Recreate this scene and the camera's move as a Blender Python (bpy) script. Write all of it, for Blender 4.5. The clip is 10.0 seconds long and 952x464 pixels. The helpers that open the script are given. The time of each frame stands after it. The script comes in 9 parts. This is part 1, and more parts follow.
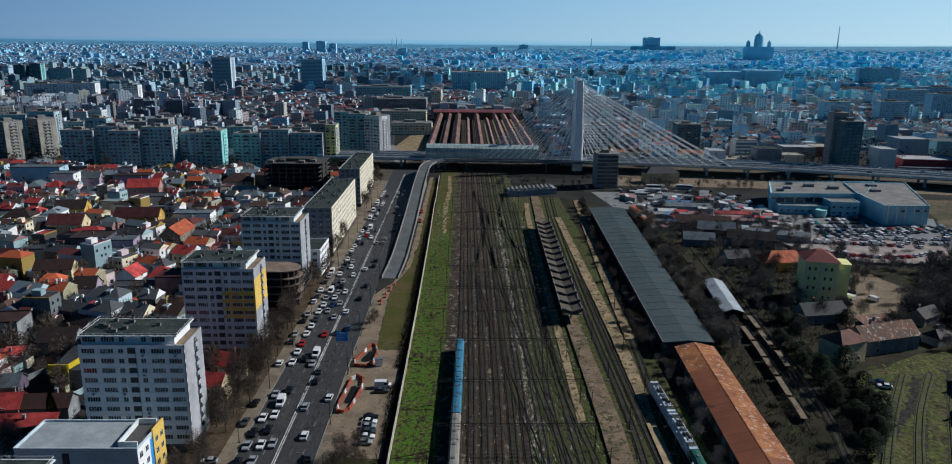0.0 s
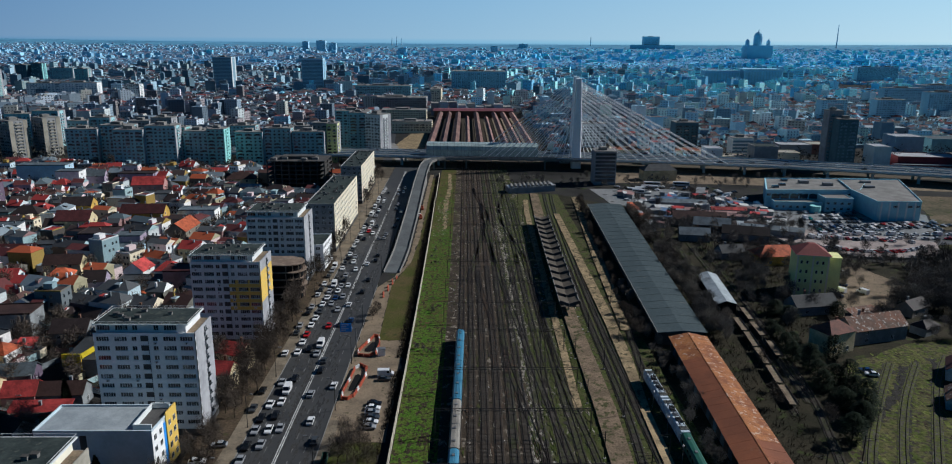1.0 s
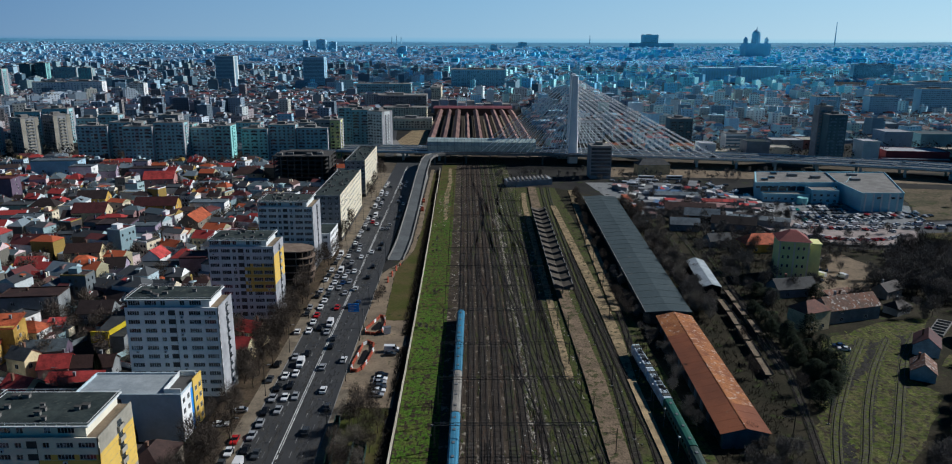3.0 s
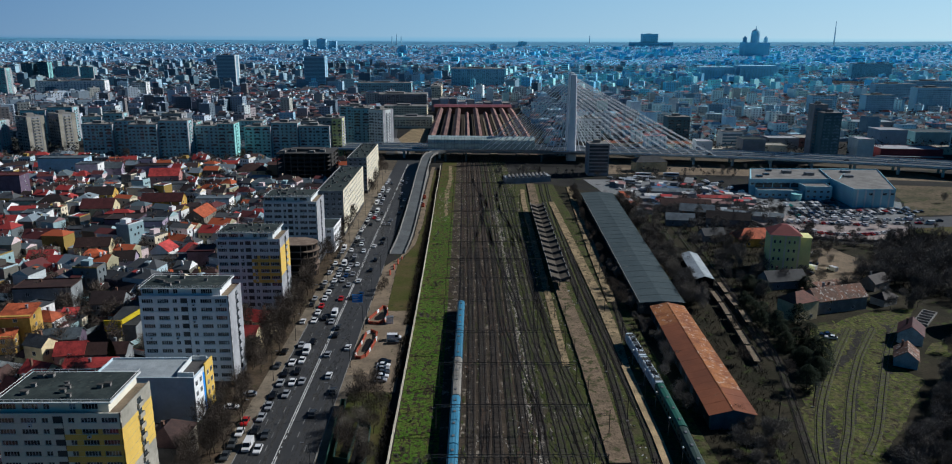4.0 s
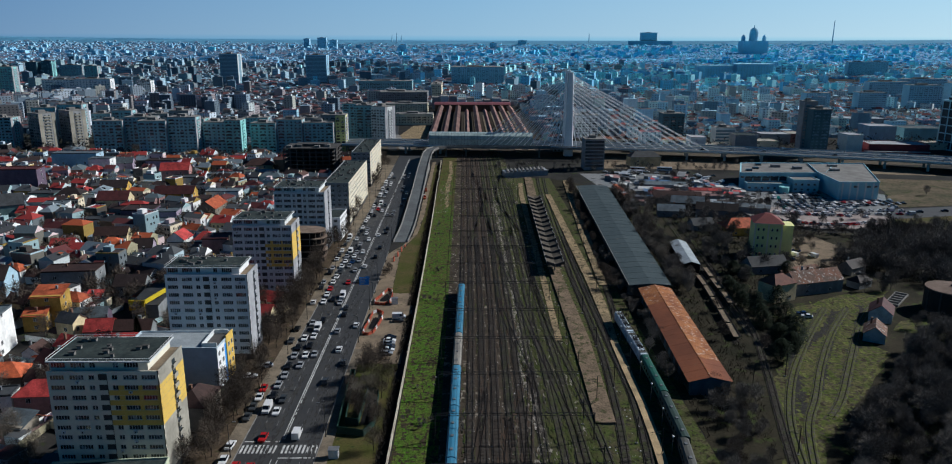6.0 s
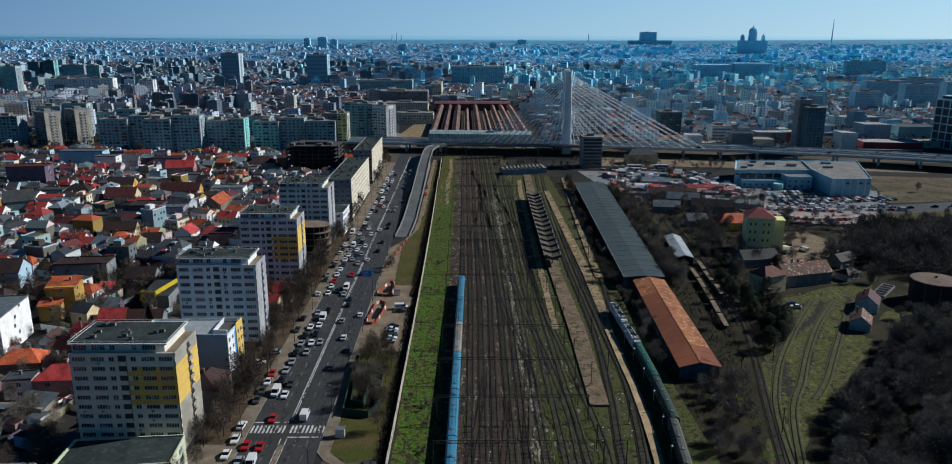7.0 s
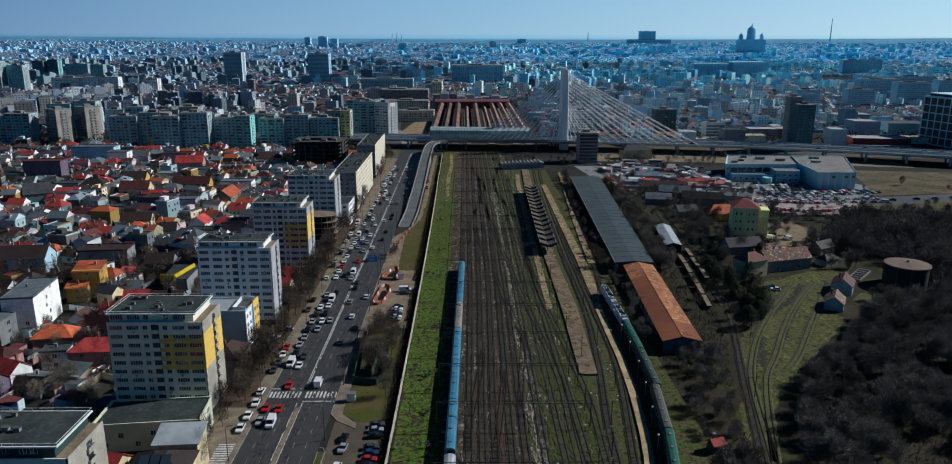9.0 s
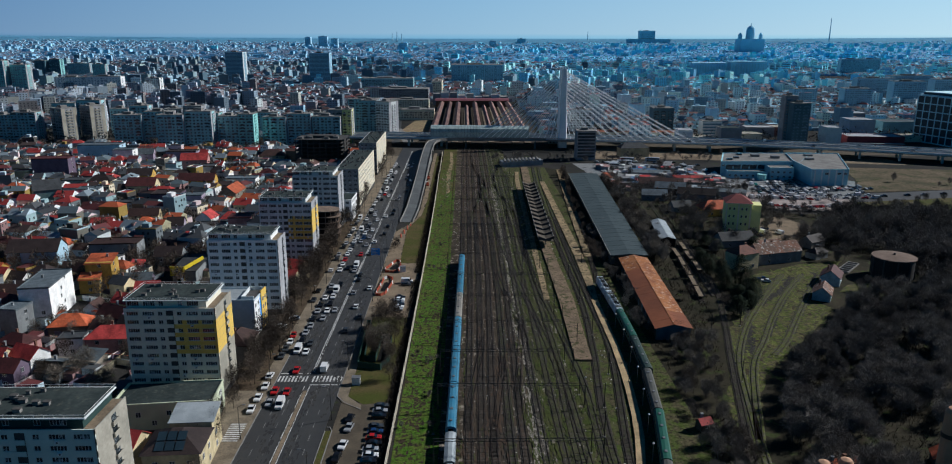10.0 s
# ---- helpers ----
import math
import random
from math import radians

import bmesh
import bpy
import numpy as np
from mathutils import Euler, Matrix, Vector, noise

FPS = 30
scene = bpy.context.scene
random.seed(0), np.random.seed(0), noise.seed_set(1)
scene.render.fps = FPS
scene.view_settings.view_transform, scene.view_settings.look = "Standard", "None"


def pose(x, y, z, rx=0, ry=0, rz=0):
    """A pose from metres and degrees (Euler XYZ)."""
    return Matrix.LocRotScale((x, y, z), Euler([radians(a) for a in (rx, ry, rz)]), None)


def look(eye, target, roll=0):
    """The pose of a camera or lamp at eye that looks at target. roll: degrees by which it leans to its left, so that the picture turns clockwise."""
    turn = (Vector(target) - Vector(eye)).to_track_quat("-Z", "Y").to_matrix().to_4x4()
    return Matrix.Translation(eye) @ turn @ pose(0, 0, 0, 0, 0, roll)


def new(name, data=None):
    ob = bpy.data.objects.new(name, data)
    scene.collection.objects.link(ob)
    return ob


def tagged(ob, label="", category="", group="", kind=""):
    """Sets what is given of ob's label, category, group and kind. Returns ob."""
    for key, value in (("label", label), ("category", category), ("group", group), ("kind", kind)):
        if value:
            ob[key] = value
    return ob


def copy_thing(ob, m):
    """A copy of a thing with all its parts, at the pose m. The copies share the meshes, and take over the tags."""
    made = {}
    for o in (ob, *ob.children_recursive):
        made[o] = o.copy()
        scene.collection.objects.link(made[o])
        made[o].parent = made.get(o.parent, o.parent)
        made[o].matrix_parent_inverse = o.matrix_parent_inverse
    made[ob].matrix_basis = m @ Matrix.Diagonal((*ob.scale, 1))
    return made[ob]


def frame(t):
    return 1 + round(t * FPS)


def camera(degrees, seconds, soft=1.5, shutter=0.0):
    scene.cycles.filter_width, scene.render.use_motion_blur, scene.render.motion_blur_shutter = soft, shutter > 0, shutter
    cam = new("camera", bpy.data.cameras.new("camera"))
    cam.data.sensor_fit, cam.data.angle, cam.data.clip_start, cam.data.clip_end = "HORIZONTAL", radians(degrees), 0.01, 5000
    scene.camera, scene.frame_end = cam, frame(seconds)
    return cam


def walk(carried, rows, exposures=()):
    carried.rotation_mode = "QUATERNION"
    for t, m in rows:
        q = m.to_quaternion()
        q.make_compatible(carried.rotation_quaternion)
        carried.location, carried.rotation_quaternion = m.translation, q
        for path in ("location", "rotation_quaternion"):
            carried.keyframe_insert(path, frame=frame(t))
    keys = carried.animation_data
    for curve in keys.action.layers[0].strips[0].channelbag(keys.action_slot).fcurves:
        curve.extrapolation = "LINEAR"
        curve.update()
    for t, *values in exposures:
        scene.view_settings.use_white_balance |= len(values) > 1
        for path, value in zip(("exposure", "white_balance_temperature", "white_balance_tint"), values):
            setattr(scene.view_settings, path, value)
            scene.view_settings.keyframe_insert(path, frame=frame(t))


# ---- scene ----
EXPOSURE, KELVIN, TINT = 0.10, 5400, 5.0
cam = camera(65.6, 10.0, soft=1.08)
# seconds, metres ahead, pitch, roll of a flight straight backwards
ROWS = [
    (0.0, -2.4, -14.50, 0.50), (0.5, -6.0, -14.53, 0.46), (1.0, -10.1, -14.56, 0.42), (1.5, -14.5, -14.58, 0.38),
    (2.0, -19.0, -14.61, 0.34), (2.5, -23.7, -14.64, 0.30), (4.0, -38.0, -14.72, 0.27), (4.5, -42.8, -14.75, 0.26),
    (5.0, -47.7, -14.78, 0.25), (5.5, -52.6, -14.80, 0.24), (7.0, -67.6, -14.84, 0.21), (7.5, -72.6, -14.86, 0.20),
    (8.0, -77.5, -14.87, 0.19), (8.5, -82.5, -14.89, 0.18), (9.0, -87.5, -14.90, 0.17), (9.5, -92.6, -14.92, 0.16),
    (10.0, -97.9, -14.93, 0.15),
]
EYE_X, EYE_Z, YAW = -1.1, 104.9, -0.9
walk(cam, [(t, pose(EYE_X, y, EYE_Z, 90 + p, 0, YAW) @ pose(0, 0, 0, 0, 0, r)) for t, y, p, r in ROWS],
     exposures=[(0.0, EXPOSURE, KELVIN, TINT), (10.0, EXPOSURE, KELVIN, TINT)])

# ---- sun and sky ----
SUN_EL, SUN_AZ = 35.0, 71.0      # degrees above the horizon; from ahead (+y) towards the right (+x)
world = bpy.data.worlds.new("sky")
scene.world = world
world.use_nodes = True
wn = world.node_tree.nodes
sky = wn.new("ShaderNodeTexSky")
sky.sky_type = 'NISHITA'
sky.sun_disc = False
sky.sun_elevation = radians(SUN_EL)
sky.sun_rotation = radians(SUN_AZ)
sky.altitude = 100
sky.air_density, sky.dust_density, sky.ozone_density = 1.0, 0.0, 4.0
wn["Background"].inputs["Strength"].default_value = 0.0200
clear = wn.new("ShaderNodeVectorMath")      # a cold clear winter sky
clear.operation = 'MULTIPLY'
clear.inputs[1].default_value = (0.20, 0.92, 1.28)
world.node_tree.links.new(sky.outputs[0], clear.inputs[0])
world.node_tree.links.new(clear.outputs[0], wn["Background"].inputs["Color"])
sun = new("sun", bpy.data.lights.new("sun", 'SUN'))
sun.data.energy, sun.data.angle, sun.data.color = 4.6, radians(0.5), (1.0, 0.875, 0.745)
to_sun = Vector((math.cos(radians(SUN_EL)) * math.sin(radians(SUN_AZ)), math.cos(radians(SUN_EL)) * math.cos(radians(SUN_AZ)), math.sin(radians(SUN_EL))))
sun.matrix_world = look(to_sun * 500, (0, 0, 0))

# ---- materials ----
def tone(c):
    """Darkens all base colours but whites, to deepen shade and contrast."""
    return c and tuple(v * (0.54 + 0.46 * min(1.0, max(c) / 0.6) ** 2) for v in c)


def mat(name, c1, c2=None, scale=0.5, rough=0.8, metal=0.0, bump=0.0, fine=6.0, grain=0.25, rnd=0.0, island=0.0, c3=None, cut=0.6, stripe=None, spec=0.3):
    """Two colours mixed by a noise of that scale, darkened and lightened by a finer one; c3 in patches over cut."""
    c1, c2, c3 = tone(c1), tone(c2), tone(c3)
    spec = min(spec, 0.08) if rough >= 0.88 else spec
    m = bpy.data.materials.new(name)
    m.use_nodes = True
    nt = m.node_tree
    N, L = nt.nodes, nt.links
    bs = N["Principled BSDF"]
    geo = N.new("ShaderNodeNewGeometry")

    def noi(s, d=4.0, r=0.6):
        n = N.new("ShaderNodeTexNoise")
        n.inputs["Scale"].default_value, n.inputs["Detail"].default_value, n.inputs["Roughness"].default_value = s, d, r
        L.new(geo.outputs["Position"], n.inputs["Vector"])
        return n.outputs[0]

    def ramp(src, a, b):
        r = N.new("ShaderNodeMapRange")
        r.inputs[1].default_value, r.inputs[2].default_value = a, b
        L.new(src, r.inputs[0])
        return r.outputs[0]

    def mix(fac, a, b, mode='MIX'):
        x = N.new("ShaderNodeMix")
        x.data_type, x.blend_type = 'RGBA', mode
        for sock, v in ((x.inputs[0], fac), (x.inputs[6], a), (x.inputs[7], b)):
            if isinstance(v, (int, float)):
                sock.default_value = v
            elif isinstance(v, tuple):
                sock.default_value = (*v, 1)
            else:
                L.new(v, sock)
        return x.outputs[2]

    col = mix(ramp(noi(scale), 0.38, 0.62), c1, c2 or tuple(v * 0.8 for v in c1))
    if c3:
        col = mix(ramp(noi(scale * 2.7, 6), cut, cut + 0.07), col, c3)
    f = noi(fine, 5, 0.7)
    g = N.new("ShaderNodeMapRange")
    g.inputs[1].default_value, g.inputs[2].default_value, g.inputs[3].default_value, g.inputs[4].default_value = 0.3, 0.7, 1 - grain, 1 + grain
    L.new(f, g.inputs[0])
    val = g.outputs[0]
    for amount, src in ((rnd, "obj"), (island, "isl")):
        if amount:
            if src == "obj":
                s = N.new("ShaderNodeObjectInfo").outputs["Random"]
            else:
                s = geo.outputs["Random Per Island"]
            k = N.new("ShaderNodeMapRange")
            k.inputs[3].default_value, k.inputs[4].default_value = 1 - amount, 1 + amount
            L.new(s, k.inputs[0])
            mu = N.new("ShaderNodeMath")
            mu.operation = 'MULTIPLY'
            L.new(val, mu.inputs[0]), L.new(k.outputs[0], mu.inputs[1])
            val = mu.outputs[0]
    v = N.new("ShaderNodeVectorMath")
    v.operation = 'SCALE'
    L.new(col, v.inputs[0]), L.new(val, v.inputs["Scale"])
    L.new(v.outputs[0], bs.inputs["Base Color"])
    bs.inputs["Roughness"].default_value, bs.inputs["Metallic"].default_value = rough, metal
    bs.inputs["Specular IOR Level"].default_value = spec
    if bump:
        b = N.new("ShaderNodeBump")
        b.inputs["Strength"].default_value, b.inputs["Distance"].default_value = 0.8, bump
        L.new(f, b.inputs["Height"]), L.new(b.outputs[0], bs.inputs["Normal"])
    return m


def palette(name, colours, rough=0.8, fine=1.5, grain=0.2, source="island"):
    """One of several paints for every separate piece."""
    m = mat(name, colours[0], rough=rough, fine=fine, grain=grain)
    N, L = m.node_tree.nodes, m.node_tree.links
    r = N.new("ShaderNodeValToRGB")
    r.color_ramp.interpolation = 'CONSTANT'
    e = r.color_ramp.elements
    while len(e) < len(colours):
        e.new(0.5)
    for i, c in enumerate(colours):
        e[i].position, e[i].color = i / len(colours), (*tone(c), 1)
    if source == "island":
        L.new(N["Geometry"].outputs["Random Per Island"], r.inputs[0])
    else:
        L.new(N.new("ShaderNodeObjectInfo").outputs["Random"], r.inputs[0])
    vm = [n for n in N if n.bl_idname == "ShaderNodeVectorMath"][0]
    L.new(r.outputs[0], vm.inputs[0])
    return m


M = {}
M["ground"] = mat("city_ground", (0.04, 0.039, 0.036), (0.062, 0.059, 0.055), 0.05, 0.95, bump=0.05, fine=1.2, c3=(0.06, 0.075, 0.03), cut=0.58)
M["asphalt"] = mat("asphalt", (0.066, 0.067, 0.069), (0.083, 0.083, 0.082), 0.12, 0.62, fine=3, grain=0.18, bump=0.005)
M["asphalt_old"] = mat("worn_asphalt", (0.125, 0.105, 0.08), (0.175, 0.145, 0.105), 0.15, 0.9, fine=2.5, grain=0.25, bump=0.01)
M["lot_asphalt"] = mat("lot_asphalt", (0.25, 0.265, 0.275), (0.33, 0.33, 0.325), 0.05, 0.9, fine=1.2, grain=0.35, bump=0.01, c3=(0.09, 0.085, 0.08), cut=0.56)
M["pavement"] = mat("pavement", (0.31, 0.255, 0.185), (0.21, 0.175, 0.13), 0.2, 0.9, fine=2, grain=0.25)
M["kerb"] = mat("kerb", (0.34, 0.33, 0.31), None, 0.5, 0.9)
M["dirt"] = mat("dirt", (0.33, 0.255, 0.175), (0.24, 0.19, 0.135), 0.15, 0.95, fine=1.5, grain=0.3, bump=0.03, c3=(0.10, 0.10, 0.045), cut=0.6)
M["sand"] = mat("sandy_platform", (0.41, 0.31, 0.18), (0.28, 0.215, 0.13), 0.16, 0.95, fine=1.6, grain=0.5, bump=0.02, c3=(0.12, 0.105, 0.06), cut=0.535)
M["sand_brown"] = mat("brown_platform_paving", (0.30, 0.22, 0.15), (0.21, 0.16, 0.108), 0.16, 0.95, fine=1.6, grain=0.5, bump=0.02, c3=(0.11, 0.11, 0.05), cut=0.53)
M["sand_pale"] = mat("beige_platform_paving", (0.50, 0.37, 0.21), (0.37, 0.28, 0.165), 0.2, 0.95, fine=1.6, grain=0.35, bump=0.02)
M["dash"] = mat("worn_road_paint", (0.36, 0.36, 0.35), (0.16, 0.16, 0.155), 0.5, 0.8, fine=4)
M["paint"] = mat("road_paint", (0.62, 0.62, 0.60), (0.45, 0.45, 0.43), 0.8, 0.8, fine=4)
M["grass"] = mat("grass", (0.088, 0.185, 0.018), (0.13, 0.16, 0.034), 0.22, 0.95, fine=1.1, grain=0.8, bump=0.15, c3=(0.07, 0.055, 0.036), cut=0.51)
M["grass_dry"] = mat("dry_grass", (0.10, 0.115, 0.026), (0.15, 0.12, 0.05), 0.08, 0.95, fine=2.0, grain=0.4, bump=0.08, c3=(0.06, 0.09, 0.025), cut=0.6)
M["yard"] = mat("yard_grass", (0.105, 0.14, 0.026), (0.165, 0.15, 0.064), 0.22, 0.95, fine=0.8, grain=0.7, bump=0.15, c3=(0.10, 0.085, 0.06), cut=0.51)
M["weedy"] = mat("weedy_ballast", (0.10, 0.135, 0.03), (0.125, 0.108, 0.06), 0.25, 0.95, fine=1.0, grain=0.6, bump=0.1, c3=(0.05, 0.042, 0.03), cut=0.54)
M["scrub"] = mat("scrub_soil", (0.068, 0.058, 0.037), (0.040, 0.038, 0.023), 0.07, 0.95, fine=1.2, grain=0.4, bump=0.1, c3=(0.075, 0.095, 0.03), cut=0.57)
M["ballast"] = mat("ballast", (0.118, 0.092, 0.066), (0.07, 0.056, 0.043), 0.12, 0.95, fine=1.6, grain=0.5, bump=0.06, c3=(0.32, 0.275, 0.22), cut=0.565)
M["ballast_moss"] = mat("mossy_ballast", (0.10, 0.118, 0.034), (0.118, 0.10, 0.068), 0.13, 0.95, fine=1.4, grain=0.5, bump=0.06, c3=(0.36, 0.33, 0.28), cut=0.56)
M["mud"] = mat("track_mud", (0.15, 0.14, 0.115), (0.105, 0.10, 0.07), 0.35, 0.95, fine=1.2, grain=0.6, bump=0.05, c3=(0.13, 0.15, 0.035), cut=0.47)
M["ballast_dark"] = mat("oily_ballast", (0.075, 0.062, 0.049), (0.098, 0.08, 0.061), 0.15, 0.9, fine=3.0, grain=0.35, bump=0.05)
M["ballast_brown"] = mat("rusty_ballast", (0.105, 0.08, 0.06), (0.075, 0.06, 0.048), 0.1, 0.9, fine=2.5, grain=0.35, bump=0.05)
M["ballast_grey"] = mat("grey_ballast", (0.095, 0.085, 0.073), (0.065, 0.062, 0.045), 0.1, 0.9, fine=2.0, grain=0.5, bump=0.05, c3=(0.085, 0.11, 0.028), cut=0.49)
M["rail"] = mat("rail_steel", (0.15, 0.11, 0.085), None, 0.6, 0.45, metal=0.6)
M["sleeper"] = mat("sleeper", (0.13, 0.115, 0.10), (0.08, 0.07, 0.06), 0.7, 0.9, island=0.3)
M["concrete"] = mat("concrete", (0.34, 0.33, 0.31), (0.26, 0.25, 0.235), 0.15, 0.9, fine=1.5, grain=0.15)
M["bridge"] = mat("bridge_concrete", (0.60, 0.66, 0.69), (0.50, 0.56, 0.59), 0.1, 0.9, fine=1.0, grain=0.15)
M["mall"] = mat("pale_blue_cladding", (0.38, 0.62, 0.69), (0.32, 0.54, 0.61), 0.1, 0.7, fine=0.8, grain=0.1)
M["concrete_dark"] = mat("dark_concrete", (0.15, 0.145, 0.14), (0.11, 0.105, 0.10), 0.2, 0.9, fine=1.5, grain=0.2)
M["wall_cream"] = mat("cream_wall", (0.55, 0.50, 0.40), (0.42, 0.37, 0.29), 0.3, 0.9, fine=1.2, grain=0.2)
M["white"] = mat("white_render", (0.80, 0.80, 0.79), (0.72, 0.73, 0.73), 0.15, 0.85, fine=0.8, grain=0.08)
M["offwhite"] = mat("grey_white_render", (0.69, 0.72, 0.71), (0.60, 0.63, 0.62), 0.2, 0.85, fine=0.8, grain=0.12)
M["greyrender"] = mat("grey_render", (0.40, 0.41, 0.42), (0.33, 0.34, 0.35), 0.2, 0.85, fine=0.8, grain=0.12)
M["yellow"] = mat("ochre_render", (0.70, 0.48, 0.10), (0.62, 0.42, 0.09), 0.2, 0.85, fine=0.8, grain=0.1)
M["cream"] = mat("cream_render", (0.76, 0.69, 0.52), (0.66, 0.60, 0.46), 0.2, 0.85, fine=0.8, grain=0.1)
M["yellowgreen"] = mat("lime_yellow_render", (0.74, 0.74, 0.33), (0.66, 0.66, 0.29), 0.2, 0.85, fine=0.8, grain=0.1)
# far blocks' paints: haze and blue shade are put into these tints
M["bluegrey"] = mat("bluish_panels", (0.36, 0.60, 0.63), (0.30, 0.51, 0.55), 0.1, 0.8, fine=0.8, grain=0.12)
M["teal"] = mat("teal_panels", (0.31, 0.64, 0.62), (0.26, 0.55, 0.54), 0.1, 0.8, fine=0.8, grain=0.12)
# bluish paints with the haze of distance put into the colour
M["haze_blue"] = mat("haze_blue_stone", (0.42, 0.66, 0.82), (0.38, 0.61, 0.77), 0.05, 0.9, fine=0.3, grain=0.1)
M["haze_pale"] = mat("pale_haze_blue", (0.40, 0.60, 0.72), (0.34, 0.54, 0.66), 0.05, 0.9, fine=0.3, grain=0.1)
M["hazed_glass"] = mat("hazed_glass", (0.14, 0.26, 0.35), (0.17, 0.30, 0.39), 0.05, 0.3, fine=0.3, grain=0.15)
M["roof_felt"] = mat("roofing_felt", (0.085, 0.105, 0.10), (0.05, 0.065, 0.065), 0.2, 0.9, fine=1.0, grain=0.25, c3=(0.12, 0.13, 0.115), cut=0.58)
M["palegreen"] = mat("pale_green_render", (0.58, 0.62, 0.44), (0.50, 0.54, 0.38), 0.2, 0.85, fine=0.8, grain=0.1)
M["glass"] = mat("window_glass", (0.03, 0.045, 0.055), (0.055, 0.07, 0.08), 0.3, 0.12, rnd=0.5, spec=0.6, c3=(0.34, 0.36, 0.37), cut=0.56)
M["glass_blue"] = mat("tinted_glass", (0.05, 0.085, 0.11), (0.035, 0.06, 0.08), 0.1, 0.08, spec=0.6)
M["frame"] = mat("window_frame", (0.74, 0.74, 0.73), None, 0.5, 0.6, rnd=0.15)
M["dark"] = mat("dark_void", (0.02, 0.02, 0.022), None, 0.5, 0.9)
M["steel"] = mat("grey_steel", (0.30, 0.31, 0.32), None, 0.5, 0.5, metal=0.4)
M["steel_dark"] = mat("dark_steel", (0.06, 0.06, 0.06), None, 0.5, 0.6, metal=0.3)
M["pylon"] = mat("pylon_paint", (0.90, 0.93, 0.95), (0.84, 0.87, 0.90), 0.1, 0.6, fine=0.5, grain=0.05)
M["cable"] = mat("stay_cable", (0.92, 0.93, 0.94), None, 0.5, 0.5)
M["canopy"] = mat("canopy_glass", (0.46, 0.54, 0.52), (0.34, 0.43, 0.42), 0.2, 0.3, spec=0.5)
M["pinkroof"] = mat("rusty_pink_roof", (0.34, 0.205, 0.16), (0.20, 0.105, 0.095), 0.03, 0.85, fine=0.6, grain=0.3, rnd=0.35)
M["redroof"] = mat("brown_red_roof", (0.34, 0.09, 0.08), (0.26, 0.07, 0.065), 0.1, 0.8)
M["twig"] = mat("bare_twigs", (0.165, 0.135, 0.108), (0.105, 0.087, 0.072), 0.4, 0.95, rnd=0.3)
M["twig_dark"] = mat("thicket_twigs", (0.275, 0.252, 0.226), (0.13, 0.118, 0.106), 0.05, 0.95, fine=0.4, grain=0.35)
M["bark"] = mat("bark", (0.10, 0.08, 0.065), (0.06, 0.05, 0.04), 2.0, 0.95, bump=0.02)
M["twig_pale"] = mat("pale_twigs", (0.32, 0.28, 0.23), (0.23, 0.20, 0.165), 0.4, 0.95, rnd=0.2)
M["conifer"] = mat("conifer_needles", (0.014, 0.024, 0.013), (0.022, 0.034, 0.016), 0.6, 0.9, island=0.4)
M["rust"] = mat("rusty_tin", (0.43, 0.175, 0.06), (0.30, 0.11, 0.045), 0.22, 0.75, fine=2.2, grain=0.4, c3=(0.50, 0.36, 0.27), cut=0.565, spec=0.2)
M["rust_brown"] = mat("brown_tin", (0.33, 0.115, 0.052), (0.25, 0.09, 0.045), 0.08, 0.75, fine=2.0, grain=0.12, c3=(0.31, 0.14, 0.075), cut=0.64, spec=0.2)
M["shedgrey"] = mat("grey_bitumen_roof", (0.055, 0.086, 0.098), (0.078, 0.112, 0.124), 0.06, 0.8, fine=0.7, grain=0.25, c3=(0.13, 0.15, 0.15), cut=.62)
M["bluewall"] = mat("faded_blue_boards", (0.13, 0.20, 0.25), (0.10, 0.15, 0.19), 0.4, 0.85)
M["tin_white"] = mat("pale_tin", (0.46, 0.50, 0.52), (0.37, 0.41, 0.43), 0.2, 0.5, metal=0.2)
M["coach_blue"] = mat("coach_blue", (0.06, 0.235, 0.38), (0.09, 0.265, 0.40), 0.2, 0.5, rnd=0.15)
M["coach_beige"] = mat("coach_beige", (0.36, 0.335, 0.29), (0.29, 0.27, 0.235), 0.2, 0.6)
M["coach_green"] = mat("coach_green", (0.035, 0.15, 0.105), (0.045, 0.17, 0.12), 0.2, 0.5)
M["coach_dark"] = mat("coach_dark_green", (0.05, 0.085, 0.07), (0.06, 0.10, 0.085), 0.2, 0.6)
M["coach_grey"] = mat("coach_grey", (0.15, 0.15, 0.13), (0.12, 0.12, 0.105), 0.2, 0.6)
M["loco"] = mat("loco_paint", (0.60, 0.67, 0.72), (0.38, 0.45, 0.52), 0.5, 0.5, c3=(0.12, 0.14, 0.16), cut=0.6)
M["tyre"] = mat("tyre", (0.02, 0.02, 0.02), None, 1, 0.9)
M["carglass"] = mat("car_glass", (0.02, 0.025, 0.03), None, 1, 0.08, spec=0.6)
M["orange"] = mat("orange_barrier", (0.46, 0.10, 0.05), (0.34, 0.075, 0.04), 0.8, 0.7)
M["bluesign"] = mat("blue_sign", (0.06, 0.30, 0.80), None, 1, 0.5)
M["greenmesh"] = mat("green_fence_sheet", (0.02, 0.075, 0.055), (0.03, 0.09, 0.07), 0.5, 0.8)
M["tank"] = mat("tank_lid", (0.30, 0.225, 0.18), (0.24, 0.18, 0.145), 0.15, 0.9, fine=0.6, grain=0.3)
M["brick"] = mat("old_brick", (0.30, 0.17, 0.12), (0.23, 0.14, 0.10), 0.4, 0.9, island=0.15)
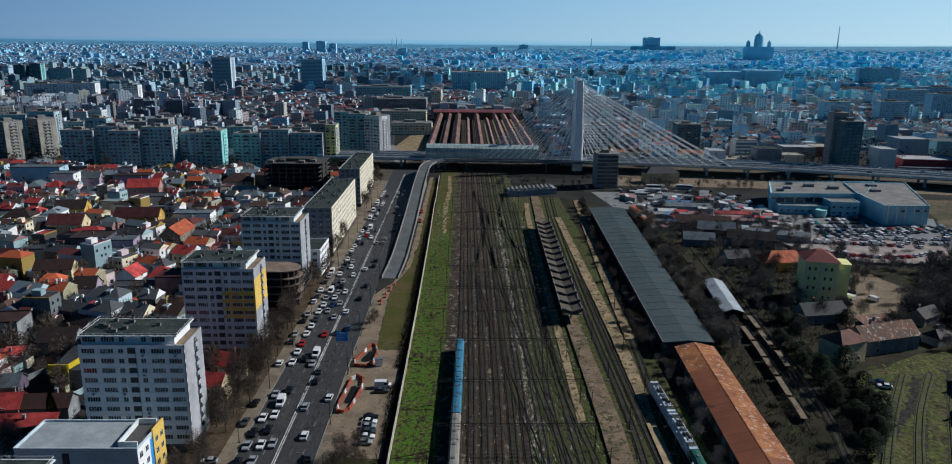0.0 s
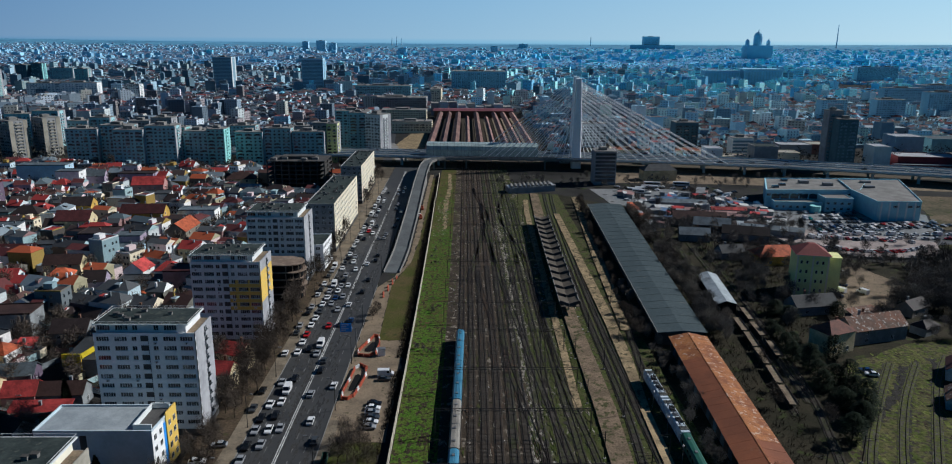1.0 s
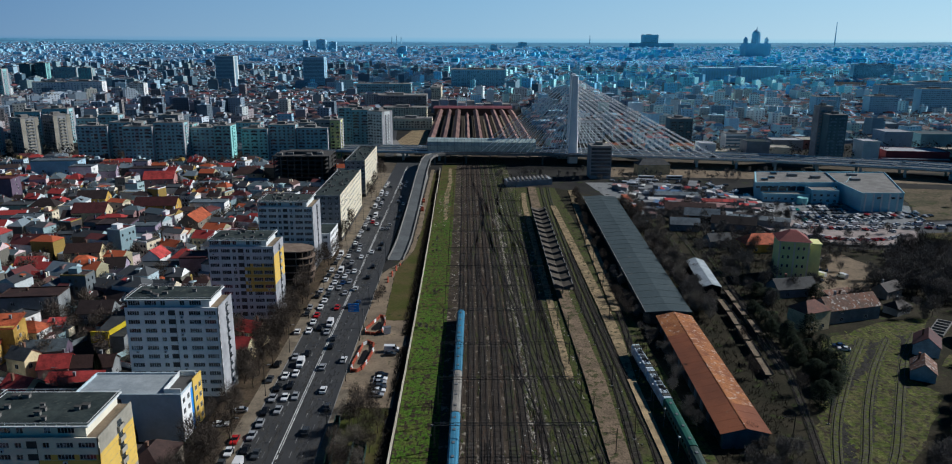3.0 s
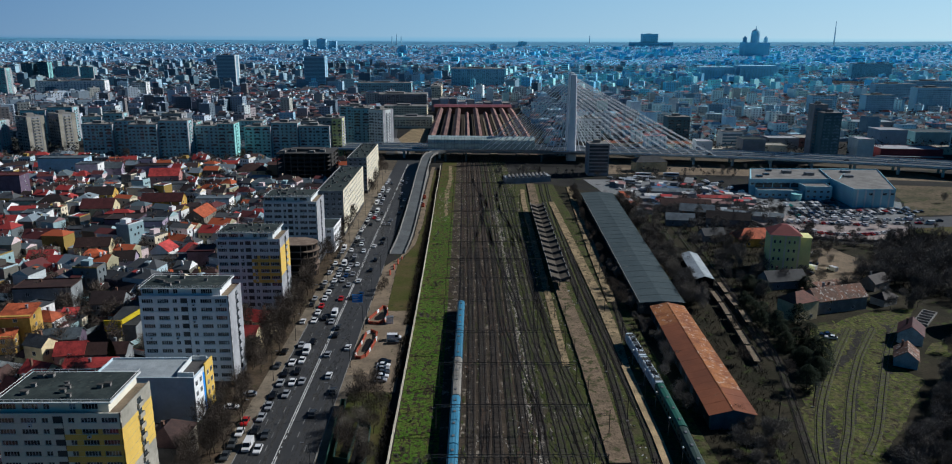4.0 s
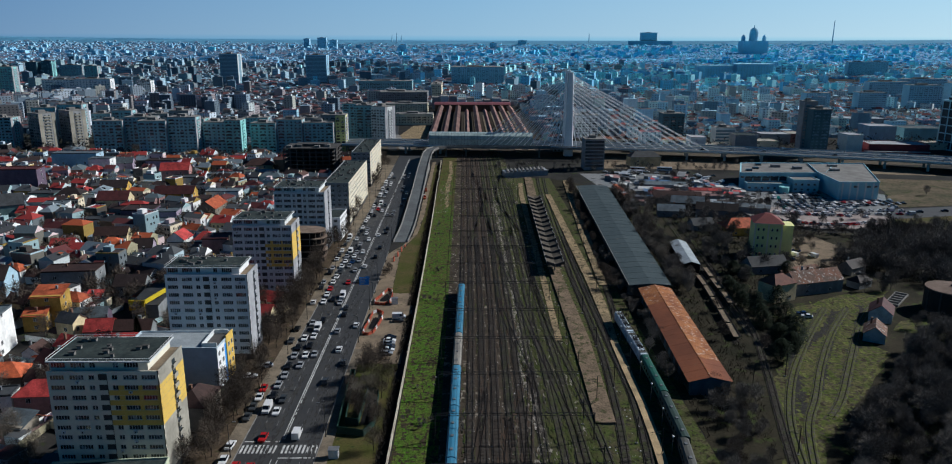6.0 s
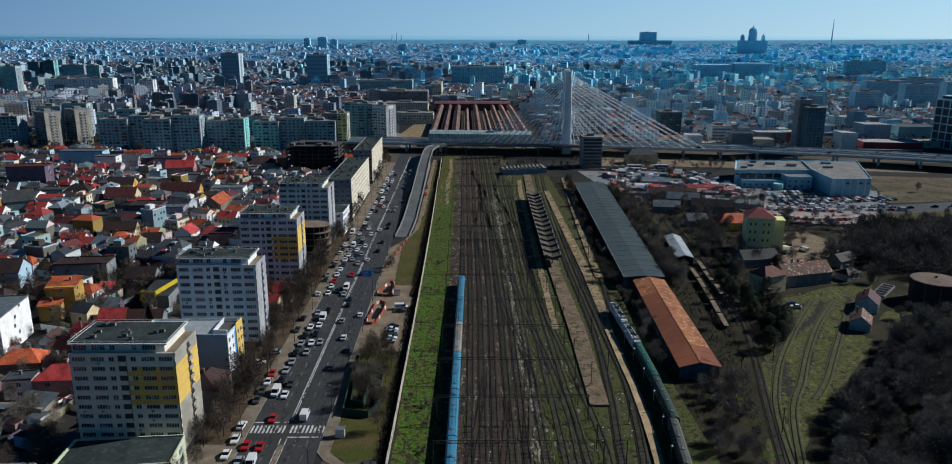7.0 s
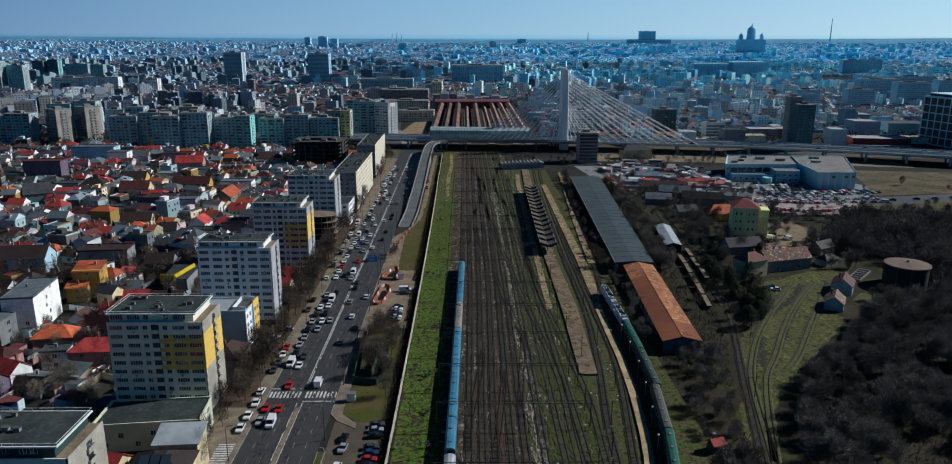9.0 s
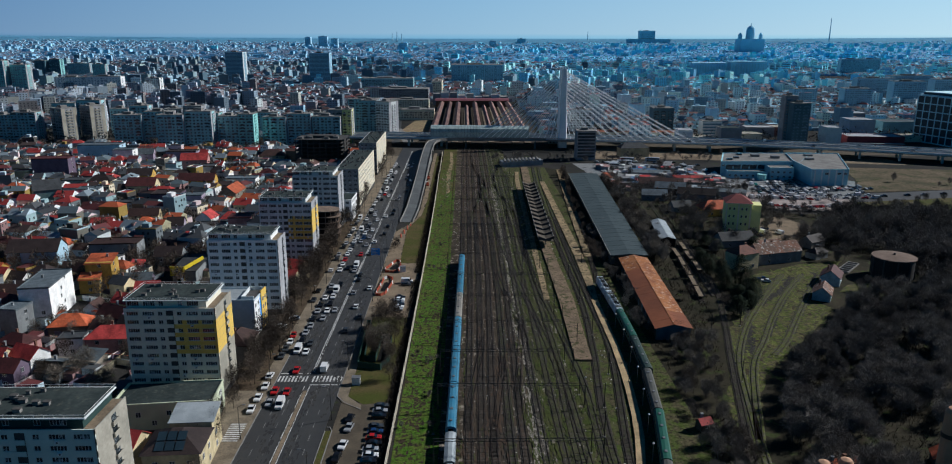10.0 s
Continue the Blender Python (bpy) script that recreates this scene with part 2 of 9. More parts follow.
for k, c in (("cw", (0.78, 0.78, 0.78)), ("cs", (0.42, 0.43, 0.45)), ("ck", (0.02, 0.02, 0.022)), ("cg", (0.10, 0.11, 0.12)), ("cr", (0.50, 0.02, 0.02)), ("cb", (0.03, 0.08, 0.22)), ("ct", (0.03, 0.30, 0.27))):
    M[k] = mat("car_paint_" + k, c, tuple(v * 0.93 for v in c), 0.3, 0.25, metal=0.15, fine=2, grain=0.03, spec=0.5)


# ---- mesh tools ----
class Geo:
    """Gathers vertices and faces; every face has a material slot."""

    def __init__(self):
        self.v, self.f, self.s = [], [], []

    def face(self, pts, s=0):
        n = len(self.v)
        self.v.extend([tuple(p) for p in pts])
        self.f.append(tuple(range(n, n + len(pts))))
        self.s.append(s)

    def solid(self, bottom, top, s=0, caps=True):
        """Between two rings of points with the same count, seen counter-clockwise from above."""
        n, k = len(self.v), len(bottom)
        self.v.extend([tuple(p) for p in bottom] + [tuple(p) for p in top])
        for i in range(k):
            j = (i + 1) % k
            self.f.append((n + i, n + j, n + k + j, n + k + i))
            self.s.append(s)
        if caps:
            self.f.append(tuple(n + k + i for i in range(k)))
            self.f.append(tuple(n + k - 1 - i for i in range(k)))
            self.s += [s, s]

    def box(self, x0, x1, y0, y1, z0, z1, s=0):
        r = [(x0, y0), (x1, y0), (x1, y1), (x0, y1)]
        self.solid([(x, y, z0) for x, y in r], [(x, y, z1) for x, y in r], s)

    def prism(self, ring, z0, z1, s=0):
        self.solid([(x, y, z0) for x, y in ring], [(x, y, z1) for x, y in ring], s)

    def tube(self, p, q, r0, r1=None, n=6, s=0):
        p, q = Vector(p), Vector(q)
        d = (q - p)
        if d.length < 1e-6:
            return
        d.normalize()
        a = d.orthogonal().normalized()
        b = d.cross(a)
        r1 = r0 if r1 is None else r1
        ring = [(math.cos(2 * math.pi * i / n), math.sin(2 * math.pi * i / n)) for i in range(n)]
        self.solid([p + (a * c + b * e) * r0 for c, e in ring], [q + (a * c + b * e) * r1 for c, e in ring], s)

    def beam(self, p, q, w, h, s=0):
        """A bar from p to q, w wide sideways and h high, its top on the line."""
        p, q = Vector(p), Vector(q)
        d = (q - p).normalized()
        side = d.cross(Vector((0, 0, 1)))
        side = (side.normalized() if side.length > 1e-4 else Vector((1, 0, 0))) * w / 2
        up = side.cross(d).normalized() * h
        ring0 = [p - side - up, p + side - up, p + side, p - side]
        ring1 = [q - side - up, q + side - up, q + side, q - side]
        self.solid(ring0, ring1, s)

    def sweep(self, profile, path, s=0, closed=False):
        """A profile of (sideways, up) drawn along a path of points."""
        rows = []
        for i, p in enumerate(path):
            a, b = Vector(path[max(i - 1, 0)]), Vector(path[min(i + 1, len(path) - 1)])
            d = (b - a)
            d.z = 0
            d.normalize()
            side = Vector((d.y, -d.x, 0))
            rows.append([Vector(p) + side * o + Vector((0, 0, u)) for o, u in profile])
        n0, k = len(self.v), len(profile)
        for r in rows:
            self.v.extend([tuple(q) for q in r])
        for i in range(len(rows) - 1):
            for j in range(k if closed else k - 1):
                jn = (j + 1) % k
                self.f.append((n0 + i * k + j, n0 + (i + 1) * k + j, n0 + (i + 1) * k + jn, n0 + i * k + jn))
                self.s.append(s)
        if closed:
            self.f.append(tuple(n0 + j for j in range(k)))
            self.f.append(tuple(n0 + (len(rows) - 1) * k + k - 1 - j for j in range(k)))
            self.s += [s, s]

    def mesh(self, name, mats, smooth=False):
        me = bpy.data.meshes.new(name)
        me.from_pydata(self.v, [], self.f)
        for m in mats:
            me.materials.append(m)
        if len(mats) > 1:
            me.polygons.foreach_set("material_index", self.s)
        if smooth:
            me.polygons.foreach_set("use_smooth", [True] * len(self.f))
        me.update()
        return me


def part(name, geo, mats, parent=None, label="", at=None, rz=0, smooth=False):
    """One mesh object; a part when it has a parent."""
    me = geo if isinstance(geo, bpy.types.Mesh) else geo.mesh(name, mats if isinstance(mats, (list, tuple)) else [mats], smooth)
    ob = new(name, me)
    if parent:
        ob.parent = parent
    if at is not None:
        ob.matrix_basis = pose(at[0], at[1], at[2], 0, 0, rz)
    if label:
        ob["label"] = label
    return ob


def thing(name, label, category, at=(0, 0, 0), rz=0, group="", kind=""):
    ob = new(name)
    ob.matrix_basis = pose(at[0], at[1], at[2], 0, 0, rz)
    return tagged(ob, label, category, group, kind)


def along(path, d):
    """The point d metres along a path of (x, y) points, with the heading in degrees."""
    for a, b in zip(path, path[1:]):
        k = math.dist(a, b)
        if d <= k or b is path[-1]:
            u = d / k
            return a[0] + (b[0] - a[0]) * u, a[1] + (b[1] - a[1]) * u, math.degrees(math.atan2(b[1] - a[1], b[0] - a[0]))
        d -= k


def inside(p, poly):
    x, y = p
    hit = False
    for (x0, y0), (x1, y1) in zip(poly, poly[1:] + poly[:1]):
        if (y0 > y) != (y1 > y) and x < (x1 - x0) * (y - y0) / (y1 - y0) + x0:
            hit = not hit
    return hit


def ragged(ring, amp=1.2, step=3.5, seed=0):
    """A plan outline with a worn, uneven edge."""
    out = []
    for a, b in zip(ring, ring[1:] + ring[:1]):
        n = max(1, int(math.dist(a, b) / step))
        for i in range(n):
            x, y = a[0] + (b[0] - a[0]) * i / n, a[1] + (b[1] - a[1]) * i / n
            k = amp if i else 0
            out.append((x + k * noise.noise(Vector((x * .21, y * .21, seed))), y + k * noise.noise(Vector((x * .21, y * .21, seed + 9)))))
    return out


def smooth(path, n=6):
    """A gliding line through the points of a path."""
    out = []
    for i in range(len(path) - 1):
        p0, p1, p2, p3 = (Vector(path[max(0, min(len(path) - 1, j))]) for j in (i - 1, i, i + 1, i + 2))
        for k in range(n):
            t = k / n
            q = 0.5 * (2 * p1 + (p2 - p0) * t + (2 * p0 - 5 * p1 + 4 * p2 - p3) * t * t + (3 * p1 - p0 - 3 * p2 + p3) * t ** 3)
            out.append(tuple(q))
    return out + [tuple(path[-1])]

# ---- ground, road, railway bed ----
def rise(y, x=0.0):
    """Lifts the plain far out, to fit the horizon in the camera's view."""
    d = math.hypot(max(y, 0), x * 0.6)
    u = max(0.0, (d - 2400) / 2600)
    return 87.5 * u ** 1.4


def ground_sheet():
    g = Geo()
    ys = [-700, -300, 0, 300, 600, 1200, 1800, 2400] + [2400 + 130 * i for i in range(1, 21)]
    xs = [-4600 + 460 * i for i in range(21)]
    for y in ys:
        for x in xs:
            g.v.append((x, y, rise(y, x) - 0.02))
    w = len(xs)
    for j in range(len(ys) - 1):
        for i in range(w - 1):
            g.f.append((j * w + i, j * w + i + 1, (j + 1) * w + i + 1, (j + 1) * w + i))
            g.s.append(0)
    tagged(part("ground", g, M["ground"], smooth=True), "brown grey city ground with patches of weeds", "ground", kind="structure")


ground_sheet()


def far_plain():
    """Fields at the edge of the city, painted blue in place of haze."""
    g = Geo()
    xs, ys = [-4500 + 450 * i for i in range(21)], [2500 + 130 * i for i in range(20)]
    for y in ys:
        g.v.extend([(x, y, rise(y, x) + .4) for x in xs])
    for j in range(len(ys) - 1):
        for i in range(20):
            g.f.append((j * 21 + i, j * 21 + i + 1, (j + 1) * 21 + i + 1, (j + 1) * 21 + i))
            g.s.append(0)
    m = mat("haze_blue_fields", (0.13, 0.32, 0.48), (0.10, 0.26, 0.41), .004, .95, fine=.02, grain=.25)
    tagged(part("far_plain", g, m, smooth=True), "plain at the edge of the city, painted haze blue", "ground", kind="structure")


far_plain()


NATURAL = ("garden", "dirt_lot", "dirt_path", "footpath", "yard_grass", "yard_dirt", "scrub_ground", "waste_ground")


def sheet(name, ring, z, material, label, category="ground"):
    g = Geo()
    g.prism(ragged(ring, 2.2 if name.startswith("yard") else 1.0) if name in NATURAL else ring, z - 0.3, z)
    return tagged(part(name, g, material), label, category, kind="structure")


def rect(x0, x1, y0, y1):
    return [(x0, y0), (x1, y0), (x1, y1), (x0, y1)]


M["litter_soil"] = mat("leaf_litter_soil", (0.145, 0.105, 0.07), (0.085, 0.066, 0.045), 0.25, .95, fine=1.4, grain=.5, bump=.05, c3=(0.10, 0.10, 0.04), cut=.58)
ROAD_L, ROAD_R = -60.2, -39.6
sheet("road", rect(ROAD_L, ROAD_R, -250, 612), 0.02, M["asphalt"], "grey asphalt boulevard with worn lane lines", "road")
sheet("verge", rect(-73.5, -64.6, 108, 345), 0.16, M["litter_soil"], "brown leaf litter under street trees", "verge")
sheet("pavement", rect(-73.0, ROAD_L - 0.25, -250, 560), 0.14, M["pavement"], "wide grey pavement beside the boulevard", "pavement")
sheet("pavement", [(ROAD_R + .25, 104), (-37.2, 100), (-31.5, 96), (-31.5, 98.5), (-36.2, 104), (-36.4, 180), (ROAD_R + .25, 180)], 0.14, M["pavement"], "narrow pavement beside the boulevard", "pavement")
sheet("car_park", rect(-37.6, -22.5, -250, 100), 0.03, M["asphalt_old"], "worn grey asphalt strip with parking bays", "car park")
sheet("verge", rect(ROAD_R + .25, -37.7, -250, 84), 0.13, M["grass_dry"], "narrow strip of dry grass", "verge")
sheet("garden", [(-36.3, 104), (-31, 99), (-24, 101), (-23.5, 168), (-36.3, 168)], 0.05, M["grass_dry"], "dry grass with leaf litter", "grass")
sheet("dirt_lot", [(ROAD_R + .25, 180.1), (-36.2, 168.1), (-22.4, 168.2), (-22.4, 238), (-32, 238), (ROAD_R + .25, 232)], 0.04, M["dirt"], "bare dirt parking lot", "dirt")
sheet("verge", [(-32, 238.1), (-22.2, 238.1), (-22.2, 560), (-26, 560), (-25.5, 380), (-27, 335), (-33.2, 300)], 0.05, M["grass_dry"], "olive dry grass slope", "grass")
sheet("dirt_path", [(ROAD_R + .25, 232.1), (-32.1, 238.2), (-33.3, 300.1), (-27.1, 335.2), (-25.6, 380), (-26.1, 575), (-28.8, 575), (-28.6, 400), (-28.6, 352), (-29.5, 330), (-33, 312), (ROAD_R + .25, 296)], 0.045, M["dirt"], "sandy dirt path with tyre tracks", "dirt")
sheet("grass_strip", rect(-20.0, -8.0, -250, 400), 0.05, M["grass"], "bright green grass with bare patches", "grass")
sheet("grass_strip", rect(-20.2, -8.0, 400.05, 600), 0.05, M["grass_dry"], "dry grass and rubble beside the tracks", "grass")
sheet("footpath", [(-13.6, 400), (-11.8, 400), (-12.0, 470), (-10.5, 520), (-12.2, 580), (-14.5, 580), (-13.2, 520), (-15.2, 470)], 0.07, M["sand"], "trodden sandy path in the grass", "path")
sheet("railway_bed", rect(-8.0, 16.6, -250, 640), 0.06, M["ballast"], "brown ballast with pale litter between the tracks", "ballast")
sheet("railway_bed", rect(16.65, 34.0, -250, 640), 0.06, M["ballast_moss"], "mossy ballast with pale gravel between the tracks", "ballast")
sheet("railway_bed", rect(34.05, 64.0, -250, 500), 0.05, M["weedy"], "weedy ballast with grass between platforms", "ballast")
sheet("scrub_ground", [(64.05, -250), (420, -250), (420, 300), (300, 333), (240, 338), (205, 336), (180, 345), (150, 330), (128, 430), (64.05, 500)], 0.04, M["scrub"], "dark soil under bare scrub", "ground")
sheet("yard_grass", [(74, 84), (82, 88), (95, 117), (108, 132), (123, 147), (146, 176), (141, 186), (151, 204), (169, 226), (181, 240), (158, 235), (144, 227), (128, 218), (124, 206), (121, 192), (109, 175), (97, 157), (89, 135), (83, 116), (76, 98)], 0.08, M["yard"], "olive grass in an old railway yard", "grass")
sheet("yard_dirt", [(138, 252), (168, 262), (196, 300), (190, 330), (150, 318), (163, 300), (150, 280)], 0.09, M["dirt"], "dusty yard of packed earth", "dirt")
sheet("car_park", [(178, 404), (204, 350), (245, 346), (268, 396), (290, 440), (262, 470), (200, 470), (150, 520), (90, 520), (96, 470)], 0.10, M["lot_asphalt"], "worn grey asphalt parking area", "car park")
sheet("access_road", [(252, 368), (327, 383), (420, 398), (600, 425), (600, 447), (420, 420), (340, 408), (266, 394)], 0.13, M["asphalt"], "asphalt access road", "road")
M["wasteland"] = mat("waste_soil", (0.215, 0.165, 0.108), (0.115, 0.105, 0.06), 0.05, .95, fine=.5, grain=.5, bump=.05, c3=(0.085, 0.095, 0.035), cut=.56)
sheet("verge", [(246, 341), (300, 338), (420, 320), (600, 330), (600, 424.8), (420, 397.8), (327, 382.8), (250, 367.5)], 0.12, M["grass_dry"], "dry grass bank beside the access road", "grass")
sheet("waste_ground", [(270, 400), (340, 409), (420, 421), (600, 448), (600, 470), (470, 478), (310, 500), (292, 440)], 0.14, M["wasteland"], "brown waste ground with tracks", "dirt")
sheet("asphalt_yard", [(-90, 560.3), (-60.5, 560.3), (-60.5, 612.3), (420, 560), (420, 575), (120, 680), (-90, 680)], 0.015, M["asphalt_old"], "grey asphalt under the overpass", "road")
sheet("dirt_lot", [(96, 546), (200, 540), (330, 520), (372, 512), (372, 545), (330, 575), (230, 600), (110, 618)], 0.03, M["dirt"], "sandy ground under the overpass", "dirt")


def kerb_line(pts, name="kerb"):
    g = Geo()
    g.sweep([(-0.12, -0.2), (0.12, -0.2), (0.12, 0.15), (-0.12, 0.15)], [(x, y, 0.02) for x, y in pts], closed=True)
    tagged(part(name, g, M["kerb"]), "pale concrete kerb", "kerb", kind="structure")


kerb_line([(ROAD_L - 0.12, -250), (ROAD_L - 0.12, 560)])
kerb_line([(ROAD_R + 0.12, -250), (ROAD_R + 0.12, 84)])
kerb_line([(-37.6, -250), (-37.6, 84), (-38.4, 86), (ROAD_R + 0.2, 86)])
kerb_line([(ROAD_R + 0.12, 104), (ROAD_R + 0.12, 300)])
kerb_line([(-31.3, 96), (-36.9, 100.3), (ROAD_R + 0.2, 104)])


def road_markings():
    def dash(x, y0, y1, w):
        g = Geo()
        g.box(x - w / 2, x + w / 2, y0, y1, 0.01, 0.035)
        return g
    g = Geo()
    g.box(-50.7, -50.5, -120, 111, 0.01, 0.035), g.box(-49.1, -48.9, -120, 111, 0.01, 0.035)
    g.box(-50.2, -49.95, 121, 590, 0.01, 0.035), g.box(-49.65, -49.4, 121, 590, 0.01, 0.035)
    tagged(part("centre_line", g, M["paint"]), "worn white double centre line", "road marking", kind="structure")
    g = Geo()
    for x in (-56.8, -53.4, -46.4, -43.1):
        y = -110
        while y < 480:
            if not (108 < y < 122):
                g.box(x - 0.08, x + 0.08, y, y + 3.0, 0.01, 0.035)
            y += 7.0
    tagged(part("lane_dashes", g, M["dash"]), "white dashed lane lines", "road marking", kind="stuff")
    cw = thing("zebra_crossing", "white zebra crossing over the boulevard", "road marking", (0, 0, 0), kind="structure")
    for i in range(19):
        x = -59.6 + i * 1.08
        if abs(x + 49.8) < 0.9:
            continue
        b = Geo()
        b.box(-0.27, 0.27, -2.0, 2.0, 0.01, 0.035)
        part("stripe", b, M["paint"], cw, at=(x, 116.0, 0))
    g = Geo()
    g.box(-49.2, -39.9, 111.6, 112.0, 0.01, 0.035), g.box(-59.9, -50.4, 119.6, 120.0, 0.01, 0.035)
    tagged(part("stop_line", g, M["paint"]), "white stop lines", "road marking", kind="structure")
    cw = thing("zebra_crossing", "faded zebra crossing over a side street", "road marking", (0, 0, 0), kind="structure")
    for i in range(9):
        b = Geo()
        b.box(-2.2, 2.2, -0.25, 0.25, 0.01, 0.035)
        part("stripe", b, M["paint"], cw, at=(-64.0, 79 + i * 1.1, 0.14))
    bays = thing("parking_bays", "white parking bay lines", "road marking", kind="structure")
    for i in range(16):
        b = Geo()
        b.box(-2.4, 2.4, -0.06, 0.06, 0.01, 0.035)
        part("bay_line", b, M["paint"], bays, at=(-26.0, 20 + i * 4.2, 0.02))
    g = Geo()
    g.box(-50.35, -49.25, -120, 108, 0.0, 0.05)
    tagged(part("median", g, M["dirt"]), "sandy worn median strip", "median", kind="structure")


road_markings()


def boundary_wall():
    w = thing("wall_west", "cream concrete panel wall beside the railway", "wall", kind="structure")
    g = Geo()
    g.box(-1.98, 1.98, -0.10, 0.10, 0, 1.9)
    g.box(-2.0, 2.0, -0.16, 0.16, 1.9, 2.05)
    panel = g.mesh("panel", [M["wall_cream"]])
    y = 40.0
    n = 0
    while y < 575 and n < 290:
        part("panel", panel, None, w, at=(-20.1 - .9 * (abs(y - 270) / 200) ** 2 * (1 if y < 480 else .6) + random.uniform(-.02, .02), y, 0), rz=90)
        y += 4.0
        n += 1


boundary_wall()


# ---- tracks ----
def track(path, name="railway_track", sleepers_to=330, label="rusty steel rails on dark oily ballast", bed=None):
    t = thing(name, label, "railway track", kind="structure")
    key = int(abs(path[0][0]) * 7) % 3
    path = smooth(path)
    pts = [(x, y, 0.06) for x, y in path]
    g = Geo()
    k = 1.1 if bed == "mud" else 1.0
    g.sweep([(-1.42 * k, 0.0), (-1.15 * k, 0.14), (1.15 * k, 0.14), (1.42 * k, 0.0)], pts)
    part("ballast", g, M[bed or ("ballast_dark", "ballast_brown", "ballast_grey")[key if pts[0][0] < 17 else 2]], t)
    for o in (-0.76, 0.76):
        g = Geo()
        g.sweep([(o - 0.06, 0.2), (o + 0.06, 0.2), (o + 0.05, 0.36), (o - 0.05, 0.36)], pts, closed=True)
        part("rail", g, M["rail"], t)
    total = sum(math.dist(a, b) for a, b in zip(path, path[1:]))
    g = Geo()
    d = 0.3
    while d < total:
        x, y, h = along(path, d)
        if 30 < y < sleepers_to:
            c, s = math.cos(radians(h + 90)), math.sin(radians(h + 90))
            c2, s2 = -s, c
            hw, hd = 1.3, 0.14
            ring = [(x + c * a + c2 * b, y + s * a + s2 * b) for a, b in ((-hw, -hd), (hw, -hd), (hw, hd), (-hw, hd))]
            g.prism(ring, 0.18, 0.27)
        d += 0.65
    if g.f:
        tagged(part("sleepers", g, M["sleeper"], t), kind="stuff")
    return t


for near, far in ((-4.9, -2.2), (-0.2, 1.4), (3.4, 5.2), (6.6, 9.4), (11.0, 13.0), (14.6, 16.6), (19.6, 20.6), (24.6, 24.6), (30.5, 28.4)):
    track([(near - 0.4, -200), (near, 60), ((near + far) / 2 + 0.2, 160), (far, 260), (far - 0.2, 620)])
track([(27.6, 30), (28.0, 86), (28.6, 125), (25.9, 167), (22.6, 205), (19.8, 247), (15.9, 298), (10.7, 395), (9.4, 470)], sleepers_to=260)
track([(33.0, -60), (34.6, 68), (35.8, 110), (33.4, 160), (30.0, 215), (29.4, 300), (31.5, 480)])
track([(36.8, -60), (37.2, 70), (42.9, 135), (46.3, 185), (47.0, 260), (48.5, 330), (51.5, 440), (54.5, 500)])
track([(40.3, 40), (41.0, 69), (48.8, 135), (49.8, 185), (50.5, 260), (52.0, 330), (55.5, 440), (59.0, 500)])
for a, b in ((( -0.2, 84), (5.0, 150)), ((6.6, 70), (11.2, 132)), ((15.0, 96), (19.8, 168)), ((20.4, 140), (13.4, 232)), ((1.2, 300), (8.8, 400)), ((16.6, 262), (24.4, 350)), ((9.2, 250), (4.9, 318)), ((28.2, 330), (20.6, 430)), ((24.6, 200), (28.6, 262)), ((13.0, 420), (5.2, 520)), ((20.4, 440), (28.2, 540))):
    m1, m2 = (a[0] * .93 + b[0] * .07, a[1] + (b[1] - a[1]) * .2), (a[0] * .07 + b[0] * .93, a[1] + (b[1] - a[1]) * .8)
    track([a, m1, m2, b], sleepers_to=0, label="rusty crossover rails between two tracks")


def patches(name, seed, n, material, label, x0, x1, w=(.2, .8), l=(.8, 4.5), z=0.24, ys=(50, 550), ring_in=None):
    """Irregular stains, moss or gravel lying on the ground."""
    rng = random.Random(seed)
    g = Geo()
    for i in range(n):
        x, y = rng.uniform(x0, x1), ys[0] + (ys[1] - ys[0]) * rng.random() ** 1.2
        if ring_in and not inside((x, y), ring_in):
            continue
        hw, hl = rng.uniform(*w), rng.uniform(*l)
        for k in range(max(2, int(hl * 1.6))):
            px, py = x + rng.gauss(0, .55) * hw, y + rng.uniform(-1, 1) * hl
            r0, r1 = rng.uniform(.18, .62) * hw, rng.uniform(.3, .9) * min(hl, 1.6)
            g.face([(px + math.cos(q) * r0 * e, py + math.sin(q) * r1 * e, z + .002 * (seed % 9) + .00002 * len(g.f)) for q, e in [(2 * math.pi * m / 9, rng.uniform(.5, 1.2)) for m in range(9)]])
    tagged(part(name, g, material), label, "ground", kind="stuff")


MOSS = mat("moss", (0.085, 0.115, 0.026), (0.115, 0.115, 0.045), .3, .95, fine=1.5, grain=.6)
GRAVEL = mat("pale_gravel", (0.44, 0.40, 0.34), (0.24, 0.21, 0.17), .6, .95, fine=1.5, grain=.6)
BARE = mat("bare_soil", (0.085, 0.064, 0.042), (0.05, 0.042, 0.028), .5, .95, fine=1.2, grain=.6)
patches("moss_patches", 5, 420, MOSS, "mossy green strips on the ballast", 15, 36, (.25, .9), (2, 12), .20)
patches("moss_patches", 23, 330, MOSS, "grassy strips between the sidings", 22, 37, (.4, 1.2), (2, 10), .20, (55, 240))
patches("moss_patches", 14, 160, MOSS, "mossy green strips on the ballast", -7.5, 6, (.2, .6), (1.5, 7), .20)
patches("gravel_patches", 6, 330, GRAVEL, "pale gravel patches on the ballast", 16.6, 20.5, (.25, .9), (.8, 5.5), .20, (50, 420))
patches("gravel_patches", 26, 150, GRAVEL, "pale gravel patches on the ballast", 21, 36, (.2, .7), (.8, 4.5), .20)
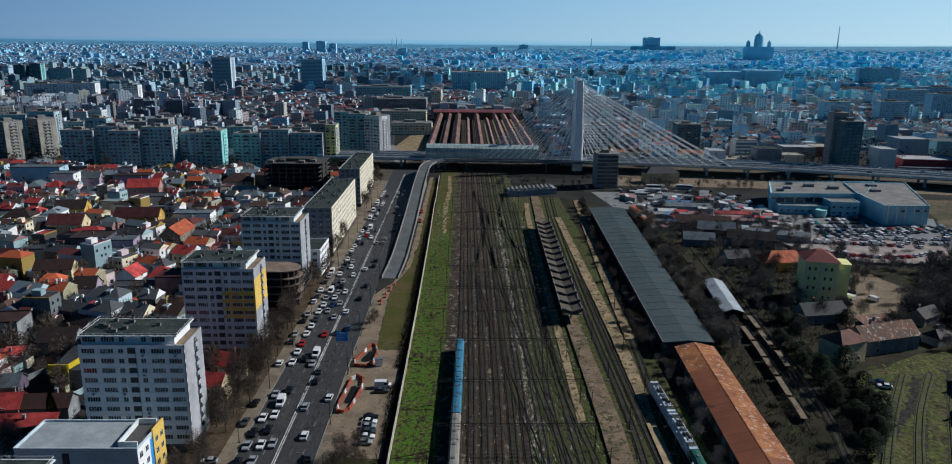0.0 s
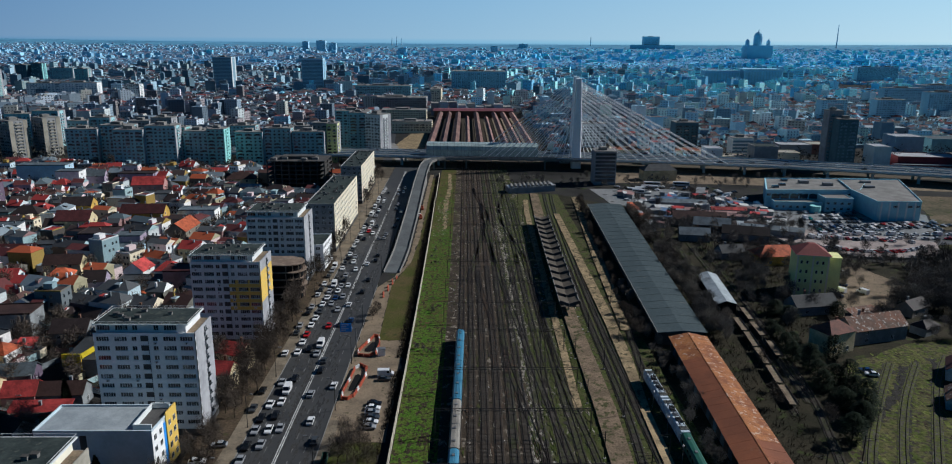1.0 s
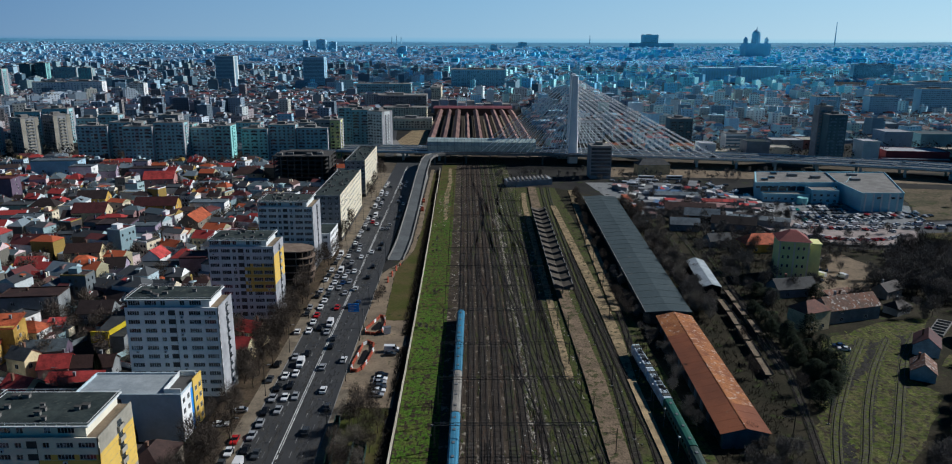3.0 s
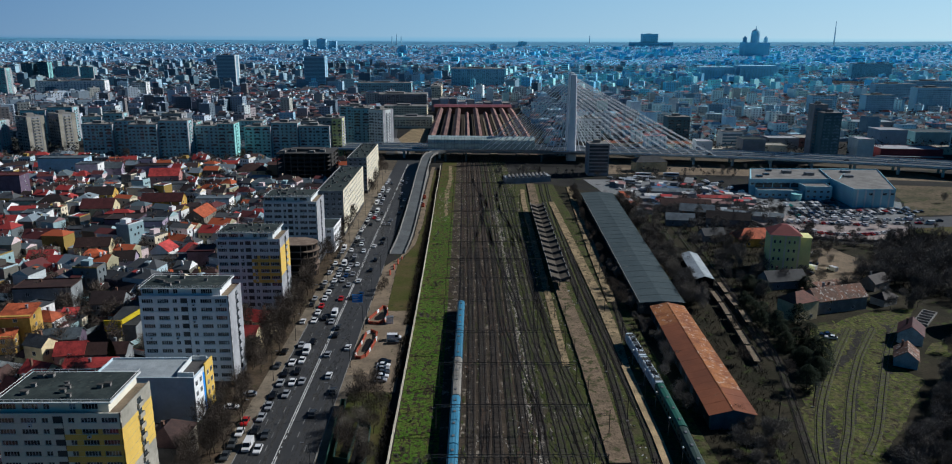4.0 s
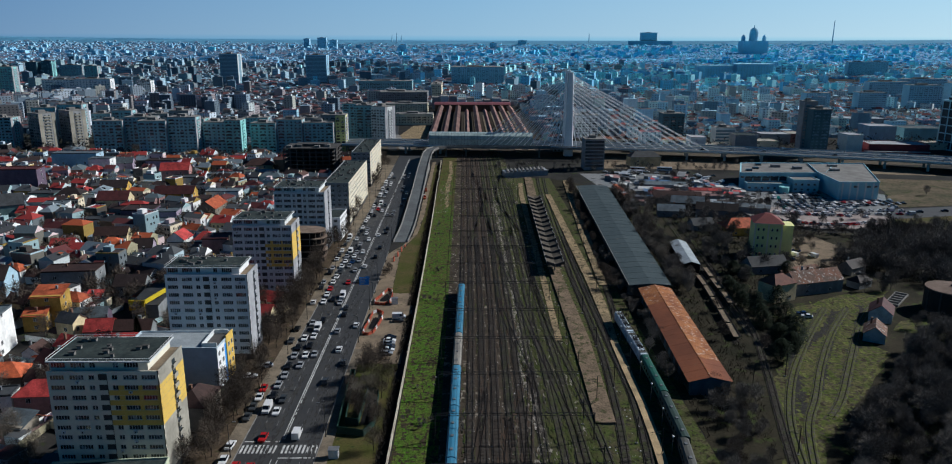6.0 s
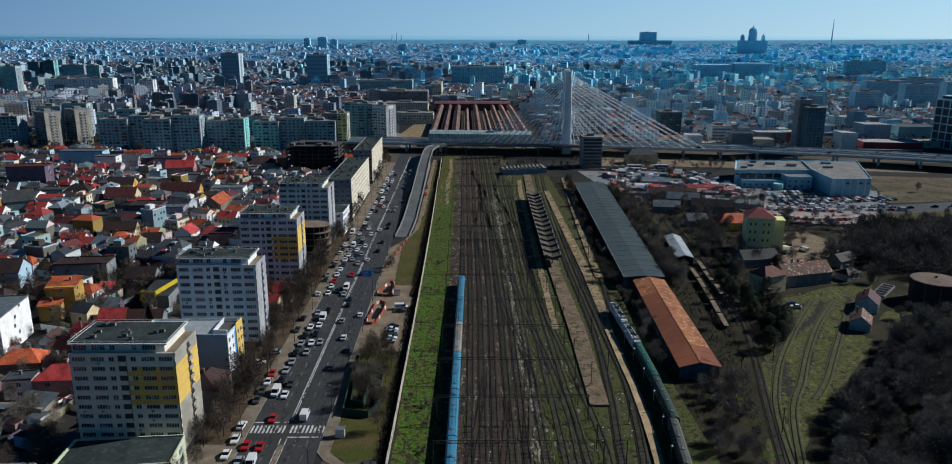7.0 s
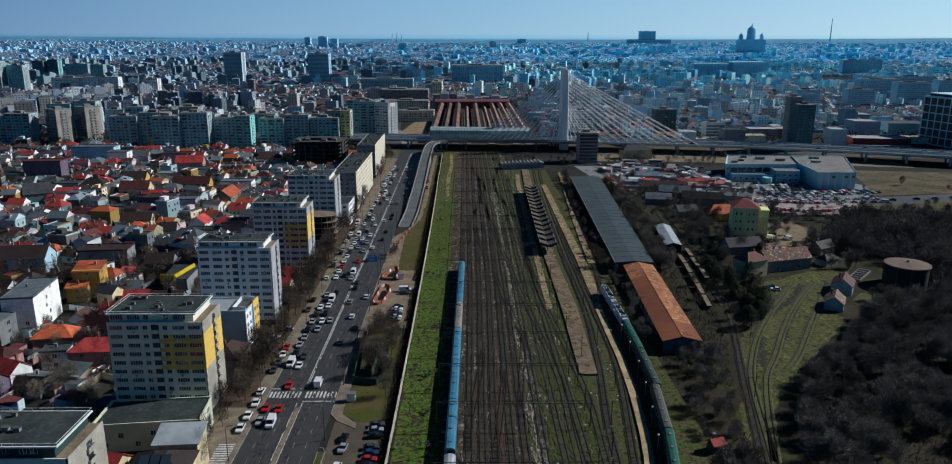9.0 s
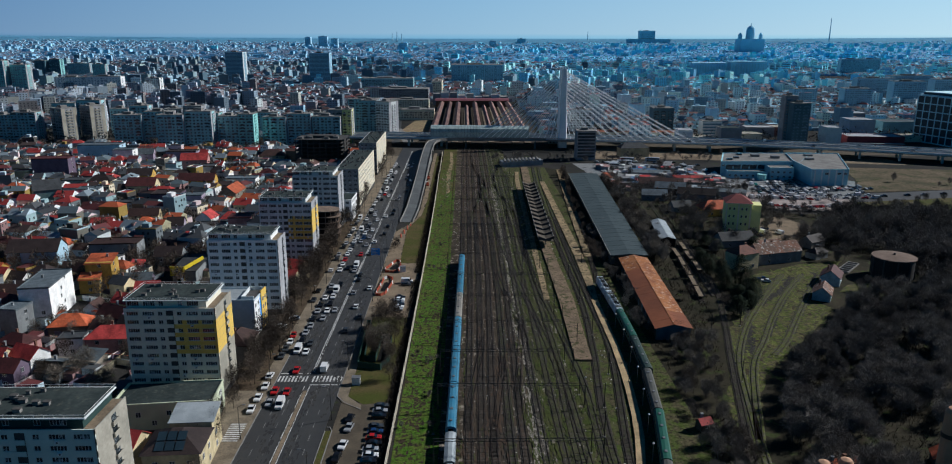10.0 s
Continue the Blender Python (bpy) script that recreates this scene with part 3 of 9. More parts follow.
patches("gravel_patches", 15, 420, GRAVEL, "pale litter on the ballast", -6, 32, (.1, .5), (.4, 3), .20)
patches("oil_stains", 7, 130, mat("oil_stain", (0.055, 0.047, 0.04), None, .4, .85, fine=2, grain=.4), "dark oily stains on the ballast", -7, 33, (.3, .9), (1, 9))
patches("rust_stains", 8, 150, mat("rust_dust", (0.13, 0.088, 0.062), None, .3, .95, fine=2, grain=.4), "brown brake dust on the ballast", -2, 18, (.3, 1.0), (2, 12))
patches("tar_patches", 1, 60, mat("fresh_tar", (0.053, 0.053, 0.055), None, .5, .8, fine=2, grain=.3), "dark tar repairs on the boulevard", -59.6, -40.2, (.3, 1.1), (3, 22), .026, (40, 500))
patches("worn_patches", 9, 150, mat("worn_lane", (0.105, 0.102, 0.097), (0.085, 0.083, 0.08), .3, .9, fine=2, grain=.3), "pale worn wheel tracks on the boulevard", -59.6, -40.2, (.25, .8), (5, 26), .022, (40, 500))
patches("bare_patches", 3, 190, BARE, "bare brown patches in the grass", -19.6, -8.6, (.4, 1.7), (.5, 3.6), .06)
patches("grass_tufts", 2, 260, mat("lush_grass", (0.105, 0.215, 0.02), (0.11, 0.16, 0.03), .5, .95, fine=1.0, grain=.6, bump=.1), "lusher tufts in the grass", -19.6, -8.6, (.3, 1.5), (.5, 3.5), .055)
patches("dry_patches", 17, 150, M["grass_dry"], "dry yellowed patches in the grass", -19.4, -8.6, (.5, 2.0), (.8, 4.5), .058, (250, 440))
patches("grass_tufts", 20, 120, M["grass"], "green patches in the dry grass", -19.4, -8.6, (.5, 2.2), (.8, 5), .062, (380, 520))
patches("rubble", 16, 90, GRAVEL, "pale rubble heaps in the dry grass", -19.2, -11, (.2, .8), (.4, 1.6), .075, (385, 480))
GREEN = [(36.0, 0.0), (43.2, 35.0), (48.6, 62.4), (51.0, 76.3), (53.4, 92.4), (55.8, 113.2), (56.9, 126.0), (57.6, 144.8), (57.9, 173.0), (57.2, 206.0), (60.0, 245.0)]
track(GREEN + [(66.0, 330.0), (72.0, 440.0)], sleepers_to=260)
track([(62, 20), (72.3, 68), (77.8, 90), (87, 125), (98, 165), (105.6, 197), (111.5, 240), (114.8, 272), (120, 320), (124.6, 375)], sleepers_to=290, label="rusty rails through scrub")
track([(66, 20), (75.5, 68), (81.0, 92), (88, 120), (94, 137), (104, 158), (117, 180), (130, 200), (143, 219)], sleepers_to=0, label="rusty rails in the grass yard", bed="mud")
track([(78, 78), (93, 122), (105, 144), (118, 168), (134, 194), (152, 219)], sleepers_to=0, label="muddy overgrown rails in the grass yard", bed="mud")
track([(102.5, 190), (107.8, 240), (110.0, 272), (114.5, 320), (119, 375)], sleepers_to=300, label="rusty rails beside parked flat wagons")
track([(95.0, 182), (99.0, 210), (102.5, 240), (104.3, 262), (106, 305), (112, 370)], sleepers_to=300, label="rusty rails under parked flat wagons")
track([(104, 132), (113, 144), (130, 172), (148, 201), (166, 225)], sleepers_to=0, label="muddy overgrown rails in the grass yard", bed="mud")


YARD = [(82, 96), (95, 120), (108, 134), (123, 149), (143, 177), (139, 186), (149, 204), (167, 226), (158, 233), (130, 217), (126, 206), (123, 192), (111, 175), (99, 157), (91, 135)]
TRAIL = mat("cinder_soil", (0.085, 0.08, 0.072), (0.055, 0.052, 0.046), .4, .95, fine=1.4, grain=.6)


def trails(paths, seed, w, material, label):
    """Cinders scattered along worn old tracks."""
    rng = random.Random(seed)
    g = Geo()
    for path in paths:
        total = sum(math.dist(a, b) for a, b in zip(path, path[1:]))
        d = 0.0
        while d < total:
            x, y, h = along(path, d)
            for _ in range(3):
                px, py, r = x + rng.gauss(0, .5) * w, y + rng.gauss(0, .5), rng.uniform(.25, .8)
                g.face([(px + math.cos(q) * r * e, py + math.sin(q) * r * e * 1.3, .135 + .000004 * len(g.f)) for q, e in [(2 * math.pi * m / 8, rng.uniform(.5, 1.2)) for m in range(8)]])
            d += .55
    tagged(part("cinder_trails", g, material), label, "ground", kind="stuff")


trails([[(94, 134), (100.6, 150.5), (114, 178), (132.5, 204.7), (141.5, 217.8)], [(97, 133), (109.7, 172.3), (135, 199.4), (145.6, 216)], [(108, 148), (122.7, 175), (136.6, 197.6), (152.3, 219.7)], [(113, 144), (130, 172), (148, 201), (160, 222)]], 31, 1.5, TRAIL, "dark cinder trails in the old yard")
sheet("yard_grass", [(158, 196), (165.7, 192.6), (163, 180), (172, 178), (180, 183), (190, 187), (204, 194), (216, 207), (200, 205), (186, 204), (176, 207), (166, 205)], 0.085, M["yard"], "olive grass glade beside the storage tank", "grass")
patches("bare_patches", 12, 260, BARE, "muddy patches in the old yard", 82, 175, (.5, 2.0), (.6, 4.0), .10, (96, 236), YARD)
patches("grass_tufts", 10, 420, mat("yard_tufts", (0.155, 0.20, 0.03), (0.21, 0.21, 0.075), .5, .95, fine=1.0, grain=.6, bump=.1), "bright grass tufts in the old yard", 82, 175, (.5, 1.8), (.8, 4.5), .10, (96, 236), YARD)


# ---- platforms ----
def platform(name, ring, h, label, material="sand"):
    g = Geo()
    g.prism(ring, 0, h)
    return tagged(part(name, g, M[material]), label, "platform", kind="structure")


platform("platform", [(31.3, 186), (33.7, 186), (35.4, 260), (39.3, 438), (41.5, 480), (38.5, 480), (36.0, 438), (32.7, 260)], 0.35, "narrow sandy platform strip")
platform("platform", [(35.6, 128), (41.2, 128), (43.4, 186), (42.9, 260), (46.2, 400), (50.3, 500), (44.6, 500), (40.4, 400), (37.8, 260), (37.2, 186)], 0.75, "long brownish concrete platform with worn paving", "sand_brown")
platform("platform", [(51.2, 186), (53.4, 186), (56.0, 220), (57.0, 251), (57.3, 326), (57.8, 438), (54.2, 438), (53.2, 326), (52.6, 251), (51.8, 220)], 0.5, "broken sandy platform")
platform("platform", [(57.4, 247), (61.2, 247), (66.8, 332), (76.4, 489), (72.6, 489), (62.8, 345)], 0.5, "overgrown sandy platform with bushes")
platform("platform", [(37.0, 45), (39.4, 45), (44.8, 68), (47.2, 79.3), (48.9, 92), (50.3, 106), (51.7, 122.5), (52.4, 141), (52.8, 163), (53.2, 185.9), (50.5, 185.9), (50.1, 163), (49.9, 141), (49.0, 122.5), (47.8, 106), (46.4, 92), (44.6, 79.3), (42.4, 68)], 0.6, "narrow beige platform curving beside the green train", "sand_pale")

# ---- apartment blocks ----
def window_mesh(w, h, bars=1, name="window"):
    """A casement in one piece: frame, mullions and panes set back in them."""
    bm = bmesh.new()
    n = bars + 1
    rows = [[bm.verts.new((-w / 2 + w * i / n, -0.06, z)) for i in range(n + 1)] for z in (0, h)]
    faces = [bm.faces.new((rows[0][i], rows[0][i + 1], rows[1][i + 1], rows[1][i])) for i in range(n)]
    rim = [e for e in bm.edges if e.is_boundary]
    back = bmesh.ops.extrude_edge_only(bm, edges=rim)["geom"]
    bmesh.ops.translate(bm, verts=[v for v in back if isinstance(v, bmesh.types.BMVert)], vec=(0, 0.08, 0))
    bmesh.ops.inset_individual(bm, faces=faces, thickness=0.07, depth=-0.05)
    for f in faces:
        f.material_index = 1
    me = bpy.data.meshes.new(name)
    bm.to_mesh(me)
    bm.free()
    me.materials.append(M["frame"]), me.materials.append(M["glass"])
    return me


WIN = {w: window_mesh(w, 1.45, b) for w, b in ((0.9, 0), (1.3, 1), (1.9, 2), (2.6, 3), (3.3, 4))}


def balcony_mesh(w, d, material):
    g = Geo()
    g.box(-w / 2, w / 2, -d, 0, -0.12, 0.06)
    g.box(-w / 2, w / 2, -d, -d + .1, 0.06, 1.0), g.box(-w / 2, -w / 2 + .1, -d, 0, .06, 1.0), g.box(w / 2 - .1, w / 2, -d, 0, .06, 1.0)
    g.box(-w / 2 + .3, w / 2 - .3, -0.06, 0.02, 0.06, 2.2, 1)
    return g.mesh("balcony", [material, M["glass"]])


def ac_mesh():
    g = Geo()
    g.box(-.4, .4, -.35, 0, 0, .55)
    g.tube((0.1, -.35, .28), (0.1, -.38, .28), .2, .2, 10, 1)
    return g.mesh("air_conditioner", [M["frame"], M["dark"]])


AC = ac_mesh()


def facade(b, origin, rz, cols, floors, z0, fh, length, wallmat, relief=0.22, accent=None):
    """Spandrel bands and piers in front of a core, with recessed windows; x along the face, the outside towards -y.
    accent: first and last floor, from and to along the face, and the paint of those panels."""
    base = pose(origin[0], origin[1], 0, 0, 0, rz)

    def put(name, data, mats, x, y, z):
        o = part(name, data, mats, b)
        o.matrix_basis = base @ pose(x, y, z)
        return o
    edges = [0.0]
    for x, w in cols:
        edges += [x - w / 2, x + w / 2]
    edges.append(length)
    top = z0 + floors * fh
    for a, c in zip(edges[::2], edges[1::2]):
        if c - a > 0.02:
            g = Geo()
            g.box(a, c, -relief, 0, z0, top)
            put("pier", g, wallmat, 0, 0, 0)
            if accent and a > accent[2] - .5 and c < accent[3] + .5:
                g = Geo()
                g.box(a, c, -relief - .01, 0, z0 + accent[0] * fh - .5, z0 + (accent[1] + 1) * fh - .5)
                put("painted_panel", g, accent[4], 0, 0, 0)
    for f in range(floors):
        z = z0 + f * fh
        g = Geo()
        g.box(0, length, -relief - .03, -0.0, z - 0.55, z + 0.85)
        put("spandrel", g, wallmat, 0, 0, 0)
        if accent and accent[0] <= f <= accent[1]:
            g = Geo()
            g.box(accent[2], accent[3], -relief - .05, -0.0, z - 0.5, z + 0.80)
            put("painted_panel", g, accent[4], 0, 0, 0)
        for x, w in cols:
            put("window", WIN[w], None, x, -0.06, z + 0.86)
            if random.random() < 0.18:
                put("air_conditioner", AC, None, x + random.uniform(-.3, .3), -relief - .03, z + 0.05)
    g = Geo()
    g.box(0, length, -relief - .03, 0, top - .56, top + .5)
    put("parapet", g, wallmat, 0, 0, 0)


def block(name, label, x0, x1, y0, y1, floors, cols, side, wallmat, fh=2.75, ground=2.6, penthouse=True, accent=None, side_accent=None, sidemat=None, side_cols=(), balcony=None, group="apartment blocks along the boulevard", loggia=None, pentmat=None):
    w, d = x1 - x0, y1 - y0
    b = thing(name, label, "apartment block", (x0, y0, 0), group=group)
    h = ground + floors * fh
    g = Geo()
    g.box(0.25, w - 0.25, 0.25, d, 0, h)
    part("core", g, M["greyrender"], b)
    g = Geo()
    g.box(0, w, 0, 0.25, 0, ground - 0.55), g.box(w - .25, w, 0, d, 0, ground - .55)
    part("plinth", g, M["concrete_dark"], b)
    facade(b, (0, 0.25), 0, cols, floors, ground, fh, w, wallmat, accent=accent)
    facade(b, (w - 0.25, 0), 90, list(side_cols), floors, ground, fh, d, sidemat or wallmat, accent=side_accent)
    if balcony:
        me = balcony_mesh(balcony[1], 0.5, sidemat or wallmat)
        for f in range(floors):
            o = part("balcony", me, None, b)
            o.matrix_basis = pose(w - 0.02, balcony[0], ground + f * fh, 0, 0, 90)
    if loggia:
        g = Geo()
        # flat dark panel painted as the shaded recess, behind a parapet
        g.box(-1.0, 1.0, -.06, .1, -.1, 2.4), g.box(-1.0, 1.0, -.35, -.2, -.1, .95, 1), g.box(-1.0, 1.0, -.3, 0, -.2, -.05, 1)
        me = g.mesh("loggia", [M["concrete_dark"], wallmat])
        for f in range(floors):
            part("loggia", me, None, b, at=(loggia, 0, ground + f * fh))
    if penthouse:
        px1 = w - 2.8
        g = Geo()
        g.box(0.3, px1, 1.3, d - 0.3, h, h + 2.5)
        pent = part("penthouse", g, pentmat or (accent[4] if accent and accent[0] > 5 else wallmat), b)
        for x, ww in cols:
            if x < px1 - 1.5:
                part("window", WIN[ww], None, pent, at=(x, 1.26, h + 0.8))
        g = Geo()
        g.box(-0.1, px1 + 1.0, 0.35, d + .1, h + 2.5, h + 2.8)
        g.box(0.2, px1 + .7, 0.65, d - .2, h + 2.8, h + 2.84, 1)
        roof = part("roof", g, [M["offwhite"], M["roof_felt"]], b)
        g = Geo()
        g.box(px1 + .05, w - .3, .35, d - .3, h, h + .12)
        part("terrace", g, M["dirt"], b, "tiled roof terrace")
        rz = h + 2.84
        g = Geo()
        for q in range(int(px1 / 2)):
            g.tube((0.1 + q * 2, 0.5, rz - .1), (0.1 + q * 2, 0.5, rz + .6), .03, n=4)
            g.tube((0.1 + q * 2, d, rz - .1), (0.1 + q * 2, d, rz + .6), .03, n=4)
        g.tube((0, 0.5, rz + .6), (px1 + .9, 0.5, rz + .6), .05, n=4), g.tube((0, d, rz + .6), (px1 + .9, d, rz + .6), .05, n=4)
        g.tube((0, 0.5, rz + .6), (0, d, rz + .6), .05, n=4), g.tube((px1 + .9, 0.5, rz + .6), (px1 + .9, d, rz + .6), .05, n=4)
        part("roof_rail", g, M["frame"], roof)
    else:
        px1, rz = w, h + .1
        g = Geo()
        g.box(0.3, w - .3, 0.3, d - .1, h, h + .1)
        roof = part("roof", g, M["roof_felt"], b)
        g = Geo()
        g.box(0, w, d - .3, d, h - .1, h + .5), g.box(0, .25, 0.3, d - .3, h - .1, h + .5)
        part("parapet", g, wallmat, b)
    rng = random.Random(int(abs(x0 * 7 + y0 * 13)))
    for i in range(int(w * d / 38)):
        g = Geo()
        s = rng.uniform(.35, .75)
        g.box(-s, s, -s * .7, s * .7, 0, .8), g.box(-s - .12, s + .12, -s * .7 - .12, s * .7 + .12, .8, .92, 1)
        part("roof_vent", g, [M["concrete"], M["concrete_dark"]], roof, at=(rng.uniform(2, px1 - 2), rng.uniform(2.6, d - 2), rz - .02))
    return b


M["dark_green"] = mat("dark_green_cladding", (0.055, 0.11, 0.10), (0.04, 0.085, 0.08), .2, .8)
# gable paints are dimmer than the fronts, to hold back the sun on them
M["gable_cream"] = mat("sun_dimmed_cream_gable", (0.46, 0.43, 0.36), (0.38, 0.36, 0.30), 0.15, 0.88, fine=0.8, grain=0.15)
M["gable_white"] = mat("sun_dimmed_gable_render", (0.46, 0.465, 0.485), (0.38, 0.385, 0.41), 0.15, 0.88, fine=0.8, grain=0.15)
M["cream_pale"] = mat("pale_cream_render", (0.78, 0.74, 0.60), (0.69, 0.66, 0.54), 0.2, 0.85, fine=0.8, grain=0.1)
M["pale_teal"] = mat("pale_teal_render", (0.66, 0.73, 0.66), (0.58, 0.65, 0.59), 0.2, 0.85, fine=0.8, grain=0.1)


def bays(w):
    """Window groups of one storey either side of the stair loggias."""
    f = w / 25
    return [(2.2 * f, 3.3), (6.6 * f, 3.3), (9.9 * f, 1.3), (15.1 * f, 1.3), (18.6 * f, 3.3), (22.7 * f, 3.3)]


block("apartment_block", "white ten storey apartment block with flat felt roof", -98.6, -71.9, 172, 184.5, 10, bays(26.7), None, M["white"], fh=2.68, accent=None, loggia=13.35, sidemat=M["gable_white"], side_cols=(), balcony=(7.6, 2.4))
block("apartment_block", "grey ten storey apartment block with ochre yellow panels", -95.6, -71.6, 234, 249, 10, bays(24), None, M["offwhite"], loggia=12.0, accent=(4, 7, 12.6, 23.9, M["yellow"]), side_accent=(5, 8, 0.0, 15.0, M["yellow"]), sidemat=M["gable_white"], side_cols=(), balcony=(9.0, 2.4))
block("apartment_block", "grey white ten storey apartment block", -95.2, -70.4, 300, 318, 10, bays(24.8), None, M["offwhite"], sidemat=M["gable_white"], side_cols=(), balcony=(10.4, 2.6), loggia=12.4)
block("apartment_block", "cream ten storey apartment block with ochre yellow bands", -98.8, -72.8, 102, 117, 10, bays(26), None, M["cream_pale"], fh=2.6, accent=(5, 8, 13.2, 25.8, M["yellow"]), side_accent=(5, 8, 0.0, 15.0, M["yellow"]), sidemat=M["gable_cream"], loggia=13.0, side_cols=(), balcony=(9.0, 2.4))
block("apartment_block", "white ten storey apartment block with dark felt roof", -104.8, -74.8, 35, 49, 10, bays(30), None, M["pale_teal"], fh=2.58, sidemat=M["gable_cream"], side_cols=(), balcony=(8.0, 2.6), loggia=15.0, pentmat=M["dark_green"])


def slab(x0, x1, y0, y1, floors, label, step, tone):
    cols = [(2.2, 1.9), (5.4, 1.9), (9.0, 1.9), (12.4, 1.9)]
    n = int((y1 - y0 - 2) / step)
    sc = [(1.4 + step * (i + .5), 2.6 if i % 3 else 1.9) for i in range(n)]
    return block("apartment_block", label, x0, x1, y0, y1, floors, cols, None, tone, side_cols=sc, penthouse=False, sidemat=M["cream"])


slab(-81, -66.5, 352, 432, 8, "long cream eight storey apartment slab with flat roof", 4.4, M["greyrender"])
slab(-82, -68.5, 466, 536, 8, "long cream eight storey apartment slab beyond", 4.6, M["greyrender"])


def low_building(name, label, ring, h, wallmat, roofmat, cols=(), floors=0, category="building", parapet=0.5):
    """A flat-roofed building on a four-cornered plan; windows on the face from corner 0 to 1 and from 1 to 2."""
    b = thing(name, label, category)
    g = Geo()
    g.prism(ring, 0, h)
    part("wall", g, wallmat, b)
    cx, cy = sum(p[0] for p in ring) / len(ring), sum(p[1] for p in ring) / len(ring)
    inn = [(cx + (x - cx) * .96, cy + (y - cy) * .96) for x, y in ring]
    g = Geo()
    g.prism(inn, h, h + .08)
    part("roof", g, roofmat, b)
    for i in range(len(ring)):
        a, c = ring[i], ring[(i + 1) % len(ring)]
        g = Geo()
        g.beam((*a, h + parapet), (*c, h + parapet), .3, parapet + .02)
        part("parapet", g, wallmat, b)
    for k in (0, 1):
        a, c = ring[k], ring[(k + 1) % len(ring)]
        ln, ang = math.dist(a, c), math.degrees(math.atan2(c[1] - a[1], c[0] - a[0]))
        if floors:
            n = max(1, int(ln / 3.2))
            fh = h / floors
            for f in range(floors):
                for i in range(n):
                    u = (i + .5) / n
                    o = part("window", WIN[1.9 if ln / n > 2.6 else 1.3], None, b)
                    o.matrix_basis = pose(a[0] + (c[0] - a[0]) * u, a[1] + (c[1] - a[1]) * u, f * fh + fh * .33, 0, 0, ang) @ pose(0, -0.04, 0)
    return b


M["pale_blue_wall"] = mat("pale_blue_grey_render", (0.50, 0.58, 0.63), (0.43, 0.51, 0.56), .15, .85, fine=.8, grain=.1)
# the office front has its bluish shade put into the wall paint
b0 = low_building("office_building", "office building with blank wall painted shade blue and yellow corner", [(-104, 150), (-76, 150), (-75.4, 163), (-104, 163)], 13.5, M["pale_blue_wall"], M["tin_white"], floors=0)


def office_front(u0, u1, z0, z1, out, name, material, label=""):
    """A panel on the street side of the office, u along it from its near corner."""
    p, q = (-76 + .6 * u0, 150 + 13 * u0), (-76 + .6 * u1, 150 + 13 * u1)
    g = Geo()
    g.prism([p, (p[0] + out, p[1]), (q[0] + out, q[1]), q], z0, z1)
    part(name, g, material, b0, label)


office_front(.0, .46, .2, 13.9, .08, "facade_panel", M["white"], "white painted facade strip")
office_front(.46, .56, .2, 12.4, .10, "facade_panel", M["bluesign"], "blue painted facade strip")
office_front(.56, 1.0, .2, 14.6, .35, "pillar", M["yellow"], "yellow painted facade strip")
for f in range(4):
    for u, out in ((.12, .08), (.34, .08), (.68, .35), (.88, .35)):
        part("window", WIN[1.3], None, b0, at=(-76 + .6 * u + out + .03, 150 + 13 * u, 1.4 + f * 3.1), rz=87.5)
g = Geo()
g.box(-80.4, -76.1, 151.2, 161.8, 13.5, 13.62)
part("terrace", g, M["concrete_dark"], b0, "dark roof terrace floor")
for x0, x1, y0, y1 in ((-80.7, -80.4, 151, 162), (-80.4, -76.2, 150.9, 151.2), (-80.4, -76.2, 161.8, 162.1)):
    g = Geo()
    g.box(x0, x1, y0, y1, 13.5, 15.0)
    part("terrace_wall", g, M["offwhite"], b0)
# dark strip on the wall, painted for the shade of a narrow recess
g = Geo()
g.box(-93.2, -91.6, 149.9, 150.1, .2, 12.6)
part("recess", g, M["concrete_dark"], b0, "dark strip painted as a shaded recess")
green = low_building("house", "pale green low flat-roofed building", [(-97, 84), (-70.4, 87), (-71.4, 99.5), (-97.6, 97.5)], 7.6, M["palegreen"], M["roof_felt"])
for x, y, z in ((-70.9, 90.5, 0.9), (-70.9, 90.5, 3.1), (-70.9, 90.5, 5.4), (-71.2, 95.5, 3.1), (-71.2, 95.5, 5.4)):
    part("window", WIN[2.6], None, green, at=(x + .14, y, z), rz=94.5)
for x, z in ((-76, 5.2), (-82, 4.2), (-90, 4.0), (-94, 1.4), (-86, 1.4)):
    part("window", WIN[1.3], None, green, at=(x, 84 + (x + 97) * .1128 - .05, z), rz=6.4)
low_building("house", "small white flat-roofed corner building", [(-76, 318.4), (-66.6, 320), (-66.2, 340), (-76, 340)], 12.5, M["white"], M["roof_felt"], floors=4)
# dark walls here carry the block's shadow in their colour
low_building("house", "low outbuilding with felt roof, walls painted dark as shade", [(-116, 88), (-104, 88), (-104, 98), (-116, 98)], 3.6, M["concrete_dark"], M["roof_felt"])


M["pinkstone"] = mat("raw_brown_concrete", (0.34, 0.26, 0.20), (0.24, 0.18, 0.14), .4, .9, fine=1.5, grain=.3)


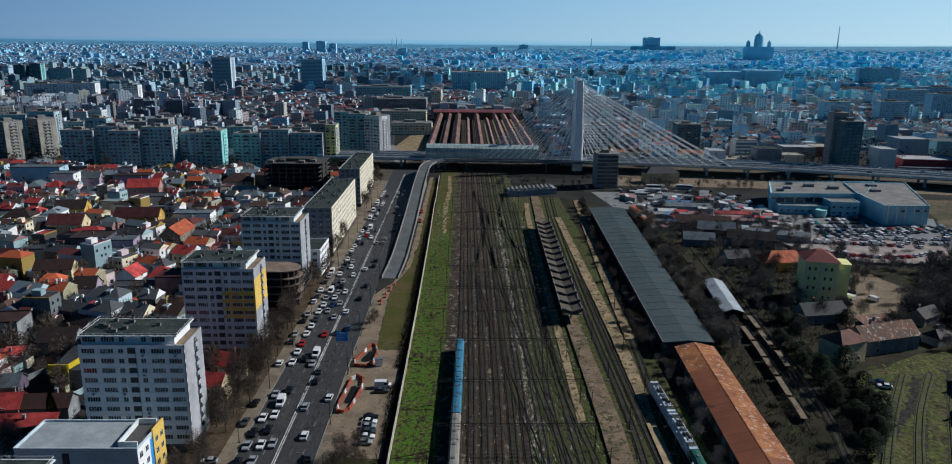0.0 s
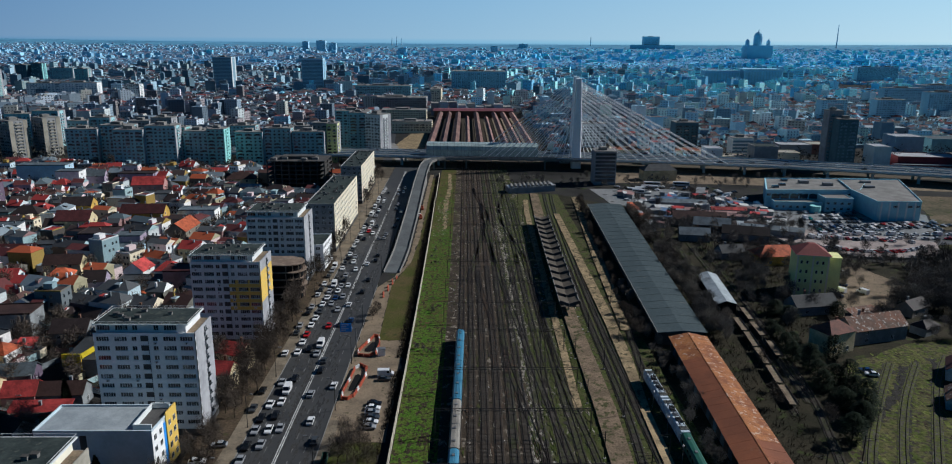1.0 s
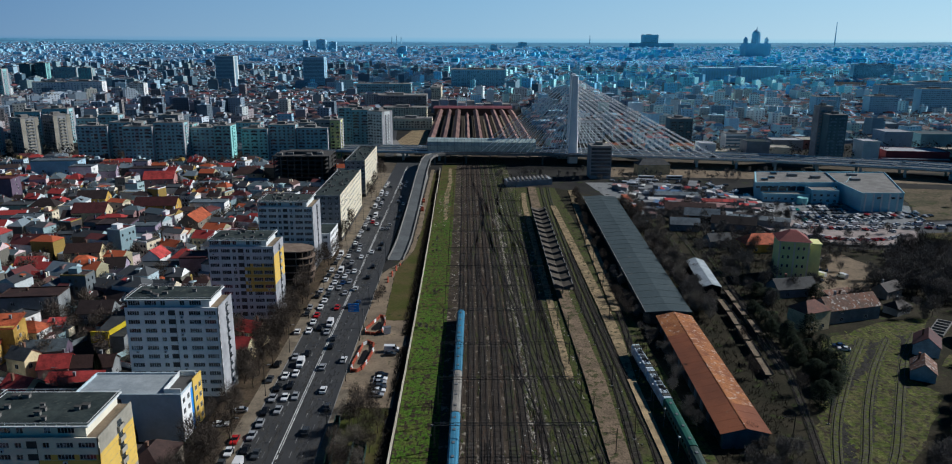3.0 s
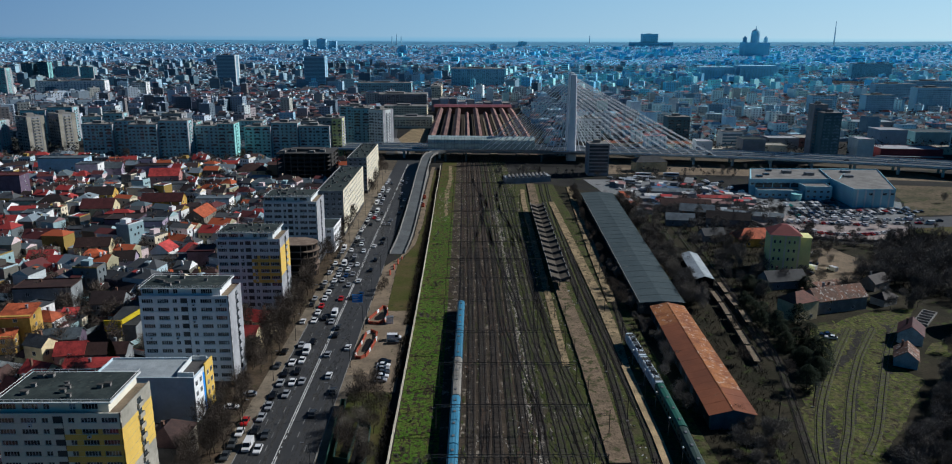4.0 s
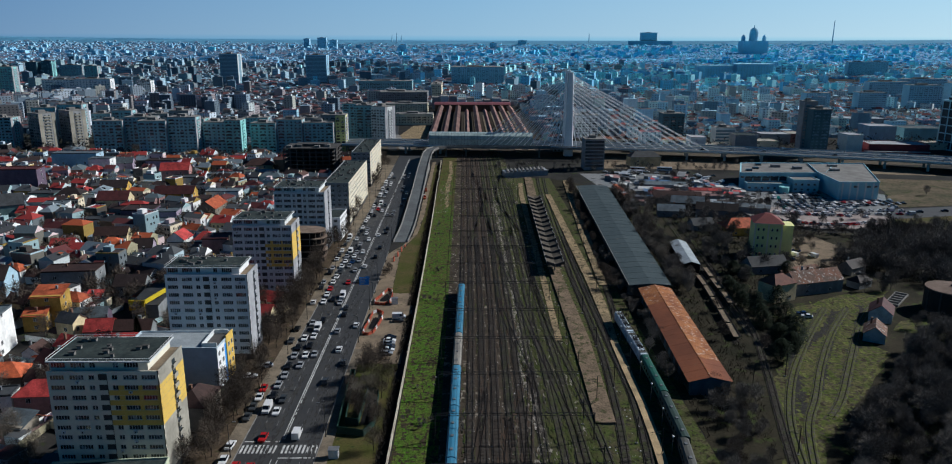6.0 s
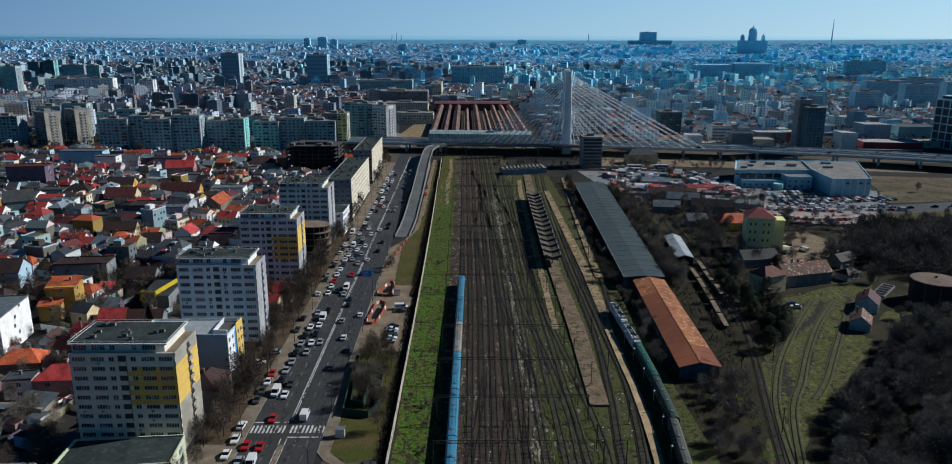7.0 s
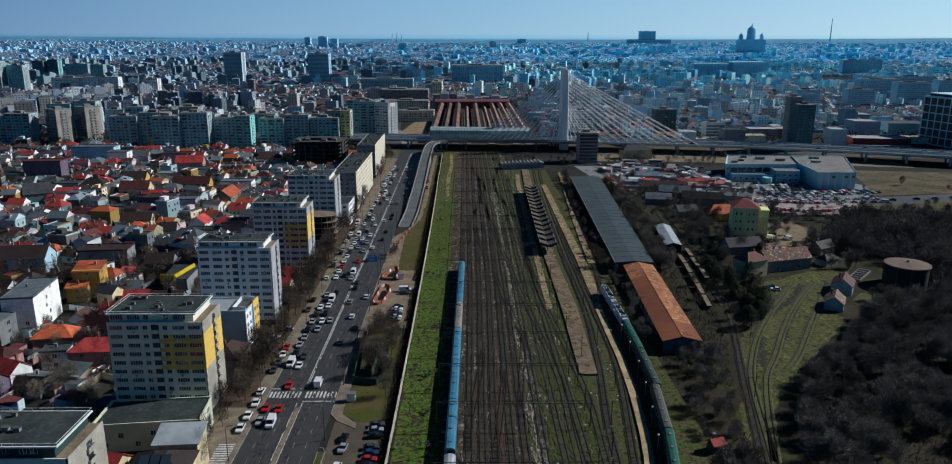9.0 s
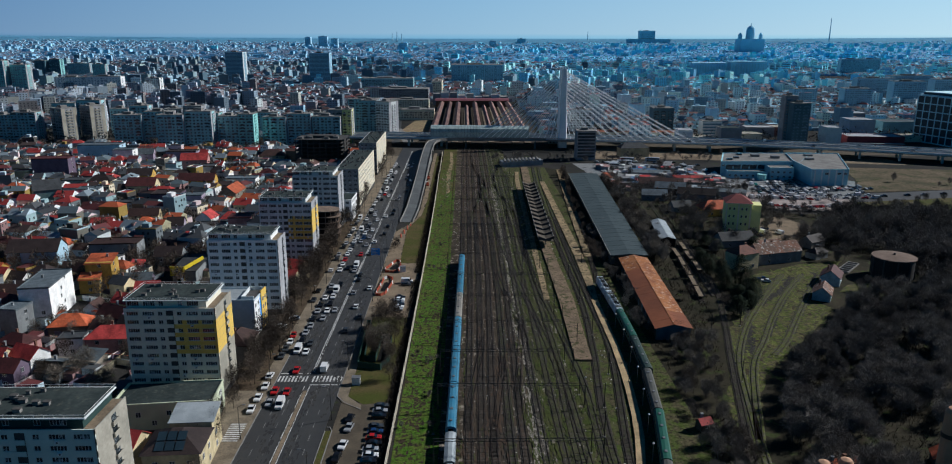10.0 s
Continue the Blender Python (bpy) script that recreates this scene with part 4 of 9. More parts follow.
def ruin_block():
    """A half-built round-cornered brown building with open floors."""
    b = thing("unfinished_building", "brown half-finished rounded building with open floors", "building")
    for f in range(5):
        z = 0.2 + f * 3.1
        r = 6.5 + (0.6 if f % 2 else 0)
        ring = [(-84, 278), (-74, 278)] + [(-74 + r * math.sin(a), 284.5 - r * math.cos(a)) for a in [i * math.pi / 10 for i in range(1, 10)]] + [(-74, 292), (-84, 292)]
        g = Geo()
        g.prism(ring, z + 2.7, z + 3.1)
        part("floor_slab", g, M["pinkstone"], b)
        inner = [(-79 + (x + 79) * .88, 285 + (y - 285) * .88) for x, y in ring]
        g = Geo()
        # near-black solid wall, painted as the shade inside open floors
        g.prism(inner, z - .1, z + 2.7)
        part("wall", g, M["dark"], b)
        for a in range(8):
            u = a / 7 * math.pi
            g = Geo()
            x, y = -74 + (r - .5) * math.sin(u), 284.5 - (r - .5) * math.cos(u)
            g.tube((x, y, z - .1), (x, y, z + 2.8), .2, n=8)
            part("column", g, M["pinkstone"], b)


ruin_block()


def frame_building():
    """A tall concrete skeleton with open storeys."""
    b = thing("concrete_skeleton", "dark unfinished concrete frame building with open storeys", "building")
    x0, x1, y0, y1 = -137, -97, 492, 520
    for f in range(8):
        z = f * 3.0
        g = Geo()
        g.box(x0, x1, y0, y1, z + 2.6, z + 3.0)
        part("floor_slab", g, M["concrete_dark"], b)
    for i in range(9):
        for j in (0, 1, 2):
            g = Geo()
            x, y = x0 + .6 + i * (x1 - x0 - 1.2) / 8, y0 + .6 + j * (y1 - y0 - 1.2) / 2
            g.box(x - .35, x + .35, y - .35, y + .35, 0, 24.0)
            part("column", g, M["concrete_dark"], b)
    g = Geo()
    g.box(x0 + 8, x1 - 8, y0 + 9, y1 - 9, 0, 26)
    part("stair_core", g, M["concrete_dark"], b)
    g = Geo()
    for i in range(5):
        g.box(x0 + 2 + i * 7, x0 + 6 + i * 7, y0 + 3 + (i % 3) * 4, y0 + 6 + (i % 3) * 4, 24, 25.6)
    part("roof_huts", g, M["concrete"], b)


frame_building()


# ---- tower blocks behind the houses ----
def simple_block(x0, x1, y0, y1, h, wallmat, label, right=M["white"], step=3.4, category="apartment block", roof=True, fh=2.8, group="tower blocks", winmat=None, name="apartment_block", strip=False, rz=0):
    """A block some way off: core, a joined grid of recessed-looking windows on the seen faces, balcony strips."""
    b = thing(name, label, category, (x0, y0, rise(y0, x0)), rz, group=group)
    w, d = x1 - x0, y1 - y0
    g = Geo()
    g.box(0, w, 0, d, 0, h, 0)
    g.f.pop(), g.s.pop()
    part("wall", g, wallmat, b)
    rng = random.Random(int(x0 * 3 + y0))
    floors = int((h - 2) / fh)
    g, bal = Geo(), Geo()
    for f in range(floors):
        z = 2.2 + f * fh
        if strip:
            zt = z + (2.2 if fh < 4 else 3.6)
            g.box(0.6, w - .6, -0.12, 0.02, z + .4, zt)
            g.box(w - .02, w + .12, .6, d - .6, z + .4, zt)
        else:
            n = max(1, int(w / step))
            for i in range(n):
                x = (i + .5) * w / n
                ww = rng.choice((.6, .75, 1.0))
                g.box(x - ww, x + ww, -0.10, 0.02, z + .5, z + 1.9)
            n = max(1, int(d / step))
            for i in range(n):
                y = (i + .5) * d / n
                g.box(w - .02, w + .10, y - .7, y + .7, z + .5, z + 1.9)
        if not strip and f:
            n = max(2, int(w / 6.5))
            for i in range(n):
                x = (i + .5) * w / n
                bal.box(x - 1.5, x + 1.5, -.9, 0, z - .1, z + .85, 1 if rng.random() < .3 else 0)
                if rng.random() < .35:
                    bal.box(x - 1.45, x + 1.45, -.8, 0, z + .85, z + 2.3, 2)
            bal.box(w, w + .8, d * .3, d * .7, z - .1, z + .85, 1)
    tagged(part("window_grid", g, winmat or M["glass"], b), kind="stuff")
    if bal.f:
        tagged(part("balcony_grid", bal, [wallmat, right if right is not None else wallmat, winmat or M["glass"]], b), kind="stuff")
    if right is not None:
        for ya, yb in ((0.0, d * .24), (d * .76, d)):
            g = Geo()
            g.box(w - .05, w + .16, ya, yb, 0, h)
            part("end_wall", g, right, b)
    g = Geo()
    g.box(-.15, w + .15, -.15, d + .15, h, h + .5)
    g.box(w * .3, w * .6, d * .3, d * .7, h + .5, h + 2.8)
    for i in range(int(w / 6)):
        x = rng.uniform(1, w - 2)
        y = rng.uniform(1, d - 2)
        g.box(x, x + 1.2, y, y + 1.2, h + .5, h + 1.6)
    part("roof", g, M["concrete"] if roof else M["roof_felt"], b)
    return b


# end walls get paler paint as if sunlit, fronts darker paint as if shaded
T10 = "ten storey tower block with end walls painted as sunlit"
for x0, x1, y0, y1, h, m, r in (
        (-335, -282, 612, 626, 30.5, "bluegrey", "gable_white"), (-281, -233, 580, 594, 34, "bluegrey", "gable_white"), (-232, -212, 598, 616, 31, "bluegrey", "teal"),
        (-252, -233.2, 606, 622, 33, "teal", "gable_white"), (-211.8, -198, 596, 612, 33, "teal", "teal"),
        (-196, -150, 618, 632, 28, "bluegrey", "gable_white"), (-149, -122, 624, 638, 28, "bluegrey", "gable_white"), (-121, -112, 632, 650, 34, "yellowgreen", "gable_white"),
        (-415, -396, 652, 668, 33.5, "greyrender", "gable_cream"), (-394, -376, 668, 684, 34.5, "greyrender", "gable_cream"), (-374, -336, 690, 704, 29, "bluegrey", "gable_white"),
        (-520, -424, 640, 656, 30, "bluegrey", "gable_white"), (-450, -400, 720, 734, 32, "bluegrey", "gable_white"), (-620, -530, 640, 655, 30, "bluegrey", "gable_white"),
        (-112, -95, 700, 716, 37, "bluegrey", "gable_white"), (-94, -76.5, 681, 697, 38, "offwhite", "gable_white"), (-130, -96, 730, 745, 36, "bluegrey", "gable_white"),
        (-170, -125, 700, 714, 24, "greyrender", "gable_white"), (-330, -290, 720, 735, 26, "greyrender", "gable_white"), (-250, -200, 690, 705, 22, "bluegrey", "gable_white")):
    n = max(1, round((x1 - x0) / 23)) if x1 - x0 > 30 else 1
    for k in range(n):
        w = (x1 - x0) / n
        lift, back = ((0, 0), (2.8, 4.5), (-2.8, 1.5))[k % 3] if n > 1 else (0, 0)
        simple_block(x0 + k * w, x0 + (k + 1) * w - .05, y0 + back, y1 + back, h + lift, M[m], T10 if h > 26 else "grey apartment block of eight storeys", M[r], rz=-32 if r == "gable_cream" or m == "offwhite" else 0)

# landmarks further out, many in bluish paints that stand for haze
# pink end wall paint, with the sunlight put into the colour
M["gable_pink"] = mat("sunlit_pink_gable", (0.62, 0.44, 0.36), (0.52, 0.37, 0.30), .15, .88, fine=.8, grain=.12)
M["tower"] = mat("dark_teal_panels", (0.12, 0.24, 0.29), (0.09, 0.19, 0.24), .1, .7)
simple_block(-516, -478, 1540, 1570, 68, M["haze_pale"], "dark glass office tower with white edge", M["offwhite"], strip=True, winmat=M["hazed_glass"], category="office tower", group="", name="office_tower")
simple_block(-340, -296, 1560, 1590, 66, M["haze_blue"], "dark glass and concrete office tower", M["haze_blue"], strip=True, winmat=M["hazed_glass"], category="office tower", group="", name="office_tower")
simple_block(-30, 84, 1585, 1640, 41, M["haze_pale"], "wide grey government block of nine storeys", M["haze_pale"], step=4, winmat=M["hazed_glass"], category="office block", group="", name="office_block")
simple_block(-705, -645, 1204, 1220, 33, M["white"], "long white apartment slab with balconies", M["white"], step=5, winmat=M["hazed_glass"])
simple_block(-644, -588, 1196, 1212, 35, M["white"], "long white apartment slab with balconies", M["white"], step=5, winmat=M["hazed_glass"])
simple_block(-565, -540, 1240, 1256, 30, M["offwhite"], "white apartment block with flat roof", M["white"])
simple_block(311, 327, 604, 616, 43, M["tower"], "dark blue green high-rise apartment tower", M["tower"], winmat=M["hazed_glass"])
simple_block(308, 320, 617, 628, 49, M["greyrender"], "grey high-rise building with pale roof", M["tower"], winmat=M["hazed_glass"])
simple_block(208, 231, 724, 742, 27, M["tower"], "dark residential building with end painted pink as sunlit", M["gable_pink"], group="")
simple_block(246, 266, 668, 682, 19, M["offwhite"], "white residential building with long balconies", M["white"], fh=3.1, strip=True, winmat=M["hazed_glass"], group="")
simple_block(-800, -762, 1160, 1178, 62, M["teal"], "tall teal apartment slab of twenty storeys", M["gable_white"], winmat=M["hazed_glass"])
simple_block(-758, -732, 1172, 1190, 55, M["teal"], "tall teal apartment slab with pale gable", M["gable_white"], winmat=M["hazed_glass"])
simple_block(-1085, -1058, 1825, 1845, 40, M["tower"], "dark green apartment block far off", M["tower"], winmat=M["hazed_glass"])
simple_block(-1052, -1026, 1835, 1855, 43, M["tower"], "dark green apartment block far off", M["teal"], winmat=M["hazed_glass"])
simple_block(-990, -935, 1800, 1818, 34, M["bluegrey"], "bluish apartment slab far off", M["gable_white"], winmat=M["hazed_glass"])
simple_block(-880, -850, 1700, 1718, 36, M["teal"], "teal apartment block far off", M["gable_white"], winmat=M["hazed_glass"])
simple_block(118, 142, 738, 752, 24, M["offwhite"], "white residential building with balconies", M["white"], group="")
simple_block(96, 112, 536, 552, 25, M["greyrender"], "grey office block with ribbon windows beside the overpass", M["greyrender"], strip=True, winmat=M["glass_blue"], category="office block", group="", name="office_block")


# the white grid is painted pale blue, bluish shade put into the colour
M["office_grid"] = mat("blue_shaded_grid", (0.56, 0.80, 0.86), (0.50, 0.73, 0.79), .1, .7, fine=.6, grain=.06)
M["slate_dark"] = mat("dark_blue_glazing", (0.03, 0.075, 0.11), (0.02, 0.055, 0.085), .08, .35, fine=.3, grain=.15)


def glass_office():
    """A new office building: dark glass behind a white grid two storeys high."""
    w, d, h = 46, 50, 50
    b = thing("office_building", "new office building with white grid over dark glass", "office block", (475, 614, 0), 12)
    g = Geo()
    g.box(0, w, 0, d, 0, h - 3), g.box(3, w - 3, 3, d - 3, h - 3, h)
    part("glazing", g, M["slate_dark"], b)
    g = Geo()
    g.box(-.3, w + .3, -.3, d + .3, h - 3.2, h - 2.2), g.box(2.7, w - 2.7, 2.7, d - 2.7, h, h + .6)
    part("roof", g, M["office_grid"], b)
    for i in range(7):
        g = Geo()
        g.box(-.7, w + .5, -.75, -.02, i * 7.7, i * 7.7 + .9), g.box(w + .02, w + .75, -.7, d, i * 7.7, i * 7.7 + .9), g.box(-.75, -.02, -.7, d, i * 7.7, i * 7.7 + .9)
        part("floor_band", g, M["office_grid"], b)
    for i in range(9):
        g = Geo()
        x = i * (w - .8) / 8
        g.box(x, x + .8, -.7, -.02, 0, h - 3.2)
        part("mullion", g, M["office_grid"], b)
    for i in range(7):
        for x in (-.7, w + .02):
            g = Geo()
            y = i * (d - .8) / 6
            g.box(x, x + .68, y, y + .8, 0, h - 3.2)
            part("mullion", g, M["office_grid"], b)


glass_office()
M["winered"] = mat("wine_red_cladding", (0.30, 0.05, 0.06), (0.24, 0.04, 0.05), .15, .7)
M["brick_red"] = mat("dull_brick_render", (0.34, 0.17, 0.15), (0.27, 0.13, 0.12), .2, .9)
hall = low_building("hall", "long low hall with orange brown roof beside the overpass", [(134, 668), (224, 662), (226, 684), (136, 690)], 7.5, M["cream"], M["rust_brown"])
shop = low_building("shop_building", "low dark red shop building with pale flat roof", [(377, 625), (430, 618), (434, 645), (381, 652)], 9, M["winered"], M["gable_white"])
for x0, x1, y0, y1, h, wl, rf, lab in (
        (417, 444, 701, 724, 17, "pale_blue_wall", "gable_white", "plain pale blue warehouse with blank walls"),
        (454, 512, 840, 866, 10, "greyrender", "tin_white", "low hall with pale tin roof"),
        (254, 274, 634, 652, 16, "greyrender", "roof_felt", "grey warehouse with dark roof beside the overpass"),
        (282, 302, 652, 668, 8, "cream", "gable_cream", "low cream house with pale flat roof"),
        (214, 228, 642, 658, 13, "white", "gable_white", "white rendered house beside the overpass"),
        (229, 250, 640, 656, 6, "cream", "gable_cream", "low cream annexe with flat roof"),
        (358, 372, 630, 648, 17, "offwhite", "gable_white", "white stepped house beside the red shop"),
        (457, 500, 707, 734, 14, "bluegrey", "shedgrey", "long bluish warehouse with grey roof"),
        (448, 468, 652, 670, 6, "cream", "gable_cream", "low olive shed beside the overpass"),
        (334, 356, 700, 722, 9, "brick_red", "gable_cream", "low brick house with pale roof"),
        (300, 330, 690, 708, 10, "greyrender", "gable_white", "grey house with pale flat roof"),
        (380, 410, 760, 780, 9, "offwhite", "shedgrey", "white house with long grey roof")):
    low_building("low_building", lab, [(x0, y0), (x1, y0 - 2), (x1 + 1, y1), (x0 + 1, y1 + 2)], h, M[wl], M[rf])
g = Geo()
g.beam((372, 622.5, 3.4), (428, 614.5, 3.4), 5, .5)
part("awning", g, M["gable_white"], shop)
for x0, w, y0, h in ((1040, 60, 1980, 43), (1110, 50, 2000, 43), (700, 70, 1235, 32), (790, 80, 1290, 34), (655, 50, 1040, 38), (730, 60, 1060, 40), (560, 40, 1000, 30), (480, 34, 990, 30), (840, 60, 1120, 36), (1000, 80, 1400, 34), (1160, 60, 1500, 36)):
    simple_block(x0, x0 + w, y0, y0 + 18, h, M["haze_pale"], "apartment slab in the distance, painted haze blue", M["haze_pale"], winmat=M["hazed_glass"], group="distant apartment slabs")


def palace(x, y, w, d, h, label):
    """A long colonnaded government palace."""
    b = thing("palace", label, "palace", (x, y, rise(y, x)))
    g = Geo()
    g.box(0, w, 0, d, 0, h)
    part("wall", g, M["haze_blue"], b)
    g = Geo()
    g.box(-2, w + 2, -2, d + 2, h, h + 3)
    part("cornice", g, M["haze_blue"], b)
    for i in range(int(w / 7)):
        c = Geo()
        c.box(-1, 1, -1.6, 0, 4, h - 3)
        part("pilaster", c, M["haze_pale"], b, at=(4 + i * 7, 0, 0))


palace(575, 1800, 85, 30, 36, "colonnaded palace wing painted haze blue")
palace(668, 1790, 90, 36, 40, "colonnaded palace wing painted haze blue")


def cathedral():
    b = thing("cathedral", "cathedral under construction with tall domed tower, painted haze blue", "cathedral", (1344, 3480, rise(3480, 1344)))
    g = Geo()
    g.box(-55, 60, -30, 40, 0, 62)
    part("nave", g, M["haze_blue"], b)
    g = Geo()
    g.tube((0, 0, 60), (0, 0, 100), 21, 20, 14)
    part("drum", g, M["haze_blue"], b)
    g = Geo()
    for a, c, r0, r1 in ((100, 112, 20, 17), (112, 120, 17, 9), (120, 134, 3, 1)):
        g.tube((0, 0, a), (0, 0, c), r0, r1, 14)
    part("dome", g, M["haze_blue"], b)
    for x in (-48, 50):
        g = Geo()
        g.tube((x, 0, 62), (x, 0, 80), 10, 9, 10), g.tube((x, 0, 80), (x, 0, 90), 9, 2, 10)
        part("turret", g, M["haze_blue"], b)


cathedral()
simple_block(1030, 1120, 4380, 4430, 88 - 18, M["haze_blue"], "massive palace block painted haze blue", None, step=9, category="palace", group="", name="palace", fh=9)
simple_block(950, 1210, 4370, 4379, 24, M["haze_blue"], "palace wing painted haze blue", None, step=9, category="palace", group="", name="palace", fh=9)
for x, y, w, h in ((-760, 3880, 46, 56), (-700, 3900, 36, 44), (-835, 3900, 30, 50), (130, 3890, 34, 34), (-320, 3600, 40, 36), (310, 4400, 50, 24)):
    simple_block(x, x + w, y, y + 30, h, M["haze_blue"], "high-rise tower on the skyline, painted haze blue", None, step=8, fh=7, group="skyline towers")


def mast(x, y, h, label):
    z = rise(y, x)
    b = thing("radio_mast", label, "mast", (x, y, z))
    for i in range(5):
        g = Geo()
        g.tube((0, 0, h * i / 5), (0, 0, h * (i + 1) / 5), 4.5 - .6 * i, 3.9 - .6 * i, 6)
        part("section", g, M["haze_blue"] if i % 2 else M["haze_pale"], b)


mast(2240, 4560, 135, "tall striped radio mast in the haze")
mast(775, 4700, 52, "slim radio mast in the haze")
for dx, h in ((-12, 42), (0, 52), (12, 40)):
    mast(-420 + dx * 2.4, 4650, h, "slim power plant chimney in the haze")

# ---- cable-stayed overpass ----
DECK = [(-330, 640), (-180, 628), (-90, 621), (-35, 616), (66, 609), (163, 592), (253, 572), (355, 536), (470, 486), (600, 420), (760, 330)]
DZ = 8.6


M["asphalt_pale"] = mat("pale_worn_asphalt", (0.20, 0.215, 0.22), (0.155, 0.165, 0.17), .08, .9, fine=1.2, grain=.25)


def overpass():
    b = thing("overpass", "grey concrete cable-stayed road overpass with steel railings", "bridge")
    path = [(x, y + 17, DZ) for x, y in DECK]
    g = Geo()
    g.sweep([(-17, -1.6), (17, -1.6), (19, -0.6), (19, 0), (-19, 0), (-19, -0.6)], path, closed=True)
    part("deck", g, M["bridge"], b)
    g = Geo()
    g.sweep([(-18, 0.0), (-18, 0.03), (18, 0.03), (18, 0.0)], path)
    part("roadway", g, M["asphalt_pale"], b)
    for o in (-18.6, 18.6, -4.5, 4.5):
        g = Geo()
        g.sweep([(o - .15, 0), (o + .15, 0), (o + .1, 0.9), (o - .1, 0.9)], path, closed=True)
        part("barrier", g, M["bridge"], b)
        g = Geo()
        g.sweep([(o - .05, 1.3), (o + .05, 1.3), (o + .05, 1.4), (o - .05, 1.4)], path, closed=True)
        part("handrail", g, M["steel"], b)
    flat = [(x, y + 17) for x, y in DECK]
    total = sum(math.dist(a, c) for a, c in zip(flat, flat[1:]))
    d = 20
    while d < total:
        x, y, h = along(flat, d)
        if not (-20 < x < 88 or 98 < x < 150):
            p = Geo()
            for o in (-10, 10):
                p.tube((0, o, 0), (0, o, DZ - 2.6), 1.1, 1.1, 10)
            p.box(-1.4, 1.4, -14, 14, DZ - 2.6, DZ - 1.55)
            part("pier", p, M["bridge"], b, at=(x, y, 0), rz=h)
        d += 32


overpass()


def pylon(x, y):
    b = thing("bridge_pylon", "tall white tapered concrete bridge pylon", "pylon", (x, y, 0), group="bridge pylons")
    g = Geo()

    def ring(z, w, d):
        c = .7
        return [(-w + c, -d, z), (w - c, -d, z), (w, -d + c, z), (w, d - c, z), (w - c, d, z), (-w + c, d, z), (-w, d - c, z), (-w, -d + c, z)]
    g.solid(ring(0, 4.1, 3.4), ring(12, 3.9, 3.2)), g.solid(ring(12, 3.9, 3.2), ring(74, 2.6, 2.3))
    part("shaft", g, M["pylon"], b)
    g = Geo()
    g.box(-2.2, 2.2, -1.9, 1.9, 74, 74.8)
    part("cap", g, M["pylon"], b)


PYL = (93.0, 612.0)
pylon(*PYL), pylon(PYL[0] + 3, PYL[1] + 34)


def deck_y(x):
    for (xa, ya), (xb, yb) in zip(DECK, DECK[1:]):
        if xa <= x <= xb:
            return ya + (yb - ya) * (x - xa) / (xb - xa)
    return DECK[-1][1]


for off in (0, 34):
    fan = thing("stay_cables", "fan of white bridge stay cables", "cables", group="bridge stay cables")
    for i in range(14):
        u = i / 13
        top = 71.5 - 40 * (1 - u) ** 1.25
        for xe in (100 + 113 * u, 86 - 74 * u):
            g = Geo()
            ye = deck_y(xe) + off + 0.6
            g.tube((PYL[0] + (2.4 if xe > 93 else -2.4), PYL[1] + off, top), (xe, ye, DZ), .3, n=6)
            part("cable", g, M["cable"], fan)


def tram_station():
    """A long glazed canopy over the tram stop on the overpass."""
    b = thing("tram_stop_canopy", "long greenish glass and steel tram stop canopy", "station")
    x0, x1 = -34, 61
    prof = [(0.0, 0.0), (-1.0, 5.4), (-0.2, 8.6), (3.4, 10.6), (10.0, 11.0), (17.0, 9.4), (18.0, 5.2), (18.0, 0)]
    n = 32
    for i in range(n):
        xa, xb = x0 + (x1 - x0) * i / n, x0 + (x1 - x0) * (i + 1) / n
        ya, yb = deck_y(xa) + 4, deck_y(xb) + 4
        for (p, q), (r, s) in zip(prof[:5], prof[1:6]):
            g = Geo()
            g.solid([(xa + .12, ya + p, DZ + q), (xb - .12, yb + p, DZ + q), (xb - .12, yb + r, DZ + s), (xa + .12, ya + r, DZ + s)],
                    [(xa + .12, ya + p, DZ + q + .08), (xb - .12, yb + p, DZ + q + .08), (xb - .12, yb + r, DZ + s + .08), (xa + .12, ya + r, DZ + s + .08)])
            part("pane", g, M["canopy"], b)
        g = Geo()
        for (p, q), (r, s) in zip(prof, prof[1:]):
            g.tube((xa, ya + p, DZ + q), (xa, ya + r, DZ + s), .13, n=4)
        part("rib", g, M["steel"], b)
    for p, q in prof:
        g = Geo()
        g.tube((x0, deck_y(x0) + 4 + p, DZ + q), (x1, deck_y(x1) + 4 + p, DZ + q), .12, n=4)
        part("purlin", g, M["steel"], b)


tram_station()


